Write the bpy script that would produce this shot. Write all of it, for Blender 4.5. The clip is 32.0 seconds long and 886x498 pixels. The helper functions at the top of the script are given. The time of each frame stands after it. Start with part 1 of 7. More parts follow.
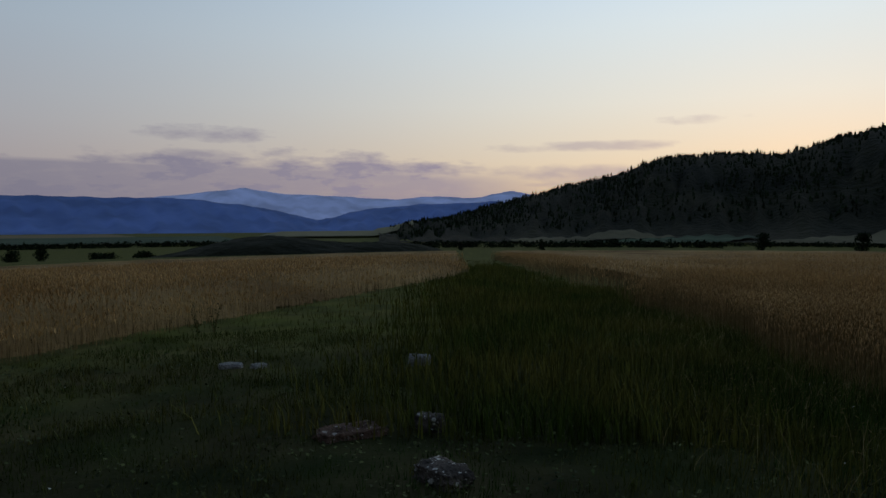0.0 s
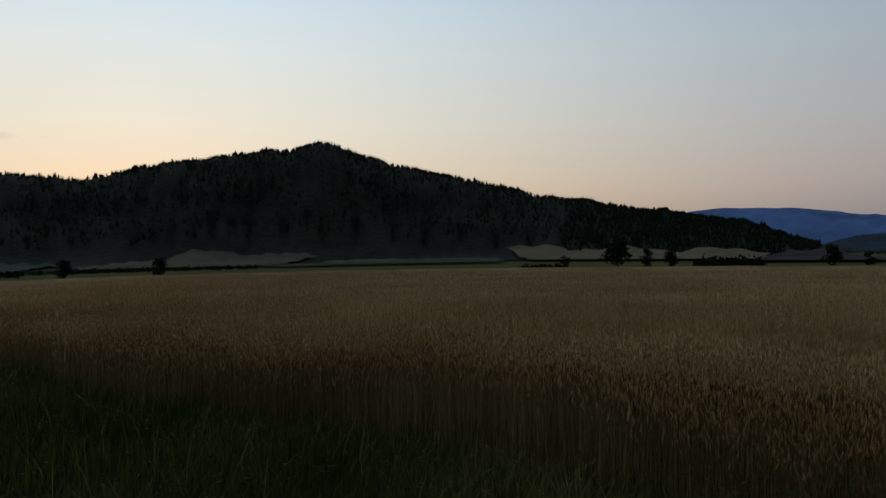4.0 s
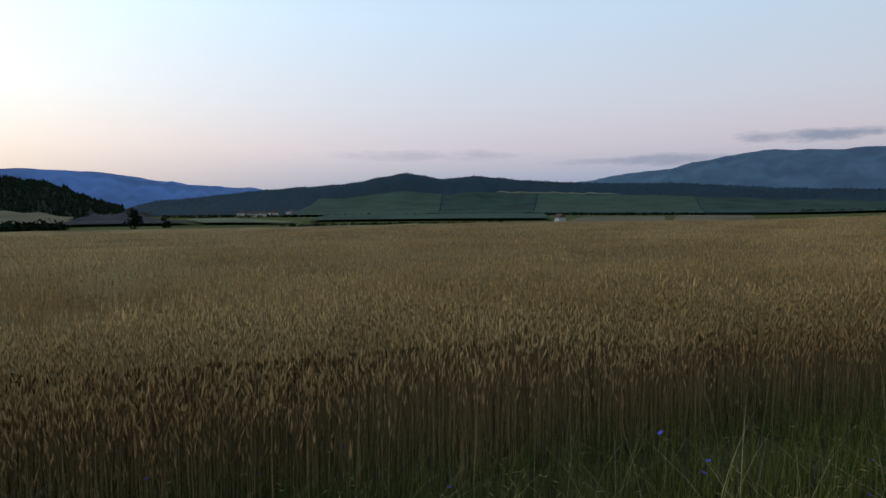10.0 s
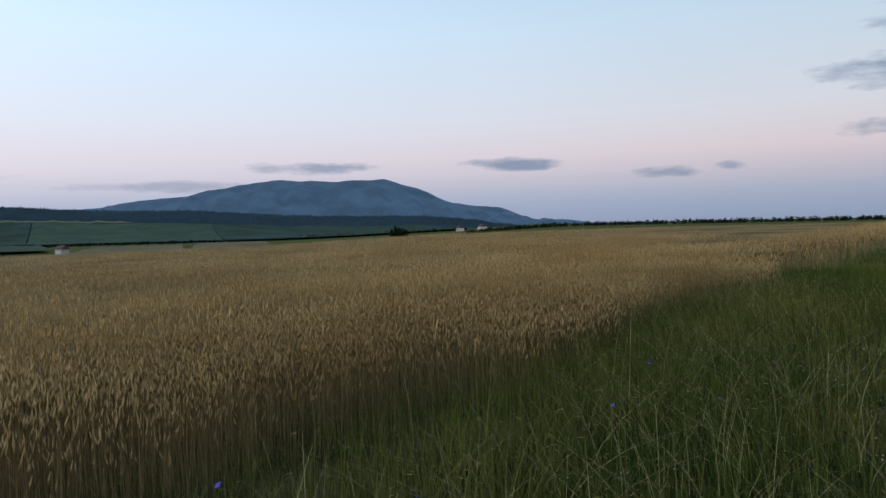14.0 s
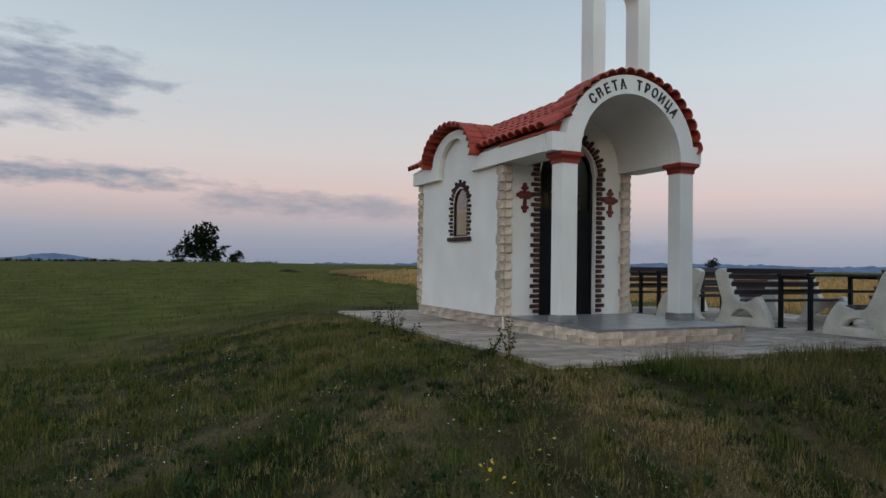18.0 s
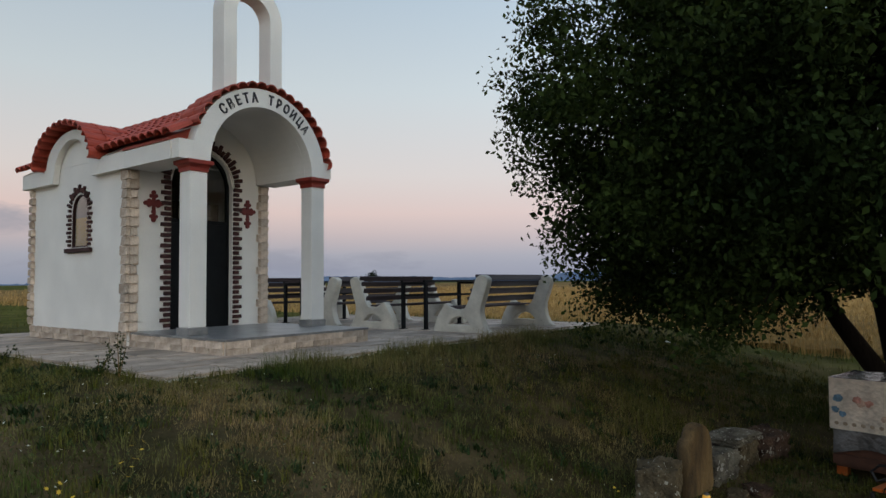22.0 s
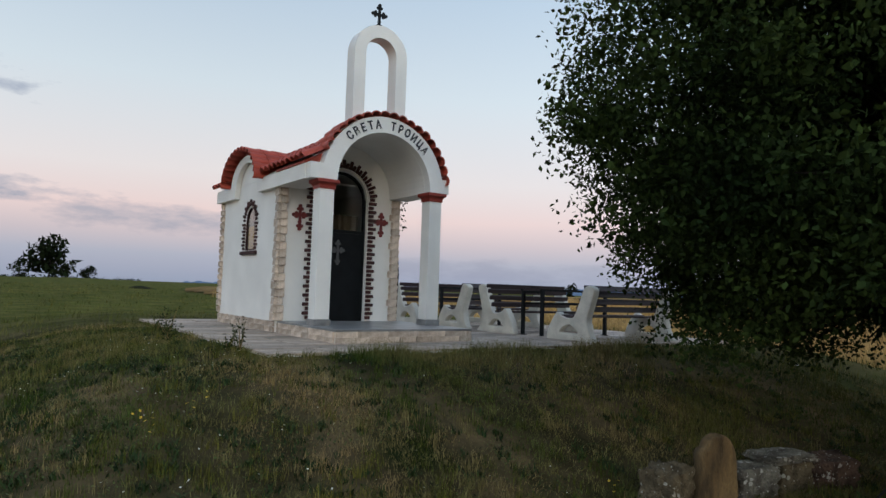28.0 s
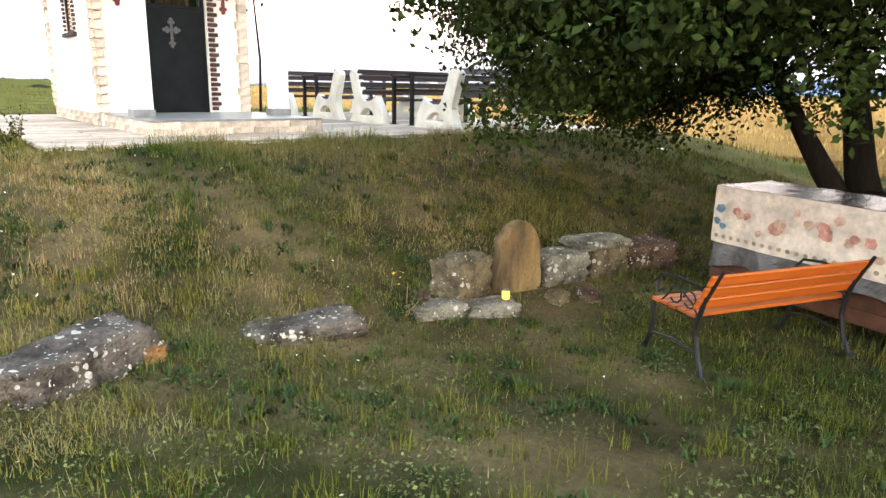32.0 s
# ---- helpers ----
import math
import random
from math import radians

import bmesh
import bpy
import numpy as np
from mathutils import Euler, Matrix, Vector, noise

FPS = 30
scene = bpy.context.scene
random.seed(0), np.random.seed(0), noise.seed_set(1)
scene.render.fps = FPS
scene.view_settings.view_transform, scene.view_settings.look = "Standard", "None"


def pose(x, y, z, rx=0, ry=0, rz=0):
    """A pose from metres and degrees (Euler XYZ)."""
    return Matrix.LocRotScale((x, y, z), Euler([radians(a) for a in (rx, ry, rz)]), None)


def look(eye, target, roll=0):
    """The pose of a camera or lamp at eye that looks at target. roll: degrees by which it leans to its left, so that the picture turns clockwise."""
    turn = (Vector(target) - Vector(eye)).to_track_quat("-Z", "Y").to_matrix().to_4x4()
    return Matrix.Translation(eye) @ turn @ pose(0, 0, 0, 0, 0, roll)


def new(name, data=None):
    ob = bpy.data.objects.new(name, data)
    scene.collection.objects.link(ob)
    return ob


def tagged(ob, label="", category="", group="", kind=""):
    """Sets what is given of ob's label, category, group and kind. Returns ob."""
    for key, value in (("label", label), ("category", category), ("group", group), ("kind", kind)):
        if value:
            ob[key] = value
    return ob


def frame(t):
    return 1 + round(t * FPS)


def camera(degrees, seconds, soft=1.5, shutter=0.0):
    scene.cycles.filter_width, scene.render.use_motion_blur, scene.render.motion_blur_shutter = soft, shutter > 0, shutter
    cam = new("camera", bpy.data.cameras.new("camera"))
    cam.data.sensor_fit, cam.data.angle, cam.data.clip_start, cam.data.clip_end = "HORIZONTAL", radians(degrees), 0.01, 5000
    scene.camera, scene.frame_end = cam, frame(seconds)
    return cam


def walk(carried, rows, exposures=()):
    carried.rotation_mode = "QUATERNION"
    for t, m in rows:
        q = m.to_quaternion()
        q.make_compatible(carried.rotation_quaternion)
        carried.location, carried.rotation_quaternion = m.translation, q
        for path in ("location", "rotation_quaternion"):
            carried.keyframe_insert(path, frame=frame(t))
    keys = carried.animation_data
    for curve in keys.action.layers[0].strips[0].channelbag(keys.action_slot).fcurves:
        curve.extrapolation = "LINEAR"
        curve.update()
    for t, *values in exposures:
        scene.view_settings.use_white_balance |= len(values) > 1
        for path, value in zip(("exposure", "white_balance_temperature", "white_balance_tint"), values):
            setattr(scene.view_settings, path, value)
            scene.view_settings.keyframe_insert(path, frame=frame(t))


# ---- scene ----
cam = camera(67.0, 32.0)
PATH = [
    (0, (-4.074, -8.791, 0.580), (-3.424, -10.681, 0.513), -0.18),
    (0.5, (-4.085, -8.780, 0.580), (-3.751, -10.751, 0.519), -0.10),
    (1, (-4.096, -8.768, 0.580), (-4.112, -10.768, 0.555), 0.09),
    (1.5, (-4.107, -8.757, 0.580), (-4.386, -10.738, 0.616), 0.97),
    (2, (-4.118, -8.746, 0.580), (-4.650, -10.671, 0.694), 0.53),
    (2.5, (-4.130, -8.735, 0.580), (-4.845, -10.600, 0.679), 0.29),
    (4.5, (-4.174, -8.691, 0.580), (-5.478, -10.208, 0.545), -1.04),
    (5, (-4.236, -8.655, 0.580), (-5.659, -10.061, 0.532), -0.61),
    (5.5, (-4.300, -8.627, 0.580), (-5.884, -9.847, 0.519), 0.19),
    (6, (-4.348, -8.625, 0.580), (-6.077, -9.624, 0.474), 1.02),
    (6.5, (-4.442, -8.560, 0.580), (-6.200, -9.504, 0.442), -0.03),
    (7, (-4.535, -8.474, 0.580), (-6.293, -9.414, 0.421), -0.08),
    (7.5, (-4.653, -8.383, 0.580), (-6.442, -9.259, 0.402), -0.20),
    (8, (-4.747, -8.277, 0.580), (-6.621, -8.956, 0.414), 0.32),
    (8.5, (-4.788, -8.203, 0.580), (-6.728, -8.659, 0.411), -0.76),
    (9, (-4.846, -8.116, 0.580), (-6.821, -8.385, 0.407), 0.41),
    (9.5, (-4.899, -8.037, 0.580), (-6.894, -8.117, 0.446), -0.58),
    (10, (-4.968, -7.971, 0.580), (-6.963, -7.938, 0.442), -0.21),
    (10.5, (-5.068, -7.937, 0.580), (-7.063, -7.877, 0.460), -2.37),
    (11, (-5.137, -7.927, 0.580), (-7.107, -7.600, 0.467), -0.55),
    (11.5, (-5.233, -7.960, 0.580), (-7.111, -7.278, 0.490), -0.96),
    (12, (-5.275, -7.993, 0.580), (-7.090, -7.155, 0.517), -0.99),
    (12.5, (-5.306, -7.997, 0.580), (-7.045, -7.014, 0.494), -0.20),
    (13, (-5.338, -7.987, 0.580), (-7.006, -6.889, 0.472), 0.61),
    (13.5, (-5.350, -7.980, 0.580), (-6.970, -6.811, 0.489), -0.18),
    (15.5, (-5.310, -8.000, 0.560), (-6.193, -6.207, 0.494), -1.47),
    (16, (-5.280, -8.020, 0.520), (-5.884, -6.115, 0.438), -0.53),
    (16.6, (-5.244, -8.021, 0.543), (-5.224, -6.024, 0.442), 1.0),
    (17, (-5.293, -7.832, 0.552), (-4.807, -5.892, 0.537), 0.3),
    (17.5, (-5.19, -7.728, 0.604), (-4.482, -5.858, 0.646), 0.9),
    (18, (-5.059, -7.657, 0.646), (-4.234, -5.836, 0.695), 0.9),
    (18.5, (-5.051, -7.718, 0.645), (-4.133, -5.944, 0.748), 0.8),
    (19, (-5.005, -7.733, 0.64), (-4.015, -6.003, 0.801), 0.9),
    (19.5, (-5.072, -7.909, 0.63), (-3.996, -6.238, 0.856), 1.1),
    (20, (-5.087, -7.947, 0.631), (-3.912, -6.34, 0.828), 1.3),
    (20.5, (-5.03, -7.97, 0.625), (-3.798, -6.405, 0.81), 0.4),
    (21, (-5.061, -7.953, 0.664), (-3.739, -6.463, 0.847), -1.4),
    (21.5, (-4.916, -7.827, 0.701), (-3.428, -6.495, 0.824), -1.0),
    (22, (-4.783, -8.106, 0.577), (-3.204, -6.881, 0.673), -0.5),
    (22.5, (-4.715, -8.124, 0.569), (-3.047, -7.024, 0.656), -0.1),
    (23, (-4.716, -8.145, 0.575), (-2.977, -7.16, 0.649), 0.1),
    (23.5, (-4.676, -8.206, 0.56), (-2.883, -7.321, 0.536), -0.3),
    (24, (-4.629, -8.203, 0.508), (-2.81, -7.391, 0.329), -0.5),
    (24.5, (-4.556, -8.185, 0.484), (-2.752, -7.385, 0.16), -0.9),
    (26.5, (-4.213, -9.102, 0.427), (-2.723, -7.774, 0.294), -0.3),
    (27, (-4.202, -9.222, 0.493), (-2.868, -7.734, 0.429), 2.5),
    (27.5, (-4.244, -9.638, 0.559), (-2.935, -8.127, 0.626), 2.0),
    (28, (-4.237, -9.863, 0.509), (-3.104, -8.219, 0.633), 1.9),
    (28.5, (-3.986, -10.06, 0.501), (-2.887, -8.403, 0.724), 1.1),
    (29, (-3.836, -10.322, 0.508), (-2.794, -8.626, 0.705), 0.1),
    (29.5, (-3.677, -10.59, 0.467), (-2.589, -8.915, 0.559), 2.2),
    (30, (-3.432, -10.732, 0.417), (-2.284, -9.094, 0.408), 2.8),
    (30.5, (-3.215, -10.885, 0.357), (-2.104, -9.224, 0.275), 2.7),
    (31, (-3.113, -10.909, 0.383), (-2.035, -9.236, 0.189), 0.9),
    (31.5, (-3.17, -10.935, 0.383), (-2.031, -9.322, 0.066), -0.0),
    (31.9, (-3.099, -10.691, 0.482), (-1.891, -9.15, 0.077), 0.6),
    (32, (-2.646, -10.091, 0.368), (-1.403, -8.596, -0.100), 1.10),
]
EXPOSURE = [(0, -1.6, 6050, 10), (1, -1.75, 6300, 10), (2.5, -1.85, 6400, 10), (4.5, -1.5, 6200, 9), (6, -1.25, 6150, 9), (8, -0.8, 6050, 8), (9, -0.6, 6000, 8), (11, -0.4, 5950, 7), (13, -0.25, 5900, 7), (15.5, -0.15, 6300, 8), (17, -0.15, 6600, 10), (19, -0.4, 6700, 10), (21, -0.4, 6800, 10), (22, -0.25, 6900, 10), (23, 0.2, 7100, 11),
            (24, 0.9, 7800, 12), (24.5, 1.55, 7700, 12), (26.5, 1.4, 7100, 12), (27, 0.62, 6700, 10), (27.5, 0.3, 6600, 10), (28, 0.0, 6600, 10), (29, -0.2, 6600, 10), (29.5, 0.0, 6700, 10), (30, 0.2, 6900, 11), (31, 1.12, 7450, 13), (31.5, 1.65, 7500, 13), (32, 2.18, 7600, 13)]
walk(cam, [(t, look(eye, target, roll)) for t, eye, target, roll in PATH], EXPOSURE)

# ---- directions: azimuth in degrees, turning left from +y ----
SUN_AZ, SWING = 168.0, 1.5  # SWING: how far the compass of the distance is turned


def toward(az):
    return Vector((-math.sin(radians(az + SWING)), math.cos(radians(az + SWING)), 0))


# ---- dusk sky ----
def build_sky():
    world = bpy.data.worlds.new("dusk_sky")
    scene.world = world
    world.use_nodes = True
    nt = world.node_tree
    nt.nodes.clear()
    N, L = nt.nodes.new, nt.links.new

    def op(kind, a, b=None, c=None, clamp=False):
        n = N("ShaderNodeMath")
        n.operation, n.use_clamp = kind, clamp
        for i, v in enumerate((a, b, c)):
            if v is None:
                continue
            if isinstance(v, (int, float)):
                n.inputs[i].default_value = v
            else:
                L(v, n.inputs[i])
        return n.outputs[0]

    def mix(f, a, b):
        n = N("ShaderNodeMix")
        n.data_type = "RGBA"
        for sock, v in ((n.inputs[0], f), (n.inputs[6], a), (n.inputs[7], b)):
            if isinstance(v, (int, float)):
                sock.default_value = v
            elif isinstance(v, tuple):
                sock.default_value = (*v, 1)
            else:
                L(v, sock)
        return n.outputs[2]

    co = N("ShaderNodeTexCoord").outputs["Generated"]
    sep = N("ShaderNodeSeparateXYZ")
    L(co, sep.inputs[0])
    x, y, z = sep.outputs
    el = op("MULTIPLY", op("ARCSINE", z), 180 / math.pi)
    az = op("SUBTRACT", op("MULTIPLY", op("ARCTAN2", op("MULTIPLY", x, -1.0), y), 180 / math.pi), SWING)
    s = toward(SUN_AZ)
    flat = op("MAXIMUM", op("SQRT", op("ADD", op("MULTIPLY", x, x), op("MULTIPLY", y, y))), 0.001)
    cosd = op("DIVIDE", op("ADD", op("MULTIPLY", x, s.x), op("MULTIPLY", y, s.y)), flat)

    def ramp(stops, lo=-4.0, hi=60.0):
        n = N("ShaderNodeValToRGB")
        L(op("DIVIDE", op("SUBTRACT", el, lo), hi - lo, clamp=True), n.inputs[0])
        e = n.color_ramp.elements
        while len(e) < len(stops):
            e.new(0.5)
        for k, (deg, col) in zip(e, sorted(stops)):
            k.position, k.color = (deg - lo) / (hi - lo), (*col, 1)
        return n.outputs[0]

    glow = ramp([(-4, (1.4, 0.9, 0.5)), (2, (2.45, 1.72, 0.98)), (5.5, (2.75, 2.2, 1.5)), (10, (2.7, 2.5, 2.05)), (16, (2.45, 2.6, 2.5)), (24, (1.9, 2.4, 2.85)), (60, (0.5, 0.78, 1.2))])
    side = ramp([(-4, (0.45, 0.42, 0.54)), (1.5, (0.54, 0.60, 0.79)), (2.8, (0.74, 0.72, 0.87)), (4.4, (0.97, 0.87, 0.97)), (8, (1.02, 1.03, 1.14)), (15, (1.0, 1.18, 1.37)), (24, (0.80, 1.08, 1.38)), (60, (0.30, 0.45, 0.72))])
    anti = ramp([(-4, (0.22, 0.27, 0.40)), (2.2, (0.40, 0.47, 0.61)), (3.8, (0.58, 0.54, 0.63)), (5.8, (0.82, 0.66, 0.69)), (9, (0.80, 0.76, 0.80)), (16, (0.66, 0.76, 0.85)), (24, (0.50, 0.63, 0.78)), (60, (0.20, 0.30, 0.50))])
    f_glow = op("POWER", op("ADD", 0.5, op("MULTIPLY", cosd, 0.5), clamp=True), 5.6)
    f_anti = op("POWER", op("SUBTRACT", 0.5, op("MULTIPLY", cosd, 0.5), clamp=True), 1.8)
    base = mix(f_anti, mix(f_glow, side, glow), anti)

    # clouds: soft streaked banks, each an oval in azimuth and height, frayed by stretched noise
    mp = N("ShaderNodeCombineXYZ")
    L(op("MULTIPLY", az, 0.11), mp.inputs[0])
    L(op("MULTIPLY", el, 0.36), mp.inputs[1])
    nz = N("ShaderNodeTexNoise")
    nz.inputs["Scale"].default_value, nz.inputs["Detail"].default_value, nz.inputs["Roughness"].default_value = 1.9, 8.0, 0.60
    L(mp.outputs[0], nz.inputs["Vector"])
    fray = op("MULTIPLY", op("SUBTRACT", nz.outputs[0], 0.5), 3.0)
    banks = [(6, 13.4, 10, 3.4, 0.95), (11, 10.2, 9, 1.3, 0.9), (3, 6.4, 13.5, 1.1, 0.95), (-14, 5.0, 10, 1.4, 0.7), (42, 5.0, 4.5, 0.6, 1.0), (29, 4.0, 3, 0.5, 0.95), (25, 4.3, 1.5, 0.4, 0.9),
             (-37, 1.6, 16, 1.2, 0.5), (-20, 4.6, 6, 1.0, 0.6), (59, 4.9, 6, 0.6, 0.85), (70, 3.4, 9, 0.5, 0.7), (-143, 7.6, 6, 0.8, 0.7), (-143, 5.9, 4, 0.5, 0.7),
             (-126, 3.0, 30, 2.5, 0.95), (-148, 3.7, 24, 2.6, 1.0), (186, 6.6, 9, 0.5, 0.5), (-176, 4.4, 14, 0.9, 0.6), (177, 8.4, 5, 0.4, 0.4), (90, 4.0, 10, 0.5, 0.4)]
    total = None
    for a0, e0, w, h, strength in banks:
        d = op("WRAP", op("SUBTRACT", az, float(a0)), 180.0, -180.0)
        q = op("ADD", op("POWER", op("ABSOLUTE", op("DIVIDE", d, w)), 2.0), op("POWER", op("ABSOLUTE", op("DIVIDE", op("SUBTRACT", el, e0), h)), 2.0))
        m = op("MULTIPLY", op("MULTIPLY", op("MULTIPLY", op("ADD", op("SUBTRACT", 0.95, q), op("MULTIPLY", fray, 1.35)), 0.95, clamp=True), op("SUBTRACT", 2.6, q, clamp=True)), strength)
        total = m if total is None else op("MAXIMUM", total, m)
    # a long smooth bank of evening haze over the southern mountains
    d = op("WRAP", op("SUBTRACT", az, -136.0), 180.0, -180.0)
    q = op("ADD", op("POWER", op("ABSOLUTE", op("DIVIDE", d, 34.0)), 2.0), op("POWER", op("ABSOLUTE", op("DIVIDE", op("SUBTRACT", el, 2.6), 2.5)), 4.0))
    total = op("MAXIMUM", total, op("MULTIPLY", op("MULTIPLY", op("SUBTRACT", 1.15, q), 2.0, clamp=True), 0.8))
    cloud_col = mix(op("POWER", op("ADD", 0.5, op("MULTIPLY", cosd, 0.5), clamp=True), 2.5), (0.285, 0.345, 0.49), (1.05, 0.88, 1.10))
    # thinner and thicker parts within each bank
    n2 = N("ShaderNodeTexNoise")
    n2.inputs["Scale"].default_value, n2.inputs["Detail"].default_value, n2.inputs["Roughness"].default_value = 4.2, 6.0, 0.55
    L(mp.outputs[0], n2.inputs["Vector"])
    body = op("ADD", 0.62, op("MULTIPLY", n2.outputs[0], 0.75), clamp=True)
    skyc = mix(op("MULTIPLY", total, body), base, cloud_col)

    atm = N("ShaderNodeTexSky")
    atm.sky_type, atm.sun_disc = "NISHITA", False
    atm.sun_elevation, atm.sun_rotation = radians(1.0), radians(-SUN_AZ)
    part_sky = N("ShaderNodeMix")
    part_sky.data_type, part_sky.blend_type = "RGBA", "ADD"
    part_sky.inputs[0].default_value = 0.05
    L(skyc, part_sky.inputs[6])
    L(atm.outputs[0], part_sky.inputs[7])
    bg = N("ShaderNodeBackground")
    bg.inputs[1].default_value = SKY_STRENGTH
    L(part_sky.outputs[2], bg.inputs[0])
    out = N("ShaderNodeOutputWorld")
    L(bg.outputs[0], out.inputs[0])


SKY_STRENGTH = 0.9
build_sky()
sun = new("sun", bpy.data.lights.new("sun", "SUN"))
sun.data.energy, sun.data.angle, sun.data.color = 0.25, radians(40), (1.0, 0.80, 0.62)
sun.matrix_world = look((0, 0, 0), -toward(SUN_AZ) * math.cos(radians(14)) + Vector((0, 0, -math.sin(radians(14)))))


# ---- materials ----
def material(name, color, rough=0.8, vary=0.25, scale=4.0, fine=40.0, bump=0.15, second=None, island=0.0, objects=0.0, metal=0.0, stretch=(1, 1, 1), spec=0.4, bump_dist=0.01, generated=False):
    m = bpy.data.materials.new(name)
    m.use_nodes = True
    nt = m.node_tree
    b = nt.nodes["Principled BSDF"]
    N, L = nt.nodes.new, nt.links.new
    co = N("ShaderNodeTexCoord")
    mp = N("ShaderNodeMapping")
    mp.inputs["Scale"].default_value = stretch
    L(co.outputs["Generated" if generated else "Object"], mp.inputs[0])
    n1, n2 = N("ShaderNodeTexNoise"), N("ShaderNodeTexNoise")
    for n, s, d in ((n1, scale, 4.0), (n2, fine, 3.0)):
        n.inputs["Scale"].default_value, n.inputs["Detail"].default_value = s, d
        L(mp.outputs[0], n.inputs["Vector"])
    rp = N("ShaderNodeValToRGB")
    rp.color_ramp.elements[0].position, rp.color_ramp.elements[1].position = 0.32, 0.68
    dark = tuple(c * (1 - vary) for c in color)
    lite = second or tuple(min(1, c * (1 + vary)) for c in color)
    rp.color_ramp.elements[0].color, rp.color_ramp.elements[1].color = (*dark, 1), (*lite, 1)
    L(n1.outputs[0], rp.inputs[0])
    mul = N("ShaderNodeMix")
    mul.data_type, mul.blend_type = "RGBA", "MULTIPLY"
    mul.inputs[0].default_value = 1.0
    r2 = N("ShaderNodeMapRange")
    r2.inputs["From Min"].default_value, r2.inputs["From Max"].default_value = 0.3, 0.7
    r2.inputs["To Min"].default_value, r2.inputs["To Max"].default_value = 1 - vary * 0.6, 1 + vary * 0.3
    L(n2.outputs[0], r2.inputs[0])
    L(rp.outputs[0], mul.inputs[6])
    L(r2.outputs[0], mul.inputs[7])
    col = mul.outputs[2]
    for amount, node, sock in ((island, "ShaderNodeNewGeometry", "Random Per Island"), (objects, "ShaderNodeObjectInfo", "Random")):
        if amount:
            g, r3, m3 = N(node), N("ShaderNodeMapRange"), N("ShaderNodeMix")
            r3.inputs["To Min"].default_value, r3.inputs["To Max"].default_value = 1 - amount, 1 + amount
            L(g.outputs[sock], r3.inputs[0])
            m3.data_type, m3.blend_type = "RGBA", "MULTIPLY"
            m3.inputs[0].default_value = 1.0
            L(col, m3.inputs[6])
            L(r3.outputs[0], m3.inputs[7])
            col = m3.outputs[2]
    L(col, b.inputs["Base Color"])
    b.inputs["Roughness"].default_value, b.inputs["Metallic"].default_value = rough, metal
    b.inputs["Specular IOR Level"].default_value = spec
    if bump:
        bp = N("ShaderNodeBump")
        bp.inputs["Strength"].default_value, bp.inputs["Distance"].default_value = bump, bump_dist
        L(n2.outputs[0], bp.inputs["Height"])
        L(bp.outputs[0], b.inputs["Normal"])
    return m


M = {}
M["plaster"] = material("white_plaster", (0.80, 0.765, 0.71), 0.85, 0.06, 1.2, 60, 0.25)
M["soil"] = material("grass_soil", (0.024, 0.031, 0.010), 0.95, 0.35, 0.9, 26, 0.5, second=(0.118, 0.082, 0.043), bump_dist=0.02, spec=0.03)


def tint_ground(m):
    """Dark earth on the track before the chapel, a darker south lawn, thick green meadow farther out."""
    nt = m.node_tree
    N, L = nt.nodes.new, nt.links.new
    bsdf = nt.nodes["Principled BSDF"]
    col = bsdf.inputs["Base Color"].links[0].from_socket
    geo, noise_n = N("ShaderNodeNewGeometry"), N("ShaderNodeTexNoise")
    noise_n.inputs["Scale"].default_value, noise_n.inputs["Detail"].default_value = 0.35, 5
    L(geo.outputs["Position"], noise_n.inputs["Vector"])
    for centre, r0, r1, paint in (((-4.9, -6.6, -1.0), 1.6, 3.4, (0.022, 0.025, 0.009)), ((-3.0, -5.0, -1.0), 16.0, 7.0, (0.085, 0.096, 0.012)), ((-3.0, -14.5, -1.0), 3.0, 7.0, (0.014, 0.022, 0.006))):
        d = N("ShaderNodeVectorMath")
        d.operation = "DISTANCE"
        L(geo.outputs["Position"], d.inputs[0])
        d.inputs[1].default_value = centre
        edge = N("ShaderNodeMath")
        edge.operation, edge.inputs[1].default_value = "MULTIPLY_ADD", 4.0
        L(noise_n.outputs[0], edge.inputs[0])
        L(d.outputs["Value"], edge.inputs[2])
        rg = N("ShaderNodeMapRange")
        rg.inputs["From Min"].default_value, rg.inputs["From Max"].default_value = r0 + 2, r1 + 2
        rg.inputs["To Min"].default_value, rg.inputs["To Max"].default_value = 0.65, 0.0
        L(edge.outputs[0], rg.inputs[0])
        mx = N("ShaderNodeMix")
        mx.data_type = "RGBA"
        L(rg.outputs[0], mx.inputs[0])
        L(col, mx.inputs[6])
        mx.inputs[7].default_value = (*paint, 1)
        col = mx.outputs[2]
    tone, rg, mul = N("ShaderNodeTexNoise"), N("ShaderNodeMapRange"), N("ShaderNodeMix")
    tone.inputs["Scale"].default_value, tone.inputs["Detail"].default_value, tone.inputs["Roughness"].default_value = 0.8, 9, 0.7
    L(geo.outputs["Position"], tone.inputs["Vector"])
    rg.inputs["From Min"].default_value, rg.inputs["From Max"].default_value = 0.3, 0.7
    rg.inputs["To Min"].default_value, rg.inputs["To Max"].default_value = 0.45, 1.45
    L(tone.outputs[0], rg.inputs[0])
    mul.data_type, mul.blend_type = "RGBA", "MULTIPLY"
    mul.inputs[0].default_value = 1.0
    L(col, mul.inputs[6])
    L(rg.outputs[0], mul.inputs[7])
    L(mul.outputs[2], bsdf.inputs["Base Color"])


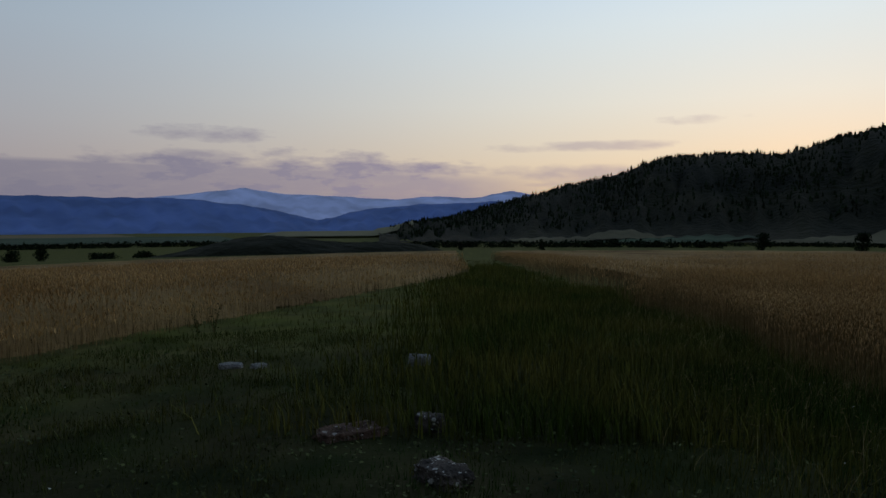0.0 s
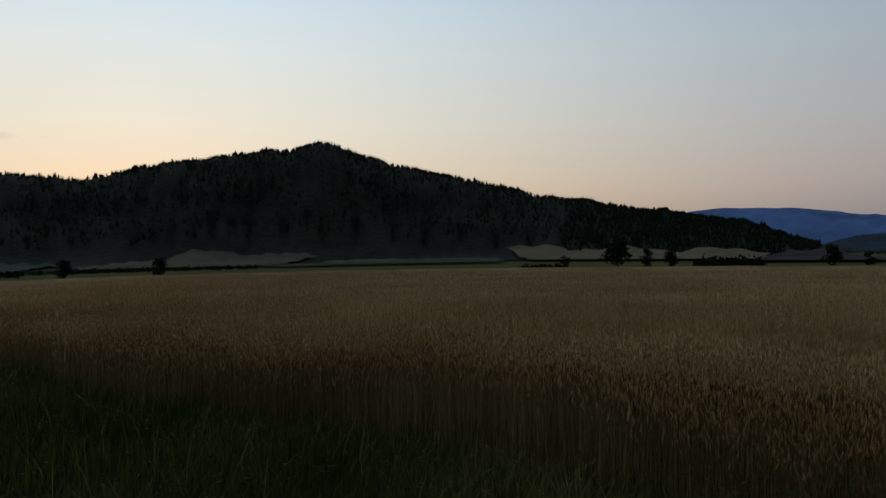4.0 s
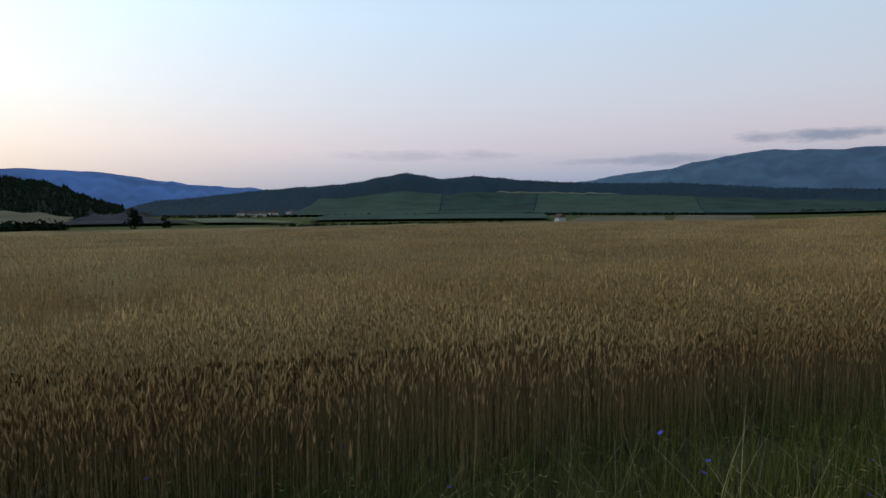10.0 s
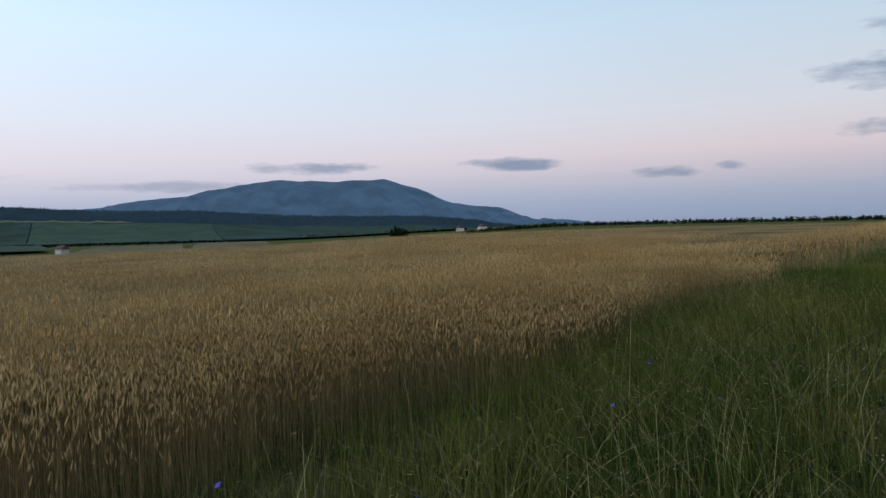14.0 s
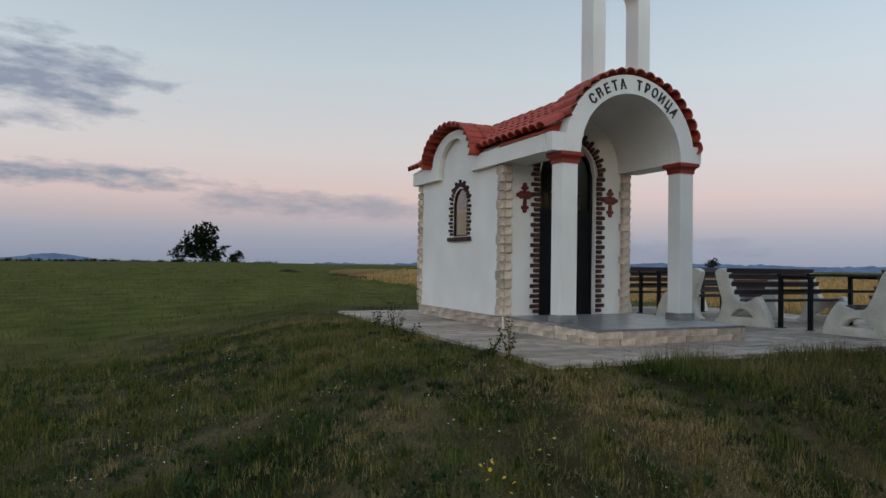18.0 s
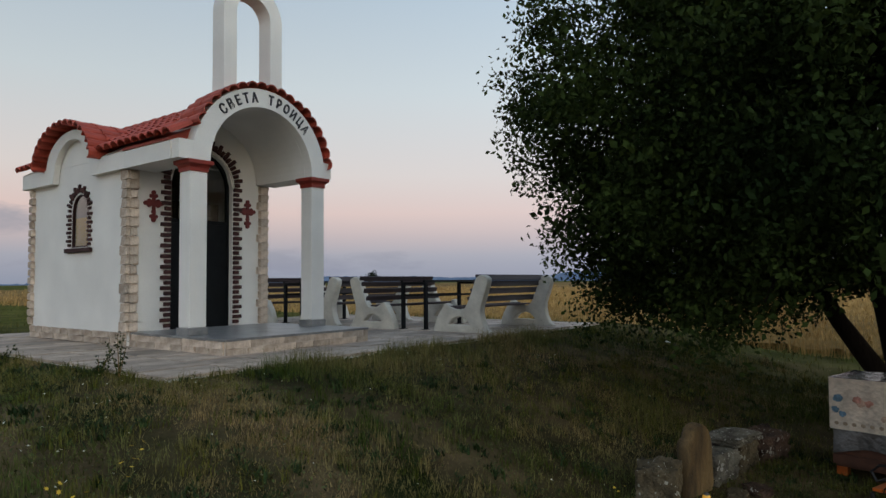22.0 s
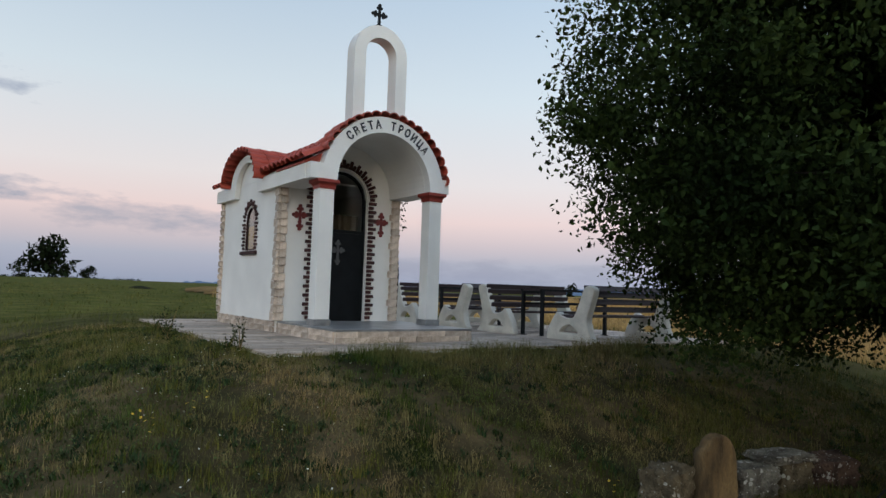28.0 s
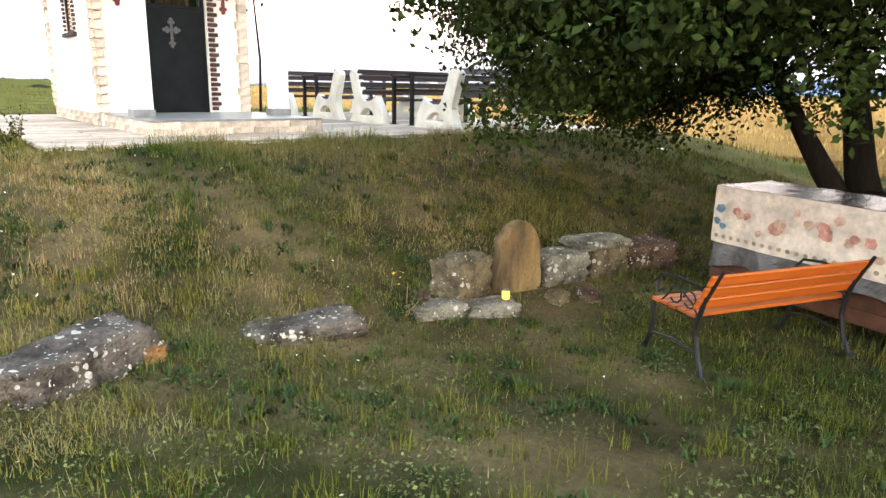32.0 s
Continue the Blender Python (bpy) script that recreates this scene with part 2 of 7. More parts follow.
tint_ground(M["soil"])
M["bank"] = material("yellowing_bank_grass", (0.096, 0.140, 0.031), 0.9, 0.3, 0.7, 3, 0, second=(0.265, 0.185, 0.085), island=0.45, spec=0.05)
M["wheat_far"] = material("distant_ripe_wheat", (0.42, 0.25, 0.088), 0.8, 0.15, 0.25, 2.5, 0, second=(0.52, 0.34, 0.135), island=0.18, spec=0.05)
M["blade"] = material("grass_blade", (0.032, 0.070, 0.010), 0.9, 0.3, 0.55, 3, 0, second=(0.075, 0.074, 0.020), island=0.45, spec=0.06)
M["tall"] = material("tall_grass", (0.046, 0.080, 0.010), 0.9, 0.3, 0.5, 3, 0, second=(0.125, 0.112, 0.022), island=0.65, spec=0.06)
M["seed_stem"] = material("bleached_seed_stem", (0.26, 0.20, 0.075), 0.75, 0.2, 0.7, 3, 0, island=0.35, spec=0.06)
M["meadow"] = material("olive_meadow_grass", (0.066, 0.088, 0.020), 0.9, 0.3, 0.16, 2, 0, second=(0.165, 0.142, 0.042), island=0.4, spec=0.05)
M["straw"] = material("dry_grass", (0.23, 0.18, 0.085), 0.75, 0.2, 0.7, 3, 0, island=0.35, spec=0.06)
M["wheat"] = material("ripe_wheat", (0.42, 0.236, 0.080), 0.75, 0.3, 0.25, 2.5, 0, second=(0.54, 0.345, 0.140), island=0.32, spec=0.06)
M["stalk"] = material("wheat_stalk", (0.22, 0.145, 0.060), 0.7, 0.25, 0.4, 3, 0, island=0.7, spec=0.06)
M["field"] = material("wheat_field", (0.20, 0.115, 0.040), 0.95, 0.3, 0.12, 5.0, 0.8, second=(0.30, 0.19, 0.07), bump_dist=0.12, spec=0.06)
M["roof"] = material("red_roof_tile", (0.36, 0.055, 0.03), 0.6, 0.2, 3, 40, 0.2, objects=0.18)
M["wood_hill"] = material("wooded_hillside", (0.011, 0.014, 0.008), 0.95, 0.4, 0.012, 0.12, 1.0, second=(0.026, 0.025, 0.013), bump_dist=3.0, spec=0.06)
M["pavement"] = material("stone_paving", (0.34, 0.262, 0.20), 0.6, 0.35, 1.6, 22, 0.5, objects=0.35)


# ---- building helpers ----
def mesh_from(name, verts, faces, mat=None, smooth=False):
    me = bpy.data.meshes.new(name)
    verts = np.asarray(verts, np.float32).reshape(-1, 3)
    faces = np.asarray(faces, np.int32)
    k = faces.shape[1]
    me.vertices.add(len(verts))
    me.vertices.foreach_set("co", verts.ravel())
    me.loops.add(faces.size)
    me.loops.foreach_set("vertex_index", faces.ravel())
    me.polygons.add(len(faces))
    me.polygons.foreach_set("loop_start", np.arange(0, faces.size, k, dtype=np.int32))
    me.update(calc_edges=True)
    if smooth:
        me.polygons.foreach_set("use_smooth", np.ones(len(faces), bool))
    if mat:
        me.materials.append(mat)
    return me


def finish(bm, name, mat, smooth=False):
    bmesh.ops.remove_doubles(bm, verts=bm.verts[:], dist=0.0002)
    bmesh.ops.recalc_face_normals(bm, faces=bm.faces)
    me = bpy.data.meshes.new(name)
    bm.to_mesh(me)
    bm.free()
    if smooth:
        for p in me.polygons:
            p.use_smooth = True
    me.materials.append(mat)
    return me


def part(name, bm, mat, parent, label="", smooth=False):
    """Links a bmesh, or a finished mesh, as one object under a thing or a part."""
    me = finish(bm, name, mat, smooth) if isinstance(bm, bmesh.types.BMesh) else bm
    ob = new(name, me)
    ob.parent = parent
    if label:
        ob["label"] = label
    return ob


def thing(name, label, category, place=(0, 0, 0), turn=0.0, group="", kind=""):
    ob = new(name)
    ob.empty_display_size = 0.2
    ob.matrix_world = pose(*place, 0, 0, turn)
    return tagged(ob, label, category, group, kind)


def box(bm, x0, x1, y0, y1, z0, z1, bevel=0.0):
    vs = [bm.verts.new(p) for p in ((x0, y0, z0), (x1, y0, z0), (x1, y1, z0), (x0, y1, z0), (x0, y0, z1), (x1, y0, z1), (x1, y1, z1), (x0, y1, z1))]
    fs = [bm.faces.new([vs[i] for i in q]) for q in ((3, 2, 1, 0), (4, 5, 6, 7), (0, 1, 5, 4), (1, 2, 6, 5), (2, 3, 7, 6), (3, 0, 4, 7))]
    if bevel:
        es = list({e for f in fs for e in f.edges})
        bmesh.ops.bevel(bm, geom=es, offset=bevel, segments=1, affect="EDGES")
    return bm


def boxed(*a, bevel=0.0):
    return box(bmesh.new(), *a, bevel=bevel)


def prism(bm, pts, along, d0, d1):
    """Extrudes a convex outline of (u, z) points between depths d0 and d1; along is 'x' or 'y': the axis of the depth."""
    rows = []
    for d in (d0, d1):
        rows.append([bm.verts.new((d, u, z) if along == "x" else (u, d, z)) for u, z in pts])
    n = len(pts)
    bm.faces.new(rows[0])
    bm.faces.new(rows[1][::-1])
    for i in range(n):
        bm.faces.new([rows[0][i], rows[0][(i + 1) % n], rows[1][(i + 1) % n], rows[1][i]])
    return bm


def tube(bm, pts, radii, sides=8):
    """A tapered tube through points."""
    rings = []
    for i, (p, r) in enumerate(zip(pts, radii)):
        p = Vector(p)
        d = (Vector(pts[min(i + 1, len(pts) - 1)]) - Vector(pts[max(i - 1, 0)])).normalized()
        a = d.cross(Vector((0, 0, 1)) if abs(d.z) < 0.9 else Vector((1, 0, 0))).normalized()
        b = d.cross(a)
        rings.append([bm.verts.new(p + (a * math.cos(2 * math.pi * k / sides) + b * math.sin(2 * math.pi * k / sides)) * r) for k in range(sides)])
    for u, v in zip(rings, rings[1:]):
        for k in range(sides):
            bm.faces.new([u[k], u[(k + 1) % sides], v[(k + 1) % sides], v[k]])
    bm.faces.new(rings[0][::-1])
    bm.faces.new(rings[-1])
    return bm


def outline_mesh(name, loops, depth, mat, bevel=0.0, resolution=2):
    """A plate of the given depth cut from closed outlines (the first the rim, the rest holes), in x and z, centred on y = 0."""
    cu = bpy.data.curves.new(name, "CURVE")
    cu.dimensions, cu.fill_mode, cu.extrude = "2D", "BOTH", depth / 2 - bevel
    cu.bevel_depth, cu.bevel_resolution = bevel, 1
    cu.resolution_u = resolution
    for pts in loops:
        sp = cu.splines.new("POLY")
        sp.points.add(len(pts) - 1)
        for q, (u, v) in zip(sp.points, pts):
            q.co = (u, v, 0, 1)
        sp.use_cyclic_u = True
    ob = new(name + "_outline", cu)
    me = bpy.data.meshes.new_from_object(ob.evaluated_get(bpy.context.evaluated_depsgraph_get()))
    bpy.data.objects.remove(ob)
    bpy.data.curves.remove(cu)
    me.transform(Matrix.Rotation(radians(90), 4, "X"))
    me.name = name
    me.materials.clear()
    me.materials.append(mat)
    return me


# ---- the lie of the land ----
HUB = np.array([-4.6, -8.4])
EYE_Z, BRINK = 0.58, 110.0
BRINK_AZ = np.array([0, 12, 30, 50, 62, 88, 100, 128, 165, 196, 220, 232, 250, 262, 300, 345, 352, 360])
BRINK_EL = np.array([0.3, -0.2, -0.4, -0.75, -1.35, -1.85, -2.1, -2.15, -2.0, -2.25, -2.8, -3.1, -1.2, -0.3, -0.05, 0.25, 0.45, 0.3])


def ease(t):
    t = np.clip(t, 0, 1)
    return t * t * (3 - 2 * t)


def polar(x, y):
    dx, dy = x - HUB[0], y - HUB[1]
    return np.hypot(dx, dy), (np.degrees(np.arctan2(-dx, dy)) - SWING) % 360


def ground_z(x, y):
    x, y = np.asarray(x, float), np.asarray(y, float)
    r, az = polar(x, y)
    edge = EYE_Z + BRINK * np.tan(np.radians(np.interp(az, BRINK_AZ, BRINK_EL))) - 0.8
    z = -1.12 + (edge + 1.12) * np.clip(r / BRINK, 0, 1) ** 1.25
    valley = ease((az - 36) / 26) * ease((252 - az) / 14)
    z = z - valley * 11.0 * ease((r - BRINK) / 330) - (1 - valley) * 2.0 * ease((r - BRINK - 60) / 800)
    # the rise on which the chapel stands
    d = np.hypot(np.maximum(np.maximum(-1.5 - x, x - 8.5), 0), np.maximum(np.maximum(-2.3 - y, y - 9), 0))
    w = ease(1 - d / 4.6)
    z = z * (1 - w) - 0.34 * w
    z = z - 0.42 * np.exp(-(((x - 3.2) / 3.4) ** 2 + ((y + 8.6) / 3.0) ** 2))
    z = z - 0.18 * np.exp(-(((x + 0.5) / 2.0) ** 2 + ((y + 6.1) / 1.2) ** 2))
    z = z - 0.14 * np.exp(-(((x - 0.6) / 2.2) ** 2 + ((y + 6.9) / 1.7) ** 2))
    return z + 0.010 * np.sin(x * 1.9 + y * 0.7) * np.cos(y * 1.3 - x * 0.4) * np.clip(1.4 - r / 14, 0, 1)


def along_field(x, y):
    """Metres across the track towards the western wheat field, and metres along it."""
    bend = 0.10 * np.maximum(0, -9.0 - y) + 0.029 * np.maximum(0, y + 6.0)
    return -0.977 * x - 0.215 * y + bend, -0.215 * x + 0.977 * y


def wheat_west(x, y):
    s, _ = along_field(x, y)
    return (s > 10.4 + 0.25 * np.sin(y * 0.8)) & (polar(x, y)[0] < BRINK + 25)


def wheat_south(x, y):
    s, _ = along_field(x, y)
    return (y < -14.2) & (s < np.minimum(-1.2 + 0.30 * (-15.6 - y), 6.6)) & (polar(x, y)[0] < BRINK + 25)


def grown(x, y):
    """How far the crop has its full height: it thins out over its first metres, which the machines pressed down."""
    s, _ = along_field(x, y)
    west = np.clip((s - 8.6) / 2.2, 0, 1)
    south = np.clip(np.minimum((-14.0 - y) / 5.0, (np.minimum(-1.2 + 0.30 * (-15.6 - y), 6.6) - s) / 2.5), 0, 1)
    east = np.clip((x - 10.3) / 5.0, 0, 1)
    return 0.42 + 0.58 * ease(np.maximum(np.maximum(west, south), east))


def wheat_east(x, y):
    return (x > 10.8 + 0.3 * np.sin(y)) & (y >= -14.2) & (y < 60) & (polar(x, y)[0] < BRINK + 25)


def build_ground():
    rr = np.concatenate([np.linspace(0.0, 30, 61), np.geomspace(31, 140, 45), np.geomspace(150, 4600, 40)])
    na = 288
    a = np.linspace(0, 2 * np.pi, na, endpoint=False)
    R, A = np.meshgrid(rr, a, indexing="ij")
    X, Y = HUB[0] - R * np.sin(A), HUB[1] + R * np.cos(A)
    Z = ground_z(X, Y)
    V = np.stack([X, Y, Z], -1).reshape(-1, 3)
    i, j = np.meshgrid(np.arange(len(rr) - 1), np.arange(na), indexing="ij")
    q = np.stack([i * na + j, (i + 1) * na + j, (i + 1) * na + (j + 1) % na, i * na + (j + 1) % na], -1).reshape(-1, 4)
    ob = new("ground", mesh_from("ground", V, q, M["soil"], True))
    tagged(ob, "grassy ground falling from the chapel to the valley", "ground", kind="structure")


build_ground()


def canopy(name, inside, label, height=0.62, west=0.0, inset=(0, 0)):
    """The closed top of a wheat field, a lumpy sheet at ear height."""
    rr = np.geomspace(5, BRINK + 24, 190)
    a = np.radians(np.arange(0, 360, 0.75))
    R, A = np.meshgrid(rr, a, indexing="ij")
    X, Y = HUB[0] - R * np.sin(A), HUB[1] + R * np.cos(A)
    ok = inside(X, Y) & inside(X + 2.6 * 0.977 * west + inset[0], Y + 2.6 * 0.215 * west + inset[1])
    rng = np.random.default_rng(3)
    Z = ground_z(X, Y) - 0.1 + (height + 0.1) * np.clip(grown(X, Y) * 1.5 - 0.5, 0, 1) + rng.normal(0, 0.025, X.shape) + 0.04 * np.sin(X * 0.35) * np.cos(Y * 0.5)
    V = np.stack([X, Y, Z], -1).reshape(-1, 3)
    n, na = X.shape
    i, j = np.meshgrid(np.arange(n - 1), np.arange(na), indexing="ij")
    j2 = (j + 1) % na
    keep = ok[i, j] & ok[i + 1, j] & ok[i + 1, j2] & ok[i, j2]
    q = np.stack([i * na + j, (i + 1) * na + j, (i + 1) * na + j2, i * na + j2], -1)[keep]
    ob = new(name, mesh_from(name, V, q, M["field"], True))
    tagged(ob, label, "wheat field", kind="stuff")


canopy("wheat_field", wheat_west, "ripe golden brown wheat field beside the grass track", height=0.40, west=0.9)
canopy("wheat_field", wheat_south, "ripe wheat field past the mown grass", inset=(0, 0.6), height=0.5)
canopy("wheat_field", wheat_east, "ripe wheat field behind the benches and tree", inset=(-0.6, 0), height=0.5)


# ---- hills ----
def ridge(name, knots, near, far, foot, mat, label, category, rough=0.02, seed=1, lumps=1.0, peaked=1.0):
    """A hill whose crest follows a few knots of (azimuth, height in degrees); it rises from near to far metres."""
    az = np.array([k[0] for k in knots], float)
    el = np.array([k[1] for k in knots], float)
    a = np.arange(az.min(), az.max() + 0.01, 0.22)
    # smooth interpolation between the knots
    e = np.interp(a, az, el)
    ker = np.hanning(7)
    e = np.convolve(np.pad(e, 3, "edge"), ker / ker.sum(), "valid")
    rng = np.random.default_rng(seed)
    e = e + rough * np.convolve(rng.normal(0, 1, len(a) + 4), np.ones(5) / 2.2, "valid")
    t = np.linspace(0, 1, 34)
    T, Aa = np.meshgrid(t, a, indexing="ij")
    Ee = np.tile(e, (len(t), 1))
    R = near + (far - near) * T
    top = EYE_Z + far * np.tan(np.radians(Ee))
    rise = ease(T ** peaked)
    wob = sum(np.sin(Aa * f + p) * np.sin(T * g + p * 2) for f, g, p in ((0.9, 5, 0.3), (2.1, 9, 1.2), (4.3, 13, 2.0)))
    Z = foot + (top - foot) * rise + lumps * wob * np.sin(np.pi * T) * (far - near) * 0.008
    X = HUB[0] - R * np.sin(np.radians(Aa + SWING))
    Y = HUB[1] + R * np.cos(np.radians(Aa + SWING))
    back = np.stack([X[-1] * 1.03, Y[-1] * 1.03, np.full(len(a), foot - 20)], -1)
    V = np.concatenate([np.stack([X, Y, Z], -1).reshape(-1, 3), back])
    n, na = len(t) + 1, len(a)
    i, j = np.meshgrid(np.arange(n - 1), np.arange(na - 1), indexing="ij")
    q = np.stack([i * na + j, i * na + j + 1, (i + 1) * na + j + 1, (i + 1) * na + j], -1).reshape(-1, 4)
    ob = new(name, mesh_from(name, V, q, mat, True))
    tagged(ob, label, category, kind="structure")

    def height(azs, dist):
        ee = np.interp(azs, a, e)
        tt = np.clip((dist - near) / (far - near), 0, 1)
        w2 = sum(np.sin(azs * f + p) * np.sin(tt * g + p * 2) for f, g, p in ((0.9, 5, 0.3), (2.1, 9, 1.2), (4.3, 13, 2.0)))
        return foot + (EYE_Z + far * np.tan(np.radians(ee)) - foot) * ease(tt ** peaked) + lumps * w2 * np.sin(np.pi * tt) * (far - near) * 0.008

    return height


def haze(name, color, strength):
    """Distance seen through dusk air: its haze is painted as emission, over a little of the land below."""
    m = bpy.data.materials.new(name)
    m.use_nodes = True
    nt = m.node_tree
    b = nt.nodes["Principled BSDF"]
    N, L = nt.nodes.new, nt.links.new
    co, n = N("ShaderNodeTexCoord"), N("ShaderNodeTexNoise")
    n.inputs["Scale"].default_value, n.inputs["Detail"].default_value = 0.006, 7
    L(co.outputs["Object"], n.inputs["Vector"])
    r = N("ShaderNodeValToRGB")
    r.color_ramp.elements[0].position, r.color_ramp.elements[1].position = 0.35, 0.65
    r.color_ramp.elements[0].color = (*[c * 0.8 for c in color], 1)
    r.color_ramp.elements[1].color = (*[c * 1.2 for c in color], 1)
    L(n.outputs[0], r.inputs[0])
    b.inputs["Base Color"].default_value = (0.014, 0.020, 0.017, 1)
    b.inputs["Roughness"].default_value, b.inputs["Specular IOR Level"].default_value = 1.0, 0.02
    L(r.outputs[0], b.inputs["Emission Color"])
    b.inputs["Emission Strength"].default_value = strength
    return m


# glow colours of the painted haze, one for each range
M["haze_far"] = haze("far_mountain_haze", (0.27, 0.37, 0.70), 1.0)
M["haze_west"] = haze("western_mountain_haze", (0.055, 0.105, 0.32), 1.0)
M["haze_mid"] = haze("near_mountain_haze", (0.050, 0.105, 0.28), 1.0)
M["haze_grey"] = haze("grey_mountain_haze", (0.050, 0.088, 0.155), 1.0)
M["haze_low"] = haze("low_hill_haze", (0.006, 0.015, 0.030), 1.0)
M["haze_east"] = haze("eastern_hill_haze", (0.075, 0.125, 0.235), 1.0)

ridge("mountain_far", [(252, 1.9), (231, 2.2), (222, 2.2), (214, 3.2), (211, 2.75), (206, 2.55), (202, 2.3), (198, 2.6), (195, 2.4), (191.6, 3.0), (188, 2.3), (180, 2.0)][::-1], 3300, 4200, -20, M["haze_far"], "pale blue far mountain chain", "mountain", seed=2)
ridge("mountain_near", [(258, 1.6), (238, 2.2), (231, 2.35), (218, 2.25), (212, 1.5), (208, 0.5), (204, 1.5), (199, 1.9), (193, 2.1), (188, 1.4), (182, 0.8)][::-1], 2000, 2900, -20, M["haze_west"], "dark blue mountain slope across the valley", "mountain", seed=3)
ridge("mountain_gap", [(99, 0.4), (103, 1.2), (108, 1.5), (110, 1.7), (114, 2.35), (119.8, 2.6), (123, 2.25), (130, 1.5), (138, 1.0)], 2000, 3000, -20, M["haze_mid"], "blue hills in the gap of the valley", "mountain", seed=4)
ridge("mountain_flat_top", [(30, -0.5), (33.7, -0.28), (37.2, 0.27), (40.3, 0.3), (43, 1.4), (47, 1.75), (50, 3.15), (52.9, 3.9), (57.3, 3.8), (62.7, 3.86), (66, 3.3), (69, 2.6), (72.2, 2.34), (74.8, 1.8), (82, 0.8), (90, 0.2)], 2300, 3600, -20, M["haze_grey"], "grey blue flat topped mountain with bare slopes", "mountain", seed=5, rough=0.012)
wooded = ridge("hill_wooded", [(111, -0.80), (114.7, 0.05), (118.4, 1.45), (125, 2.48), (133.6, 3.86), (140.8, 5.53), (145, 6.38), (148.6, 7.33), (152.5, 8.53), (155, 7.98), (160.5, 7.38), (163.2, 6.88), (167.3, 6.13), (170.8, 5.23), (174.9, 5.53), (179.2, 5.33), (185, 3.63), (190.2, 2.48), (196, 0.98), (203, -0.40)], 640, 1250, -14, M["wood_hill"], "dark wooded hill with a rocky peak", "hill", seed=6, rough=0.03)
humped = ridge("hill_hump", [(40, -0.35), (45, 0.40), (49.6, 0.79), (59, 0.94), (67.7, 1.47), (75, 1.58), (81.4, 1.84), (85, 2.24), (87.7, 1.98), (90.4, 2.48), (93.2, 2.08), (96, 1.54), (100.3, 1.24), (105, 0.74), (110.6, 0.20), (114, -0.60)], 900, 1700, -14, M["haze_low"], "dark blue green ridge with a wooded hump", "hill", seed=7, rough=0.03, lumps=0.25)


# ---- growth: many thin blades joined into one mesh ----
def blades(base, height, width, lean, turn, segs=1):
    """Tapered blades: base (n,3), height, width, lean (fraction of height bent over), turn (radians). Returns vertices and triangles."""
    n = len(base)
    rows = []
    cx, sx = np.cos(turn), np.sin(turn)
    for k in range(segs):
        f = k / segs
        c = base + np.stack([-sx * lean * height * f * f, cx * lean * height * f * f, height * f * (1 - 0.25 * lean * f)], -1)
        w = (width * (1 - 0.75 * f))[:, None] * 0.5
        side = np.stack([cx, sx, 0 * cx], -1)
        rows += [c - side * w, c + side * w]
    tip = base + np.stack([-sx * lean * height, cx * lean * height, height * (1 - 0.25 * lean)], -1)
    rows.append(tip)
    V = np.stack(rows, 1)
    k = V.shape[1]
    tri = []
    for i in range(segs - 1):
        tri += [(2 * i, 2 * i + 1, 2 * i + 3), (2 * i, 2 * i + 3, 2 * i + 2)]
    tri.append((2 * segs - 2, 2 * segs - 1, 2 * segs))
    F = (np.arange(n)[:, None, None] * k + np.array(tri)[None]).reshape(-1, 3)
    return V.reshape(-1, 3), F


def ears(base, length, width, lean, turn, far=False):
    """Grain ears: slim six-sided spindles of two pyramids."""
    n = len(base)
    cx, sx = np.cos(turn), np.sin(turn)
    axis = np.stack([-sx * np.sin(lean), cx * np.sin(lean), np.cos(lean)], -1)
    a = np.stack([cx, sx, 0 * cx], -1)
    b = np.cross(axis, a)
    mid = base + axis * (length * 0.4)[:, None]
    if far:
        V = np.stack([base, mid + (a * 0.6 + b * 0.3) * width[:, None], base + axis * length[:, None], mid - (a * 0.6 - b * 0.3) * width[:, None]], 1)
        return V.reshape(-1, 3), (np.arange(n)[:, None, None] * 4 + np.array([(0, 1, 2), (0, 2, 3)])[None]).reshape(-1, 3)
    ring = [mid + (a * math.cos(q) + b * math.sin(q)) * (width * 0.5)[:, None] for q in (0.3, 2.4, 4.5)]
    V = np.stack([base, *ring, base + axis * length[:, None]], 1)
    tri = np.array([(0, 2, 1), (0, 3, 2), (0, 1, 3), (1, 2, 4), (2, 3, 4), (3, 1, 4)])
    F = (np.arange(n)[:, None, None] * 5 + tri[None]).reshape(-1, 3)
    return V.reshape(-1, 3), F


def joined(name, pieces, mat, label, category):
    V, F, o = [], [], 0
    for v, f in pieces:
        V.append(v)
        F.append(f + o)
        o += len(v)
    ob = new(name, mesh_from(name, np.concatenate(V), np.concatenate(F), mat))
    return tagged(ob, label, category, kind="stuff")


def on_ground(x, y, lift=0.0):
    return np.stack([x, y, ground_z(x, y) + lift], -1)


def from_track(s, u):
    """The place s metres across the track and u metres along it."""
    y = -0.215 * s + 0.977 * u
    s = s - 0.10 * np.maximum(0, -9.0 - y) - 0.029 * np.maximum(0, y + 6.0)
    return -0.977 * s - 0.215 * u, -0.215 * s + 0.977 * u


rng = np.random.default_rng(11)
HUB_U = along_field(*HUB)[1]


def mottle(x, y, size, seed):
    """An irregular field of light and thin places, about -1 to 1, from many crossing waves."""
    g = np.random.default_rng(seed)
    out = 0
    for _ in range(14):
        q, w, p = g.uniform(0, 6.283), 6.283 / size * g.uniform(0.5, 2.2), g.uniform(0, 6.283)
        out = out + np.sin(w * (x * np.cos(q) + y * np.sin(q)) + p)
    return out / 3.2


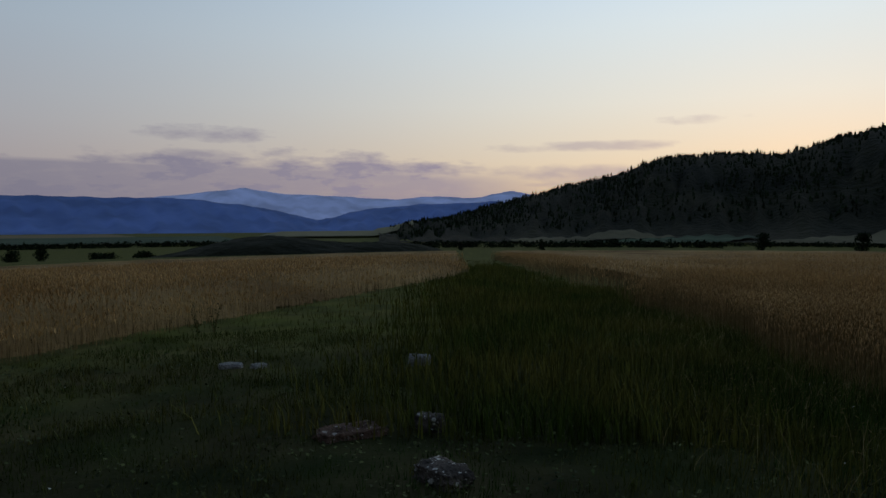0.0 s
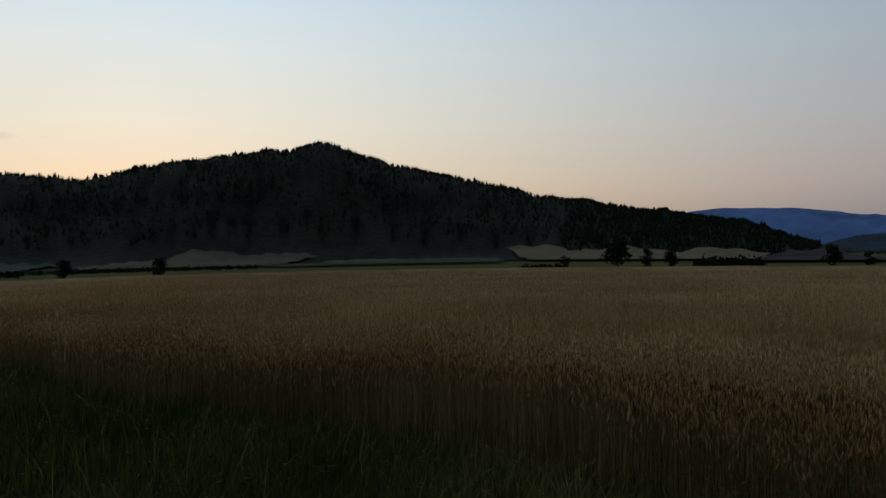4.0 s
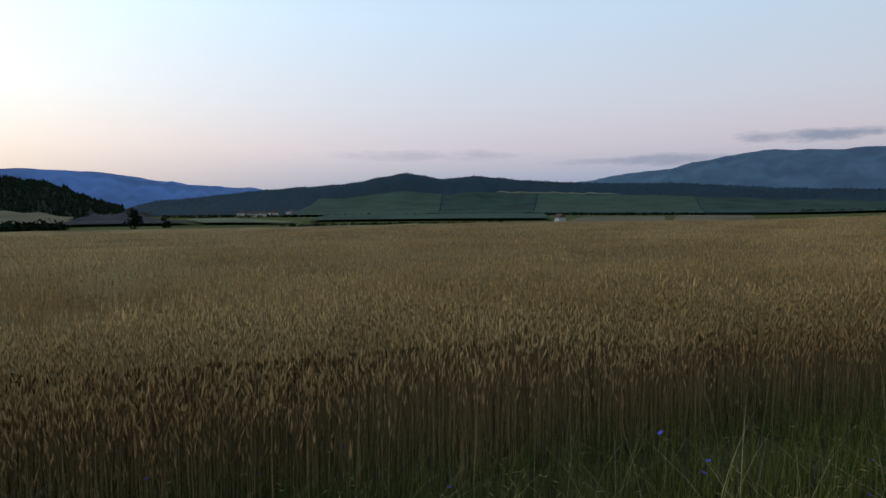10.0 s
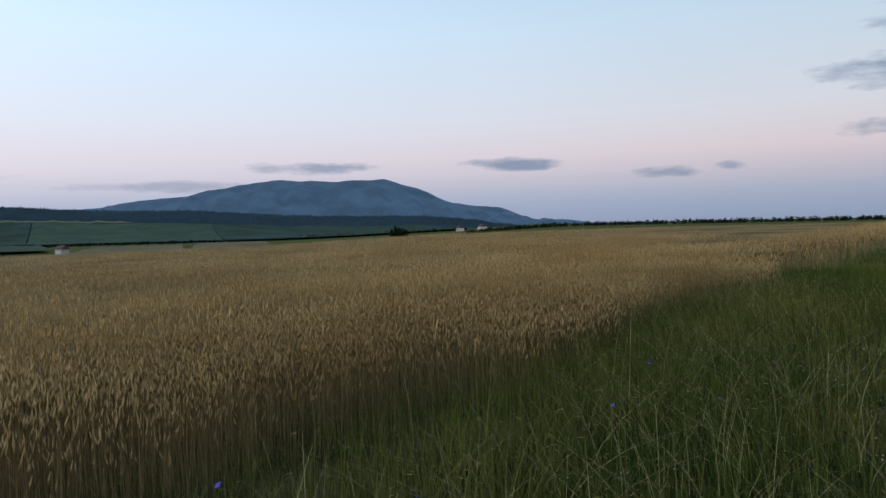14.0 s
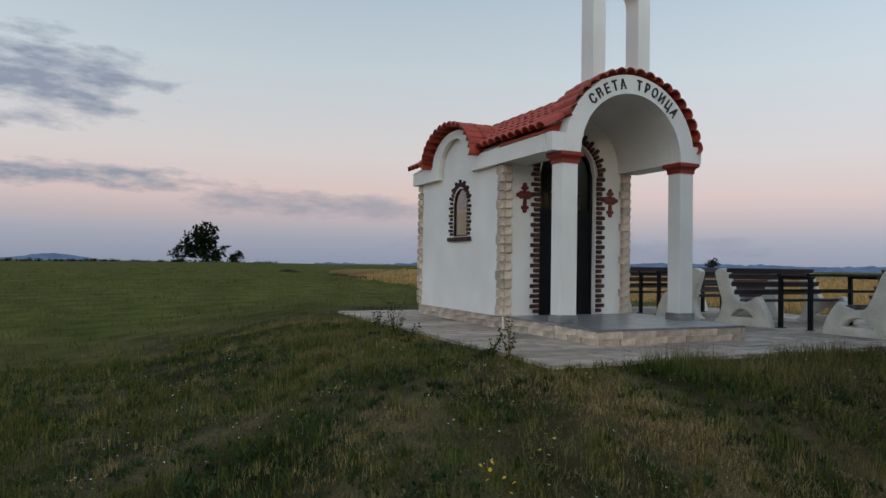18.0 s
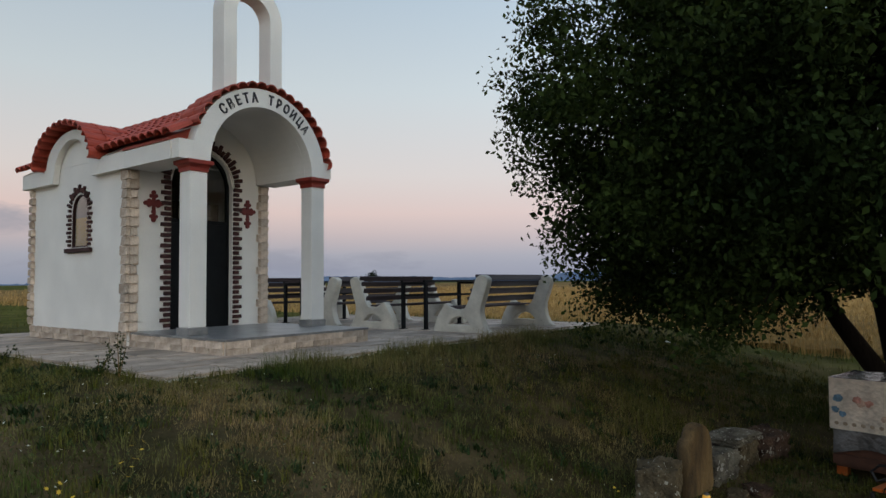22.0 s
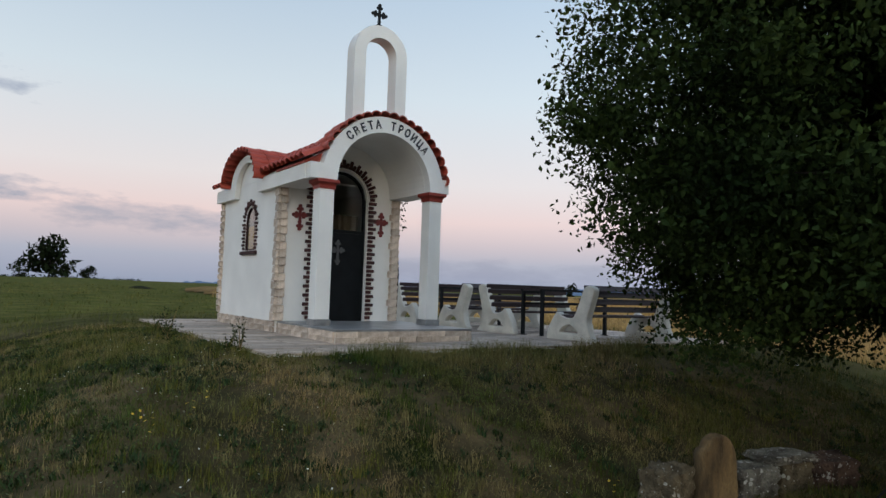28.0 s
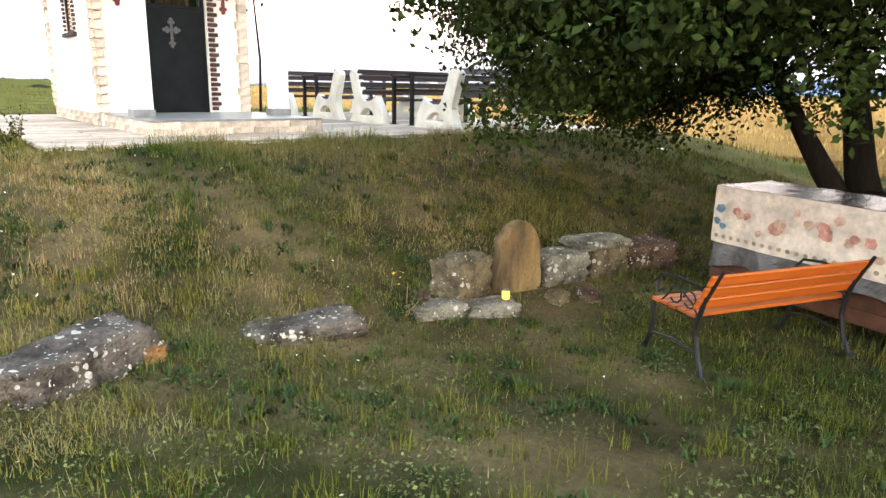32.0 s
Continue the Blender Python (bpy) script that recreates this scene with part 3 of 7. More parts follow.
def wheat_band(s0, s1, reach, count, ear_size, stem_w, tall=0.76, far=False):
    s = rng.uniform(s0, s1, count)
    u = HUB_U + rng.uniform(-reach, reach, count)
    x, y = from_track(s, u)
    thin = 0.5 + 0.5 * np.sin(x * 2.1 + 1.7 * np.sin(y * 1.3)) * np.sin(y * 2.6 + np.sin(x * 1.9))
    ok = wheat_west(x, y) & (rng.uniform(0, 1, count) < 0.45 + 0.6 * thin)
    x, y = x[ok], y[ok]
    n = len(x)
    p = on_ground(x, y, -0.02)
    h = tall * grown(x, y) * np.where(rng.uniform(0, 1, n) < 0.3, rng.uniform(0.55, 0.9, n), np.clip(rng.normal(0.98, 0.11, n), 0.5, 1.25)) + 0.06 * mottle(x, y, 3.5, 21) + 0.03 * mottle(x, y, 0.9, 22)
    t = rng.uniform(0, 6.283, n)
    lean = np.abs(rng.normal(0, 0.10, n))
    stems = blades(p, h, np.full(n, stem_w), lean, t, 1)
    top = p + np.stack([-np.sin(t) * lean * h, np.cos(t) * lean * h, h * (1 - 0.25 * lean) - 0.015], -1) * 0.985
    le = ear_size * rng.uniform(0.75, 1.25, n)
    return stems, ears(top, le, le * 0.14, lean + np.abs(rng.normal(0.05, 0.14, n)), t, far)


bands = [wheat_band(9.9, 13.2, 17, 125000, 0.074, 0.0042), wheat_band(13.2, 18.5, 26, 105000, 0.074, 0.0055, far=True), wheat_band(18.5, 34, 46, 100000, 0.092, 0.008, far=True), wheat_band(34, 75, 90, 80000, 0.13, 0.014, 0.77, True), wheat_band(10.2, 15, 85, 40000, 0.12, 0.010, far=True)]
joined("wheat_stalks", [b[0] for b in bands], M["stalk"], "thin straw coloured wheat stalks in the field", "wheat")
joined("wheat_ears", [b[1] for b in bands], M["wheat"], "ripe golden wheat ears above the stalks", "wheat")


def wheat_far(inside, count, r0, r1, az0, az1):
    r = r0 * (r1 / r0) ** rng.uniform(0, 1, count)
    a = np.radians(rng.uniform(az0, az1, count))
    x, y = HUB[0] - r * np.sin(a), HUB[1] + r * np.cos(a)
    ok = inside(x, y)
    x, y, r = x[ok], y[ok], r[ok]
    n = len(x)
    p = on_ground(x, y, 0.0)
    h, t, lean = 0.78 * grown(x, y) * rng.normal(1, 0.12, n), rng.uniform(0, 6.283, n), np.abs(rng.normal(0, 0.15, n))
    st = blades(p, h, 0.004 + 0.0005 * r, lean, t, 1)
    top = p + np.stack([-np.sin(t) * lean * h, np.cos(t) * lean * h, h * (1 - 0.25 * lean)], -1) * 0.97
    le = (0.09 + 0.0016 * r) * rng.uniform(0.75, 1.25, n)
    return st, ears(top, le, le * 0.18, lean + 0.2, t, True)


for fars, stem_mat, ear_mat in (([wheat_far(wheat_south, 70000, 8, 70, 185, 270)], "stalk", "wheat"), ([wheat_far(wheat_east, 80000, 14, 55, 255, 345)], "wheat_far", "wheat_far")):
    joined("wheat_stalks", [b[0] for b in fars], M[stem_mat], "thin straw coloured wheat stalks past the lawn", "wheat")
    joined("wheat_ears", [b[1] for b in fars], M[ear_mat], "ripe golden wheat ears past the lawn", "wheat")


def free_ground(x, y):
    s, _ = along_field(x, y)
    slab = (x > -1.45) & (x < 8.1) & (y > -2.25) & (y < 5.6)
    return ~slab & ~wheat_west(x, y) & ~wheat_south(x, y) & ~wheat_east(x, y)


def lawn(count, r0, r1, hmin, hmax, wide, az0=0, az1=360, power=1.0, segs=1, lean=0.35, bank=None):
    r = r0 + (r1 - r0) * rng.uniform(0, 1, count) ** power
    a = np.radians(rng.uniform(az0, az1, count))
    x, y = HUB[0] - r * np.sin(a), HUB[1] + r * np.cos(a)
    ok = free_ground(x, y)
    if bank is not None:
        ok &= ((x > -3.2 + 0.5 * mottle(x, y, 2.0, 9)) & (y > -6.6 + 0.5 * mottle(x, y, 2.0, 8)) & (x < 4.5)) == bank
    patch = 0.6 * mottle(x, y, 2.6, 1) + 0.4 * mottle(x, y, 0.7, 2)
    ok &= rng.uniform(0, 1, count) < np.clip(0.66 + 0.62 * patch, 0.16, 1)
    x, y, r, patch = x[ok], y[ok], r[ok], patch[ok]
    n = len(x)
    h = rng.uniform(hmin, hmax, n) * (1 + 0.35 * patch) * (1 + 0.010 * r)
    return blades(on_ground(x, y, -0.01), h, wide * (1 + 0.12 * r) * rng.uniform(0.7, 1.3, n), np.abs(rng.normal(lean, 0.25, n)), rng.uniform(0, 6.283, n), segs)


joined("bank_grass", [lawn(430000, 2.0, 13, 0.018, 0.070, 0.0045, -95, 30, 0.75, lean=0.6, bank=True)], M["bank"], "yellowing grass on the bank before the chapel", "grass")
joined("lawn_grass", [lawn(400000, 2.0, 13, 0.018, 0.070, 0.0042, -118, 45, 0.75, bank=False), lawn(110000, 2.0, 14, 0.03, 0.10, 0.0045, 150, 262, 0.8)], M["blade"], "short patchy green grass of the mown lawn", "grass")
joined("meadow_grass", [lawn(240000, 7.5, 75, 0.05, 0.15, 0.006, power=1.7)], M["meadow"], "olive meadow grass running to the horizon", "grass")
joined("lawn_straw", [lawn(42000, 2.0, 14, 0.02, 0.07, 0.0035, -118, 45, 0.8, 1, 0.95)], M["straw"], "dry straw coloured blades lying in the lawn", "grass")


def tufts(count, r0, r1, az0, az1, south=-99.0):
    """Ranker clumps of grass standing in the lawn."""
    r, a = r0 + (r1 - r0) * rng.uniform(0, 1, count) ** 0.8, np.radians(rng.uniform(az0, az1, count))
    x, y = np.repeat(HUB[0] - r * np.sin(a), 26), np.repeat(HUB[1] + r * np.cos(a), 26)
    tall = np.repeat(rng.uniform(0.07, 0.20, count), 26)
    n = len(x)
    x, y = x + rng.normal(0, 0.045, n), y + rng.normal(0, 0.045, n)
    ok = free_ground(x, y) & (y > south)
    x, y, tall = x[ok], y[ok], tall[ok]
    n = len(x)
    return blades(on_ground(x, y, -0.01), tall * rng.uniform(0.5, 1.0, n), np.full(n, 0.0055), np.abs(rng.normal(0.4, 0.25, n)), rng.uniform(0, 6.283, n), 2)


joined("grass_tufts", [tufts(2600, 2.0, 13, -118, 45), tufts(260, 2, 12, 150, 262)], M["tall"], "ranker green tufts standing in the lawn", "grass")
joined("yellow_tufts", [tufts(1500, 2.0, 13, -95, 45, -6.3)], M["bank"], "yellowing tufts standing in the lawn", "grass")


def rosettes(count, leaves=12):
    """Low broad-leaved weeds: flat rings of short wide leaves, thickest beside the chapel."""
    r, a = 2.0 + 10 * rng.uniform(0, 1, count) ** 0.8, np.radians(rng.uniform(-118, 60, count))
    x, y = HUB[0] - r * np.sin(a), HUB[1] + r * np.cos(a)
    thick = 0.8 * mottle(x, y, 1.6, 31) + 0.6 * mottle(x, y, 0.5, 32) + np.where((x < 0.6) & (y > -5.4), 0.35, 0.0)
    ok = free_ground(x, y) & (rng.uniform(-0.2, 0.9, count) < thick)
    size = np.repeat(rng.uniform(0.035, 0.095, ok.sum()), leaves)
    x, y = np.repeat(x[ok], leaves), np.repeat(y[ok], leaves)
    n = len(x)
    return blades(on_ground(x + rng.normal(0, 0.03, n), y + rng.normal(0, 0.03, n), 0.0), size * rng.uniform(0.6, 1.1, n), size * 0.22, rng.uniform(0.5, 1.1, n), rng.uniform(0, 6.283, n), 2)


M["weed_leaf"] = material("dark_weed_leaf", (0.018, 0.040, 0.010), 0.7, 0.3, 2.5, 12, 0, second=(0.036, 0.060, 0.016), island=0.45, spec=0.12)
joined("lawn_weeds", [rosettes(9000)], M["weed_leaf"], "dark broad-leaved weeds matted in the lawn", "weeds")

# rank pale grass left uncut along the pavement's edge
x, y = rng.uniform(-1.3, 5.2, 9000), -2.3 - np.abs(rng.normal(0, 0.55, 9000))
ok = free_ground(x, y) & (mottle(x, y, 1.3, 35) > -0.25) & (x + y * 0.3 > -1.2)
x, y = x[ok], y[ok]
joined("edge_grass", [blades(on_ground(x, y, -0.01), rng.uniform(0.08, 0.30, len(x)), np.full(len(x), 0.0055), np.abs(rng.normal(0.5, 0.3, len(x))), rng.uniform(0, 6.283, len(x)), 2)], M["bank"], "long pale grass left standing along the pavement", "grass")


def verge(count, s0, s1, hmin, hmax, wide, segs, lean, reach, power=1.0, u_mid=0.0):
    u = HUB_U + u_mid + np.sign(rng.uniform(-1, 1, count)) * reach * rng.uniform(0, 1, count) ** power
    mid = 9.6 + 0.35 * np.sin(u * 0.55) - 0.9 * np.exp(-(((u - HUB_U - 6) / 5) ** 2))
    s = mid + rng.normal(0, 1, count) * (s1 - s0) * 0.33 + (s0 + s1) / 2 - 9.6
    x, y = from_track(s, u)
    far = np.abs(u - HUB_U)
    n = count
    grown = 0.8 + 0.75 * ease((u - HUB_U - 1.0) / 5.0) * ease((26 - u + HUB_U) / 14)
    h = rng.uniform(hmin, hmax, n) * grown * (1 - 0.45 * np.clip((9.3 - s) / 2, 0, 1))
    p, t, l = on_ground(x, y, -0.02), rng.normal(1.35, 1.5, n), np.abs(rng.normal(lean, 0.2, n))
    h = h * np.clip(1.35 - far / 40, 0.3, 1)
    return blades(p, h, wide * (1 + 0.06 * far), l, t, segs), (p, h, l, t)


v1, _ = verge(115000, 8.2, 11.7, 0.16, 0.50, 0.0045, 2, 0.4, 24, 1.2)
v2, _ = verge(30000, 8.3, 10.7, 0.15, 0.42, 0.007, 2, 0.35, 60, 1.4)
joined("verge_grass", [v1, v2], M["tall"], "tall green grass along the edge of the wheat", "grass")
d1, (p, h, l, t) = verge(3400, 8.3, 10.9, 0.30, 0.74, 0.0032, 4, 0.95, 16, 1.2)
d2, (p2, h2, l2, t2) = verge(320, 8.2, 10.2, 0.45, 0.85, 0.0042, 5, 1.15, 3.0, 1.0, -2.3 - HUB_U)
p, h, l, t = np.r_[p, p2], np.r_[h, h2], np.r_[l, l2], np.r_[t, t2]
tip = p + np.stack([-np.sin(t) * l * h, np.cos(t) * l * h, h * (1 - 0.25 * l)], -1) * 0.98
joined("dry_grass_stems", [d1, d2, ears(tip, rng.uniform(0.03, 0.07, len(p)), rng.uniform(0.003, 0.006, len(p)), l + 0.5, t)], M["seed_stem"], "bleached grass stems with drooping seed heads", "grass")

# rough green weeds on the south track, taller towards its middle
u = HUB_U - 6 - 40 * rng.uniform(0, 1, 26000) ** 1.3
s = rng.normal(6.9, 1.3, 26000)
x, y = from_track(s, u)
ok = free_ground(x, y)
x, y = x[ok], y[ok]
joined("track_weeds", [blades(on_ground(x, y, -0.02), rng.uniform(0.12, 0.45, len(x)), 0.012 * (1 + 0.05 * np.abs(y + 8)), np.abs(rng.normal(0.3, 0.2, len(x))), rng.uniform(0, 6.283, len(x)), 2)], M["tall"], "rank green weeds growing along the track", "weeds")

M["petal_white"] = material("white_petal", (0.62, 0.60, 0.50), 0.7, 0.1, 20, 60, 0)
M["petal_blue"] = material("cornflower_petal", (0.09, 0.06, 0.38), 0.7, 0.2, 20, 60, 0)
M["petal_yellow"] = material("yellow_petal", (0.60, 0.38, 0.03), 0.7, 0.2, 20, 60, 0)
M["poppy"] = material("dark_red_head", (0.10, 0.02, 0.02), 0.7, 0.2, 20, 60, 0)


def flower_heads(x, y, lift, size, petals=6):
    """Small open flowers: a fan of petals round a raised middle, tilted at random."""
    n = len(x)
    c = on_ground(x, y, 0.0) + np.stack([0 * x, 0 * x, lift], -1)
    tx, ty, ph = rng.normal(0, 0.35, n), rng.normal(0, 0.35, n), rng.uniform(0, 6.28, n)
    V = [c - np.stack([0 * x, 0 * x, size * 0.3], -1)]
    for k in range(petals * 2):
        q = ph + math.pi * k / petals
        rad = size * (1.0 if k % 2 else 0.55)
        dx, dy = np.cos(q) * rad, np.sin(q) * rad
        V.append(c + np.stack([dx, dy, dx * tx + dy * ty], -1))
    V = np.stack(V, 1)
    tri = np.array([(0, 1 + k, 1 + (k + 1) % (petals * 2)) for k in range(petals * 2)])
    F = (np.arange(n)[:, None, None] * V.shape[1] + tri[None]).reshape(-1, 3)
    return V.reshape(-1, 3), F


def strew(count, r0, r1, az0, az1, power=1.0):
    r, a = r0 + (r1 - r0) * rng.uniform(0, 1, count) ** power, np.radians(rng.uniform(az0, az1, count))
    x, y = HUB[0] - r * np.sin(a), HUB[1] + r * np.cos(a)
    clump = 0.7 * mottle(x, y, 2.4, 3) + 0.5 * mottle(x, y, 0.8, 4)
    ok = free_ground(x, y) & (rng.uniform(0.0, 1.2, count) < clump)
    return x[ok], y[ok]


x, y = strew(2600, 2.5, 11, -60, 50)
x3, y3 = strew(900, 2.6, 8.5, -20, 40)
x, y = np.r_[x, x3], np.r_[y, y3]
x2, y2 = strew(500, 2.5, 14, 160, 300)
x, y = np.r_[x, x2], np.r_[y, y2]
joined("white_flowers", [flower_heads(x, y, rng.uniform(0.03, 0.14, len(x)), rng.uniform(0.005, 0.012, len(x)))], M["petal_white"], "tiny white flowers scattered through the grass", "flowers")


def verge_flowers(count, u0, u1, s0, s1, lo, hi, size):
    s, u = rng.uniform(s0, s1, count), HUB_U + rng.uniform(u0, u1, count)
    x, y = from_track(s, u)
    return flower_heads(x, y, rng.uniform(lo, hi, count), rng.uniform(size * 0.7, size * 1.3, count))


joined("cornflowers", [verge_flowers(26, -2, 6, 8.6, 10.4, 0.15, 0.45, 0.016), verge_flowers(14, 5, 9, 8.0, 9.2, 0.15, 0.5, 0.016), verge_flowers(12, -4, 3, 9.2, 10.2, 0.1, 0.3, 0.016)], M["petal_blue"], "blue cornflowers at the wheat's edge", "flowers")
joined("poppy_heads", [verge_flowers(50, -10, 22, 13, 30, 0.84, 0.98, 0.022)], M["poppy"], "dark poppy heads over the ripe wheat", "flowers")
yx, yy = np.array([-3.09, -2.61, -2.75, 0.42, -3.15, -2.55]), np.array([-4.31, -4.0, -4.15, -5.85, -4.13, -6.6])
joined("yellow_flowers", [flower_heads(yx + dx, yy + dy, np.full(6, 0.14 + 0.04 * k), np.full(6, 0.015)) for k, (dx, dy) in enumerate(((0, 0), (0.03, 0.02), (-0.03, 0.03), (0.01, -0.04)))], M["petal_yellow"], "yellow wild flowers in the short grass", "flowers")


# ---- distance: fields, hedges, trees, houses ----
M["crop_tan"] = material("stubble_field", (0.15, 0.115, 0.058), 0.95, 0.2, 0.02, 0.3, 0, spec=0.05)
M["crop_pale"] = material("pale_barley_field", (0.15, 0.14, 0.075), 0.95, 0.2, 0.02, 0.3, 0, spec=0.05)
M["crop_green"] = material("green_crop_field", (0.045, 0.068, 0.038), 0.95, 0.25, 0.02, 0.3, 0, spec=0.05)
M["crop_dark"] = material("ploughed_field", (0.030, 0.024, 0.024), 0.95, 0.25, 0.02, 0.3, 0, spec=0.05)
M["crop_green_deep"] = material("deep_green_field", (0.030, 0.050, 0.032), 0.95, 0.3, 0.02, 0.3, 0, spec=0.05)
M["crop_dusk"] = material("dull_meadow", (0.090, 0.082, 0.046), 0.95, 0.25, 0.02, 0.3, 0, spec=0.05)
M["far_leaf"] = material("far_tree_leaf", (0.011, 0.017, 0.007), 0.95, 0.3, 0.2, 1.0, 0, island=0.5, spec=0.05)
M["bark"] = material("dark_bark", (0.015, 0.012, 0.010), 0.95, 0.35, 3, 30, 0.7, stretch=(1, 1, 0.25), bump_dist=0.02, spec=0.08)


def land(az, r):
    """The height of the ground or of the hill that covers it."""
    x, y = HUB[0] - r * np.sin(np.radians(az + SWING)), HUB[1] + r * np.cos(np.radians(az + SWING))
    z = ground_z(x, y)
    z = np.where((az > 111) & (az < 203) & (r > 640), np.maximum(z, wooded(az, r)), z)
    z = np.where((az > 40) & (az < 114) & (r > 900), np.maximum(z, humped(az, r)), z)
    return x, y, z


def far_field(corners, mat, label):
    """A field on the far land between four corners of (azimuth, distance)."""
    n = 20
    f = np.linspace(0, 1, n)
    U, W = np.meshgrid(f, f, indexing="ij")
    c = np.array(corners, float)
    Q = (c[0] * ((1 - U) * (1 - W))[..., None] + c[1] * (U * (1 - W))[..., None] + c[2] * (U * W)[..., None] + c[3] * ((1 - U) * W)[..., None])
    x, y, z = land(Q[..., 0], Q[..., 1])
    V = np.stack([x, y, z + 1.0 + 0.002 * Q[..., 1]], -1).reshape(-1, 3)
    i, j = np.meshgrid(np.arange(n - 1), np.arange(n - 1), indexing="ij")
    q = np.stack([i * n + j, (i + 1) * n + j, (i + 1) * n + j + 1, i * n + j + 1], -1).reshape(-1, 4)
    tagged(new("crop_field", mesh_from("crop_field", V, q, mat, True)), label, "field", kind="structure")


for corners, mat, label in (
    ([(200, 1000), (213, 1000), (211, 1900), (201, 2100)], "crop_pale", "pale field far down the valley"),
    ([(214, 700), (245, 700), (240, 1100), (216, 1100)], "crop_green", "dull green field in the valley"),
    ([(222, 1100), (246, 1100), (242, 1500), (224, 1500)], "crop_tan", "brownish field in the valley"),
    ([(190.5, 600), (192, 650), (182.5, 735), (178, 690)], "crop_dusk", "pale field at the hill's foot"),
    ([(176, 590), (190, 570), (179, 680), (172, 700)], "crop_green", "green field at the hill's foot"),
    ([(158, 580), (175, 600), (163, 735), (153, 700)], "crop_dusk", "stubble field under the wooded hill"),
    ([(137, 560), (158, 560), (156, 610), (138, 600)], "crop_green", "narrow green field under the hill"),
    ([(137, 610), (153, 620), (152, 660), (138, 650)], "crop_dusk", "narrow pale field under the hill"),
    ([(117, 560), (135, 610), (137, 755), (116.3, 735)], "crop_tan", "bright stubble field before the wood"),
    ([(107.5, 520), (117.6, 520), (115, 760), (113, 760)], "crop_dark", "dark ploughed field wedge"),
    ([(99.5, 500), (107.3, 520), (108.6, 640), (105.5, 660)], "crop_pale", "pale green meadow past the wheat"),
    ([(88, 800), (101, 780), (98, 1200), (87.6, 1240)], "crop_green", "broad green field below the ridge"),
    ([(80, 820), (87.9, 800), (87.5, 1215), (79.5, 1262)], "crop_green_deep", "deep green field below the ridge"),
    ([(72.5, 1264), (83, 1250), (82.6, 1270), (73.2, 1286)], "crop_pale", "pale strip on the green slope"),
    ([(66, 800), (79.9, 820), (79.4, 1255), (67, 1235)], "crop_green", "green field on the lower slope"),
    ([(45, 820), (65.9, 800), (66.9, 1225), (48, 1180)], "crop_green_deep", "green field by the ridge's foot"),
    ([(62.3, 470), (68.6, 470), (68.2, 660), (62.8, 660)], "crop_tan", "mown field past the wheat"),
    ([(69.2, 460), (77.3, 450), (75.5, 610), (69.2, 620)], "crop_tan", "mown field by the hedge"),
    ([(78.5, 560), (99, 560), (97, 780), (79, 790)], "crop_green", "long green field by the hedge")):
    far_field(corners, M[mat], label)


def clumps(centres, radii, count, size, squash=0.8, seed=5):
    """Leaf tufts: small bent triangles strewn in the outer shells of balls, for crowns seen from afar."""
    g = np.random.default_rng(seed)
    c, rad = np.repeat(centres, count, 0), np.repeat(radii, count)
    n = len(c)
    d = g.normal(0, 1, (n, 3))
    d /= np.linalg.norm(d, axis=1)[:, None]
    p = c + d * (rad * g.uniform(0.55, 1.08, n))[:, None] * np.array([1, 1, squash])
    s = (size * rad)[:, None]
    V = np.stack([p + g.normal(0, 1, (n, 3)) * s * 0.6, p + g.normal(0, 1, (n, 3)) * s * 0.6, p + g.normal(0, 1, (n, 3)) * s * 0.6], 1)
    return V.reshape(-1, 3), np.arange(n * 3).reshape(-1, 3)


def far_tree(az, r, height, width, label, stem=0.25, seed=1, name="tree"):
    g = np.random.default_rng(seed)
    x, y, z = (float(v) for v in land(np.array(az, float), np.array(r, float)))
    z -= 0.3
    ob = thing(name, label, "tree" if name == "tree" else "bush", (x, y, z))
    bm = bmesh.new()
    tube(bm, [(0, 0, -0.5), (0.1, 0, height * 0.3), (0, 0.1, height * 0.7)], [height * 0.03, height * 0.022, height * 0.01], 6)
    for k in range(3):
        q = k * 2.1 + seed
        tube(bm, [(0, 0, height * 0.28), (width * 0.25 * math.cos(q), width * 0.25 * math.sin(q), height * 0.6)], [height * 0.015, height * 0.006], 5)
    part("trunk", bm, M["bark"], ob)
    k = 16
    f = g.uniform(0, 1, k)
    ring = g.uniform(0, 6.28, k)
    rr = width * 0.5 * g.uniform(0.2, 0.75, k) * np.sqrt(np.clip(1 - (2 * f - 0.9) ** 2, 0.1, 1))
    c = np.stack([rr * np.cos(ring), rr * np.sin(ring), height * (stem + (0.88 - stem) * f)], -1)
    rad = width * 0.5 * g.uniform(0.28, 0.5, k)
    v, t = clumps(c, rad, 60, 0.32, seed=seed)
    v[:, 2] = np.maximum(v[:, 2], height * 0.05)
    part("crown", mesh_from("crown", v, t, M["far_leaf"]), None, ob)
    return ob


def rise(r, degrees):
    return r * math.tan(radians(degrees))


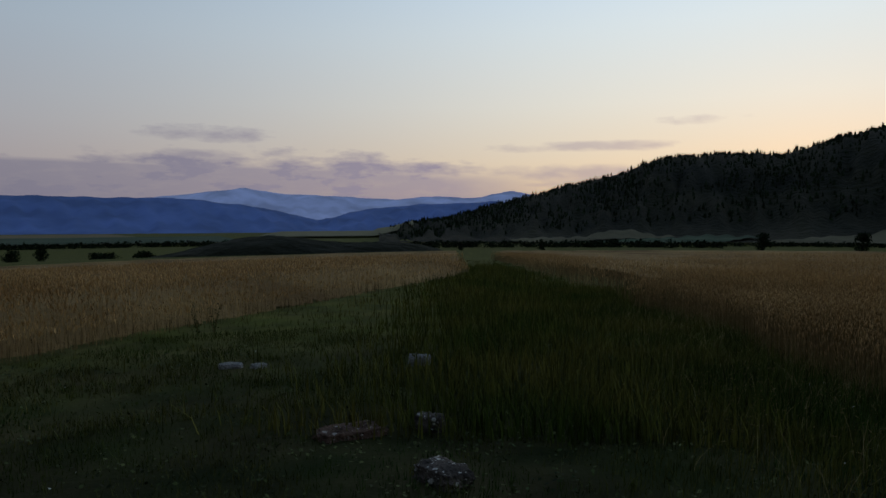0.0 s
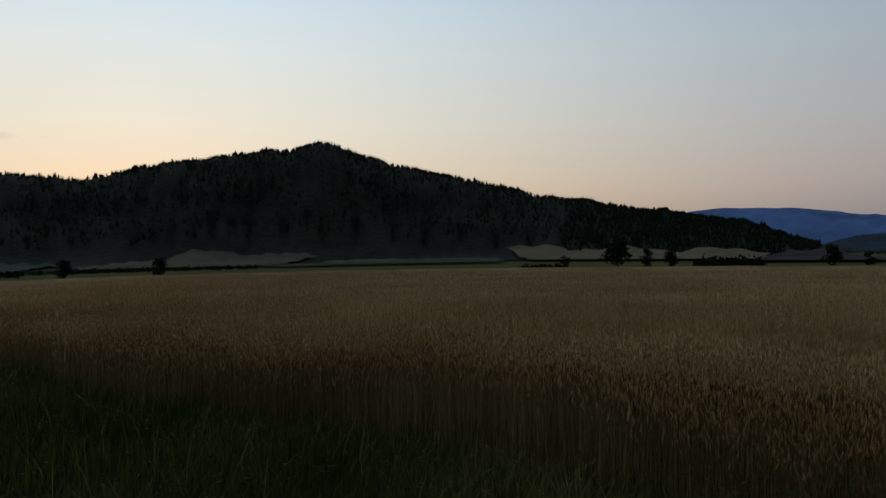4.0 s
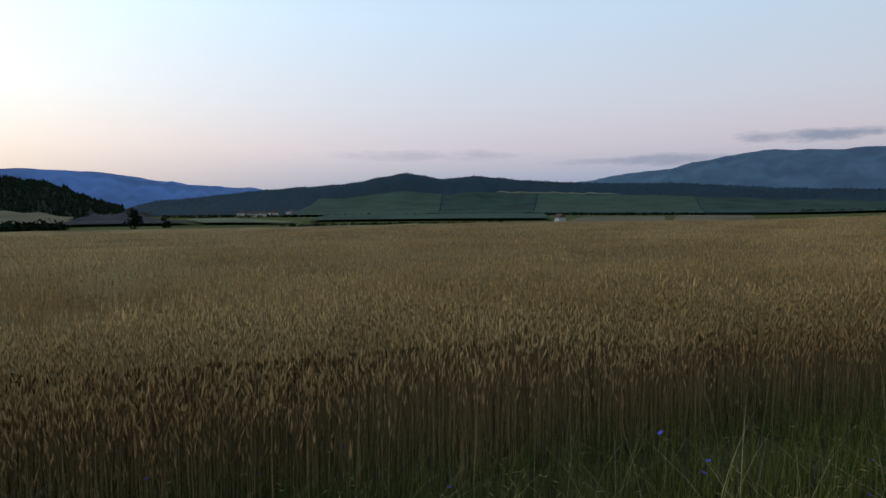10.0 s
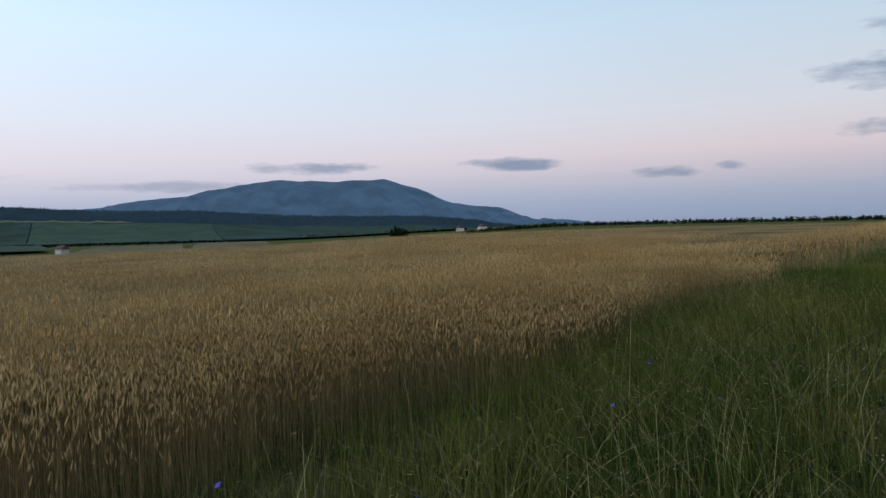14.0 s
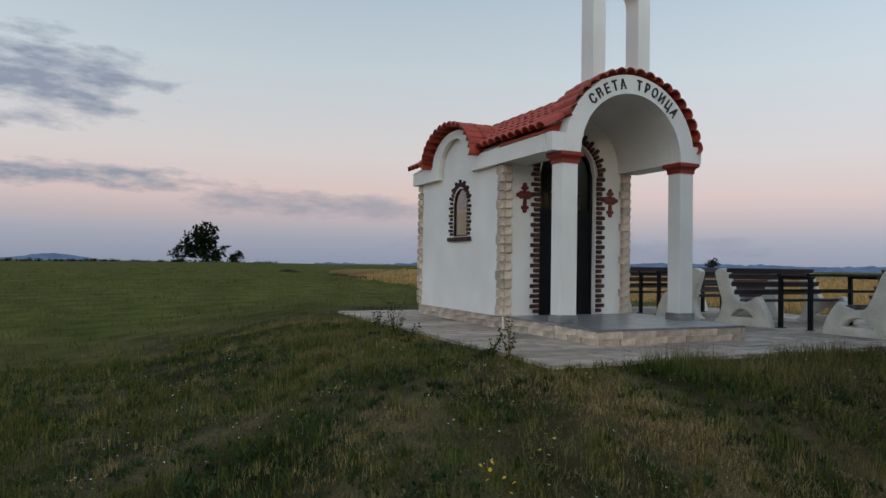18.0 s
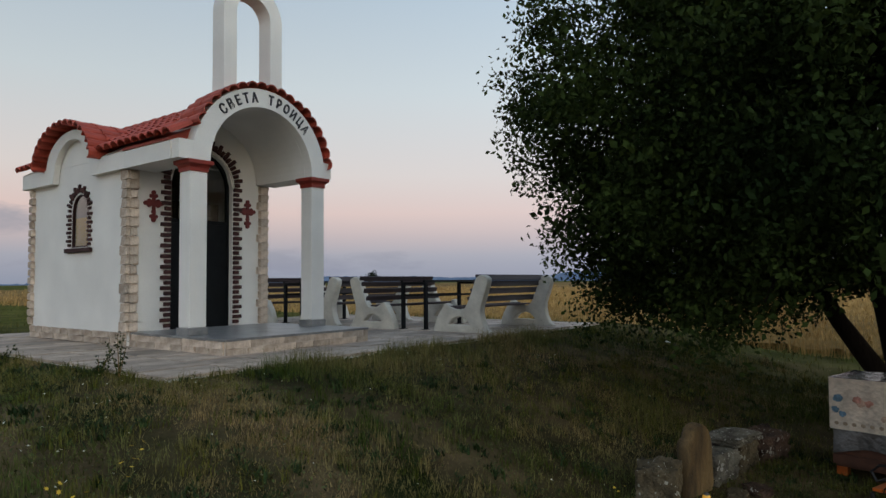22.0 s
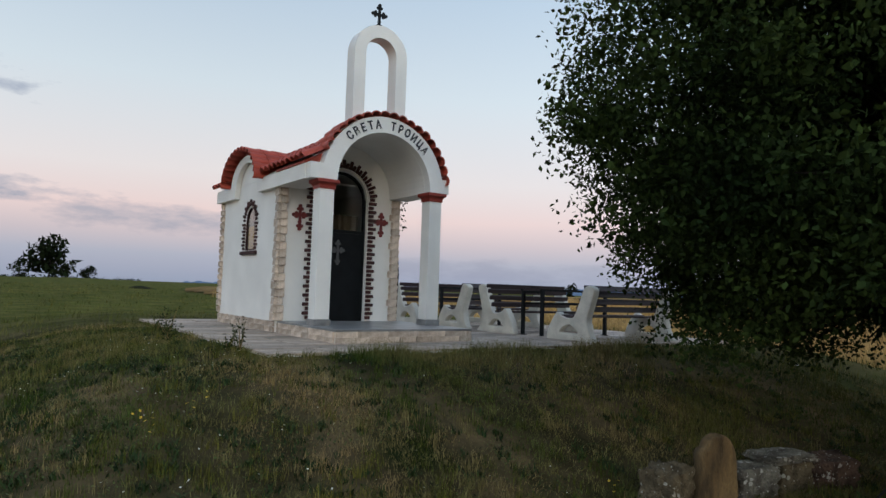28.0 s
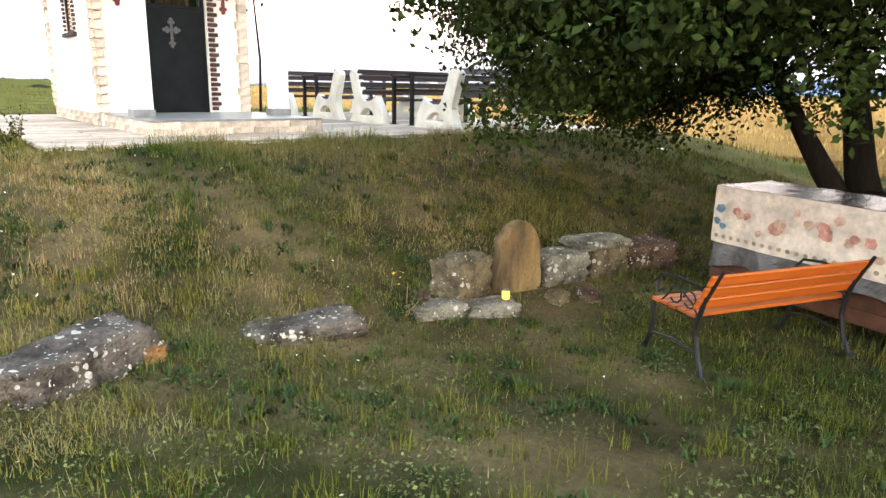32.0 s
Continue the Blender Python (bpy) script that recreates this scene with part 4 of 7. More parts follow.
for k, (az, r, top, wide, lab) in enumerate((
        (132.2, 390, -0.85, 1.0, "small dark tree past the wheat"), (127.9, 385, 0.02, 2.8, "large round dark tree past the wheat"), (125.5, 390, -0.40, 1.3, "dark tree beside the large one"),
        (123.7, 388, -0.60, 1.5, "dark tree with a narrow crown"), (112.2, 390, -0.25, 1.7, "tall dark tree by the ploughed field"), (110.0, 392, -0.80, 1.1, "slim dark tree by the ploughed field"),
        (165.4, 400, -0.50, 1.7, "round dark tree at the field's edge"), (172.0, 405, -0.55, 1.5, "dark tree at the field's edge"), (189.2, 410, -0.95, 0.8, "small dark tree on the valley floor"),
        (196.0, 420, -1.2, 0.6, "little tree on the valley floor"), (221.5, 230, -2.1, 2.0, "low round bush on the meadow"), (224.5, 240, -2.2, 2.2, "low spreading bush on the meadow"),
        (228.5, 300, -1.5, 1.2, "dark bush in the lower meadow"), (230.3, 310, -1.6, 1.4, "dark bush in the lower meadow"), (51.8, 430, -0.15, 2.0, "broad dark bush at the wheat's far edge"))):
    base = float(land(np.array(az), np.array(float(r)))[2])
    far_tree(az, r, EYE_Z + rise(r, top) - base, rise(r, wide), lab, 0.22, k + 3, "tree" if wide < 2.9 and "bush" not in lab else "bush")


def hedge(az0, az1, r, low, high, seed, label):
    """A row of shrubs grown together."""
    g = np.random.default_rng(seed)
    n = int((az1 - az0) * 13)
    az = np.sort(g.uniform(az0, az1, n))
    rr = r + g.normal(0, r * 0.012, n)
    x, y, z = land(az, rr)
    h = g.uniform(low, high, n)
    v, t = clumps(np.stack([x, y, z + h * 0.5], -1), h * 0.75, 26, 0.4, seed=seed)
    tagged(new("hedge", mesh_from("hedge", v, t, M["far_leaf"])), label, "hedge", kind="stuff")


hedge(117, 121.5, 390, 3.5, 6.5, 1, "low dark thicket past the wheat")
hedge(132, 136, 392, 2.0, 3.5, 2, "low scrub past the wheat")
hedge(78, 101, 455, 1.0, 2.6, 3, "long dark hedge along the green fields")
hedge(66, 110, 790, 1.2, 3.2, 4, "belt of trees below the ridge")
hedge(79.3, 88.2, 1010, 1.0, 2.6, 10, "dark hedge across the green slope")
hedge(60, 74, 960, 1.0, 2.4, 11, "dark hedge across the green slope")
hedge(46, 60, 900, 1.6, 4.0, 12, "broken hedge at the slope's foot")
hedge(175, 200, 520, 2, 5, 5, "scattered scrub on the valley floor")
hedge(12, 46, 420, 1.2, 2.6, 6, "dark strip of distant woodland")
hedge(-12, 12, 500, 0.8, 2.0, 7, "dark strip of distant woodland")
hedge(215, 246, 640, 2, 5, 8, "scattered bushes on the valley floor")
hedge(158, 175, 560, 1.5, 3.5, 9, "scrub along the field's lower edge")


def forest(height_of, az0, az1, r0, r1, count, hmin, hmax, seed, label, open_patch=True, mat="far_leaf"):
    """Woodland: narrow uneven crowns, each a jagged cone of three tiers, strewn over a hill."""
    g = np.random.default_rng(seed)
    az, f = g.uniform(az0, az1, count), g.uniform(0, 1, count) ** 0.8
    r = r0 + (r1 - r0) * f
    if open_patch:
        bare = np.sin(az * 0.55 + 2) * np.sin(r * 0.011) + 0.5 * np.sin(az * 1.7) * np.sin(r * 0.03)
        ok = g.uniform(-1, 1, count) > bare * 0.9 - 0.25
        az, r = az[ok], r[ok]
    n = len(az)
    x, y, z = land(az, r)
    h = g.uniform(hmin, hmax, n) * np.where(g.uniform(0, 1, n) < 0.12, 1.35, 1)
    w = h * g.uniform(0.22, 0.42, n)
    V, F, sides = [], [], 5
    for tier, (lo, hi, ww) in enumerate(((0.0, 0.6, 1.0), (0.3, 0.85, 0.8), (0.55, 1.0, 0.5))):
        ring = []
        for k in range(sides):
            q = 6.283 * k / sides + g.uniform(-0.5, 0.5, n)
            m = w * ww * g.uniform(0.6, 1.2, n)
            ring.append(np.stack([x + m * np.cos(q), y + m * np.sin(q), z + h * (lo + g.uniform(-0.05, 0.12, n))], -1))
        tip = np.stack([x + w * g.normal(0, 0.15, n), y + w * g.normal(0, 0.15, n), z + h * hi], -1)
        V.append(np.stack([*ring, tip], 1))
        base = tier * n * 6
        F.append((np.arange(n)[:, None, None] * 6 + np.array([(k, (k + 1) % sides, 5) for k in range(sides)])[None]).reshape(-1, 3) + base)
    tagged(new("woodland", mesh_from("woodland", np.concatenate([v.reshape(-1, 3) for v in V]), np.concatenate(F), M[mat])), label, "woodland", kind="stuff")


forest(wooded, 113, 202, 790, 1255, 9000, 3.5, 7.5, 21, "dark pine wood covering the hill")
forest(wooded, 128, 170, 1225, 1252, 420, 5, 9, 22, "pines along the crest of the hill", False)
forest(wooded, 113, 132, 740, 1250, 2600, 4, 7, 23, "dense young wood on the hill's end", False)
# the ridge wood shares the ridge's painted haze glow
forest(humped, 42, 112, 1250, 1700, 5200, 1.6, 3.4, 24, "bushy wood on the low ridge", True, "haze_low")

M["house_wall"] = material("pale_house_wall", (0.5, 0.47, 0.42), 0.9, 0.1, 0.5, 4, 0)
M["house_roof"] = material("brown_house_roof", (0.10, 0.055, 0.04), 0.9, 0.2, 0.5, 4, 0)
for k, (az, r, w) in enumerate(((103.4, 820, 12), (102.6, 850, 9), (101.7, 900, 11), (104.3, 880, 8), (100.4, 930, 14), (46.5, 700, 9), (44.6, 720, 8), (77.6, 520, 5))):
    x, y, z = (float(v) for v in land(np.array(az), np.array(float(r))))
    house = thing("house", "small pale village house with a low brown roof", "house", (x, y, z - 0.5), az + 20 * k, group="village houses")
    part("wall", boxed(-w / 2, w / 2, -3.5, 3.5, -1, 4), M["house_wall"], house)
    part("roof", prism(bmesh.new(), [(-4.2, 4.0), (4.2, 4.0), (0, 6.6)], "x", -w / 2 - 0.5, w / 2 + 0.5), M["house_roof"], house)

# the scrubby mound before the valley and the lone bush on the northern rise
def mound(az, r, wide, deep, high, label):
    x0, y0, _ = (float(v) for v in land(np.array(az), np.array(float(r))))
    n = 40
    f = np.linspace(-1, 1, n)
    U, W = np.meshgrid(f, f, indexing="ij")
    d, l = toward(az), toward(az + 90)
    X, Y = x0 + U * wide * l.x + W * deep * d.x, y0 + U * wide * l.y + W * deep * d.y
    g = np.random.default_rng(8)
    Z = ground_z(X, Y) - 0.4 + high * np.clip(1 - U * U - W * W, 0, 1) ** 0.8 * (1 + 0.25 * np.sin(U * 5)) + g.normal(0, high * 0.03, X.shape)
    i, j = np.meshgrid(np.arange(n - 1), np.arange(n - 1), indexing="ij")
    q = np.stack([i * n + j, (i + 1) * n + j, (i + 1) * n + j + 1, i * n + j + 1], -1).reshape(-1, 4)
    tagged(new("mound", mesh_from("mound", np.stack([X, Y, Z], -1).reshape(-1, 3), q, M["wood_hill"], True)), label, "mound", kind="structure")


mound(209.5, 190, 40, 24, 4.6, "dark heather covered mound past the wheat")
mound(-13, 70, 3.0, 2.0, 0.55, "low heap of dry earth on the track")
bush = far_tree(-5.9, 120, rise(120, 3.25), rise(120, 4.2), "lone dark bush on the grassy rise", 0.05, 77, "bush")
far_tree(-8.5, 122, rise(120, 1.1), rise(120, 1.3), "small shrub beside the lone bush", 0.05, 78, "bush")
far_tree(-4.0, 121, rise(120, 1.5), rise(120, 1.6), "low shrub beside the lone bush", 0.05, 79, "bush")
far_tree(-47.5, 160, rise(160, 1.1) + 1.0, rise(160, 1.3), "small tree far off in the wheat", 0.05, 80, "bush")
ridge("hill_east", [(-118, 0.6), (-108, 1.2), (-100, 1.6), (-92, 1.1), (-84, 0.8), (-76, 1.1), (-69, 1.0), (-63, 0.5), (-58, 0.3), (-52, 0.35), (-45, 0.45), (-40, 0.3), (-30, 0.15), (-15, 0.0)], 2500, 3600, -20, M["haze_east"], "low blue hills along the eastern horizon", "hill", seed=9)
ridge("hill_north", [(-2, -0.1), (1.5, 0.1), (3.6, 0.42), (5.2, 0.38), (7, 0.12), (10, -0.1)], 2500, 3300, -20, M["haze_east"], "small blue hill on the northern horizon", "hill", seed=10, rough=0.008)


# ---- the chapel ----
CX, NX = 1.215, 1.115  # middles of the porch and of the nave
WEST, EAST, FRONT, BACK = -0.05, 2.28, 1.18, 4.44
M["stone"] = material("cream_stone", (0.52, 0.39, 0.29), 0.85, 0.25, 7, 45, 0.6, second=(0.68, 0.56, 0.45), objects=0.20, bump_dist=0.02)
M["brick"] = material("dark_red_brick", (0.055, 0.018, 0.015), 0.8, 0.3, 8, 60, 0.3, objects=0.3)
M["mortar"] = material("pale_mortar", (0.60, 0.56, 0.50), 0.9, 0.12, 6, 60, 0.2)
M["capital"] = material("oxide_red_paint", (0.27, 0.035, 0.022), 0.55, 0.15, 4, 50, 0.1)
M["cross_red"] = material("dark_red_paint", (0.15, 0.022, 0.018), 0.6, 0.2, 9, 60, 0.15)
M["door_cloth"] = material("brown_door_curtain", (0.16, 0.11, 0.07), 0.9, 0.2, 6, 40, 0.1, stretch=(6, 1, 0.6))
M["marble"] = material("grey_marble", (0.19, 0.185, 0.18), 0.32, 0.25, 3, 14, 0.05, second=(0.29, 0.28, 0.27))
M["black_metal"] = material("black_painted_metal", (0.007, 0.008, 0.009), 0.6, 0.3, 4, 60, 0.05, spec=0.15)
M["silver"] = material("dull_silver_paint", (0.11, 0.11, 0.11), 0.5, 0.2, 5, 60, 0.05, metal=0.5)
M["letter"] = material("grey_letter_paint", (0.025, 0.025, 0.028), 0.6, 0.15, 9, 60, 0.05)
M["icon"] = material("ochre_icon_print", (0.74, 0.45, 0.06), 0.6, 0.3, 5, 25, 0, second=(0.62, 0.40, 0.12))
M["curtain"] = material("cream_curtain", (0.30, 0.28, 0.24), 0.9, 0.2, 6, 40, 0.1, stretch=(6, 1, 0.6))


def glass(name, tint, rough=0.03):
    m = bpy.data.materials.new(name)
    m.use_nodes = True
    b = m.node_tree.nodes["Principled BSDF"]
    b.inputs["Base Color"].default_value = (*tint, 1)
    b.inputs["Roughness"].default_value, b.inputs["Transmission Weight"].default_value, b.inputs["IOR"].default_value = rough, 1.0, 1.45
    return m


M["glass"] = glass("window_glass", (0.75, 0.78, 0.76))
chapel = thing("chapel", "small white plastered chapel with red tiled roof and open porch", "chapel")


def arch_wall(bm, u0, u1, z0, top, uc, hw, sill, spring, d0, d1, along, segs=14, ry=None):
    """A wall slab with an arched opening; top is a height or a function of u."""
    ry = hw if ry is None else ry
    zt = top if callable(top) else (lambda u: top)

    def strip(a, b, lo, n=1):
        for i in range(n):
            p, q = a + (b - a) * i / n, a + (b - a) * (i + 1) / n
            la, lb = (lo(p), lo(q)) if callable(lo) else (lo, lo)
            prism(bm, [(p, la), (q, lb), (q, zt(q)), (p, zt(p))], along, d0, d1)

    strip(u0, uc - hw, z0, 8 if callable(top) else 1)
    strip(uc + hw, u1, z0, 8 if callable(top) else 1)
    if sill > z0:
        prism(bm, [(uc - hw, z0), (uc + hw, z0), (uc + hw, sill), (uc - hw, sill)], along, d0, d1)
    strip(uc - hw, uc + hw, lambda u: spring + ry * math.sqrt(max(0.0, 1 - ((u - uc) / hw) ** 2)), segs)
    return bm


WIN_Y, WIN_H, WIN_SILL, WIN_SPRING = 2.69, 0.285, 1.15, 1.69
wall_left = part("wall", arch_wall(bmesh.new(), FRONT, BACK, -0.3, 2.44, WIN_Y, WIN_H, WIN_SILL, WIN_SPRING, WEST, WEST + 0.2, "x"), M["plaster"], chapel)
part("wall", boxed(EAST - 0.2, EAST, FRONT + 0.202, BACK, -0.3, 2.44), M["plaster"], chapel)
part("wall", boxed(WEST + 0.2, EAST - 0.2, BACK - 0.2, BACK, -0.3, 2.44), M["plaster"], chapel)
DOOR_H, DOOR_SPRING = 0.53, 2.10
part("wall", arch_wall(bmesh.new(), WEST + 0.2, EAST - 0.002, -0.12, lambda u: max(2.44, 2.22 + math.sqrt(max(0.0, 0.886 ** 2 - (u - CX) ** 2))), NX, DOOR_H, -0.12, DOOR_SPRING, FRONT, FRONT + 0.2, "y"), M["plaster"], chapel)
part("gable", arch_wall(bmesh.new(), 1.90, 3.72, 2.20, lambda u: 2.44 + 0.54 * math.sqrt(max(0.0, 1 - ((u - 2.81) / 0.90) ** 2)), 2.80, 0.66, 2.20, 2.22, WEST - 0.10, WEST - 0.004, "x", 18, 0.62), M["plaster"], chapel)
part("gable_back", arch_wall(bmesh.new(), 1.95, 3.66, 2.444, lambda u: 2.445 + 0.50 * math.sqrt(max(0.0, 1 - ((u - 2.81) / 0.86) ** 2)), 2.8, 0.01, 2.445, 2.446, WEST, WEST + 0.15, "x", 2, 0.001), M["plaster"], chapel)
CORN_W, CORN_E = WEST - 0.10, EAST + 0.10
part("cornice", boxed(CORN_W, WEST - 0.004, 3.722, BACK + 0.22, 2.20, 2.44), M["plaster"], chapel)
part("cornice", boxed(CORN_W, 0.336, -0.05, FRONT - 0.004, 2.20, 2.44), M["plaster"], chapel)
part("cornice", boxed(CORN_W, WEST - 0.004, FRONT, 1.896, 2.20, 2.44), M["plaster"], chapel)
part("cornice", boxed(EAST + 0.004, CORN_E, FRONT, BACK + 0.22, 2.20, 2.44), M["plaster"], chapel)
part("cornice", boxed(2.094, CX + 1.275, -0.05, FRONT - 0.004, 2.20, 2.44), M["plaster"], chapel)
part("cornice", boxed(WEST, EAST, BACK + 0.004, BACK + 0.22, 2.20, 2.44), M["plaster"], chapel)


def arc_slab(bm, cx, cz, r0, r1, y0, y1, a0=0.0, a1=180.0, segs=28):
    for i in range(segs):
        p, q = (radians(a0 + (a1 - a0) * (i + k) / segs) for k in (0, 1))
        prism(bm, [(cx + r0 * math.cos(p), cz + r0 * math.sin(p)), (cx + r1 * math.cos(p), cz + r1 * math.sin(p)), (cx + r1 * math.cos(q), cz + r1 * math.sin(q)), (cx + r0 * math.cos(q), cz + r0 * math.sin(q))], "y", y0, y1)
    return bm


front = arc_slab(bmesh.new(), CX, 2.22, 0.88, 1.145, -0.22, -0.055)
for x0, x1 in ((CX - 1.345, CX - 0.882), (CX + 0.882, CX + 1.275)):
    box(front, x0, x1, -0.218, -0.057, 2.20, 2.45)
part("porch_arch", front, M["plaster"], chapel, "white front arch carrying the inscription")
part("porch_vault", arc_slab(bmesh.new(), CX, 2.22, 0.88, 0.89, -0.05, FRONT - 0.002), M["plaster"], chapel, "smooth white barrel vault", smooth=False)

# roof boards under the tiles
RIDGE = 3.23
BARREL = 0.40  # where the porch's own barrel roof ends against the nave roof
part("roof_board", arc_slab(bmesh.new(), CX, 2.22, 0.894, 1.15, -0.05, BARREL), M["plaster"], chapel)
part("roof_board", arc_slab(bmesh.new(), CX, 2.22, 0.894, 0.902, BARREL + 0.004, FRONT + 0.19), M["roof"], chapel)
slope = bmesh.new()
for y0, y1 in ((FRONT + 0.006, 1.90), (3.72, BACK + 0.21)):
    prism(slope, [(CORN_W, 2.446), (WEST, 2.446), (NX, RIDGE - 0.06), (NX, RIDGE)], "y", y0, y1)
prism(slope, [(WEST + 0.16, 2.48), (NX, RIDGE - 0.06), (NX, RIDGE), (WEST + 0.16, 2.615)], "y", 1.902, 3.718)
prism(slope, [(CORN_E, 2.446), (EAST, 2.446), (NX + 0.001, RIDGE - 0.06), (NX + 0.001, RIDGE)], "y", FRONT + 0.006, BACK + 0.21)
prism(slope, [(WEST + 0.05, 2.45), (EAST - 0.05, 2.45), (NX, RIDGE - 0.07)], "y", BACK + 0.05, BACK + 0.205)
part("roof_board", slope, M["plaster"], chapel)
eave = bmesh.new()
prism(eave, [(CORN_W - 0.015, 2.446), (0.20, 2.446), (0.20, 2.675), (CORN_W - 0.015, 2.478)], "y", -0.046, FRONT + 0.003)
part("roof_board", eave, M["roof"], chapel)
roof = part("roof", boxed(NX - 0.05, NX + 0.05, BARREL, BACK + 0.2, RIDGE + 0.005, RIDGE + 0.04), M["roof"], chapel, "red barrel tile roof")


def tile_mesh(length, width, high, name="roof_tile"):
    """A half-round clay tile, its open underside down, running along -y."""
    bm = bmesh.new()
    n = 7
    rows = []
    for y, k in ((0.0, 0.88), (-length, 1.0)):
        for lift in (0.0, -0.016):
            rows.append([bm.verts.new((math.cos(math.pi * i / (n - 1)) * (width / 2 + lift) * k, y, (math.sin(math.pi * i / (n - 1)) * (high + lift)) * k + (0.012 if y < 0 else 0))) for i in range(n)])
    t0, t1, b0, b1 = rows
    for i in range(n - 1):
        bm.faces.new([t0[i], t0[i + 1], b0[i + 1], b0[i]])
        bm.faces.new([t1[i + 1], t1[i], b1[i], b1[i + 1]])
        bm.faces.new([b0[i], b0[i + 1], b1[i + 1], b1[i]])
    return finish(bm, name, M["roof"])


TILE = tile_mesh(0.36, 0.205, 0.092)
TILE_ARC = tile_mesh(0.34, 0.188, 0.080)


def lay(mesh, place, down, normal, parent):
    d, z = Vector(down).normalized(), Vector(normal).normalized()
    x = (-d).cross(z).normalized()
    z = x.cross(-d)
    m = Matrix((x, -d, z)).transposed().to_4x4()
    m.translation = place
    ob = new("roof_tile", mesh)
    ob.parent = parent
    ob.matrix_local = m


rt = random.Random(4)
for k in range(20):
    a = radians(10.5 + 159 * k / 19)
    n = Vector((math.cos(a), 0, math.sin(a)))
    if a > radians(160):
        continue
    for row in range(5 if a < radians(60) else 2):
        lay(TILE_ARC, Vector((CX, (1.20 if a < radians(60) else 0.345) - 0.285 * row + rt.uniform(-0.01, 0.01), 2.22)) + n * (1.138 + 0.008 * row), (0, -1, 0), n, roof)
for side in (-1, 1):
    run, drop = CORN_E - NX + 0.03, RIDGE - 2.445
    down = Vector((side * run, 0, -drop)).normalized()
    normal = Vector((side * drop, 0, run)).normalized()
    y = -0.09
    while y < BACK + 0.26:
        for row in range(5):
            start = Vector((NX, y, RIDGE + 0.01)) + down * (0.02 + 0.285 * row + rt.uniform(-0.008, 0.008)) + normal * (0.018 + 0.006 * row)
            hidden = side < 0 and abs(y - 2.81) < 0.86 and row > 2
            under_arch = y < (FRONT + 0.05 if side > 0 else BARREL + 0.05) and row < 4
            if not hidden and not under_arch:
                lay(TILE, start, down + normal * rt.uniform(0.01, 0.04), normal, roof)
        y += 0.197
y = BARREL
while y < BACK + 0.15:
    lay(TILE, Vector((NX, y + 0.36, RIDGE + 0.04)), (0, -1, 0), (0, 0, 1), roof)
    y += 0.31
for k in range(15):
    a = radians(5 + 170 * k / 14)
    n = Vector((0, math.cos(a), math.sin(a)))
    for row in range(3):
        lay(TILE_ARC, Vector((0.60 - 0.30 * row, 2.81 + math.cos(a) * 0.93, 2.45 + math.sin(a) * 0.57)), (-1, 0, 0), n, roof)

# pillars with grey plinths and red capitals
for x in (0.05, 2.11):
    pillar = part("pillar", boxed(x, x + 0.25, -0.20, 0.05, 0.0, 2.05, bevel=0.006), M["plaster"], chapel, "square white pillar")
    part("plinth", boxed(x - 0.02, x + 0.27, -0.22, 0.07, -0.10, -0.001, bevel=0.004), M["marble"], pillar, "grey stone plinth")
    bm = bmesh.new()
    box(bm, x - 0.012, x + 0.262, -0.212, 0.062, 2.051, 2.10)
    vs = [[bm.verts.new((x + 0.125 + sx * h, -0.075 + sy * h, z)) for sx, sy in ((-1, -1), (1, -1), (1, 1), (-1, 1))] for h, z in ((0.137, 2.101), (0.15, 2.125), (0.185, 2.15), (0.185, 2.198))]
    for u, v in zip(vs, vs[1:]):
        for i in range(4):
            bm.faces.new([u[i], u[(i + 1) % 4], v[(i + 1) % 4], v[i]])
    bm.faces.new(vs[0][::-1])
    bm.faces.new(vs[-1])
    part("capital", bm, M["capital"], pillar, "dark red moulded capital")

# bell arch and cross over the porch
BELL = 1.105
bell = arc_slab(bmesh.new(), BELL, 4.44, 0.29, 0.50, -0.10, 0.17, segs=24)
for x0 in (BELL - 0.50, BELL + 0.29):
    box(bell, x0, x0 + 0.21, -0.10, 0.17, 3.15, 4.44)
part("bell_arch", bell, M["plaster"], chapel, "tall open white bell arch")


def trefoil_cross(height, width, bar, depth, mat, name="cross"):
    """An upright cross with a round lobe at each end, standing in x and z, its foot at the origin."""
    bm = bmesh.new()
    zc = height * 0.64
    box(bm, -bar / 2, bar / 2, -depth / 2, depth / 2, 0, height * 0.95)
    box(bm, -width * 0.46, width * 0.46, -depth * 0.46, depth * 0.46, zc - bar / 2, zc + bar / 2)
    k = 0
    ends = (((-1, 0), -width / 2, zc), ((1, 0), width / 2, zc), ((0, 1), 0, height), ((0, -1), 0, height * 0.05))
    for (ox, oz), cx, cz in ends:
        for ax, az, r in ((ox * 0.55, oz * 0.55, 0.72), (oz * 0.72 - ox * 0.55, ox * 0.72 - oz * 0.55, 0.66), (-oz * 0.72 - ox * 0.55, -ox * 0.72 - oz * 0.55, 0.66)):
            k += 1
            d = depth * (0.48 - 0.006 * k)
            prism(bm, [(cx + ax * bar + r * bar * math.cos(q * math.pi / 6), cz + az * bar + r * bar * math.sin(q * math.pi / 6)) for q in range(12)], "y", -d, d)
    for cz, r in ((zc, 0.95), (height * 0.30, 0.70)):
        k += 1
        prism(bm, [(r * bar * math.cos(q * math.pi / 6), cz + r * bar * math.sin(q * math.pi / 6)) for q in range(12)], "y", -depth * (0.48 - 0.006 * k), depth * (0.48 - 0.006 * k))
    return finish(bm, name, mat)


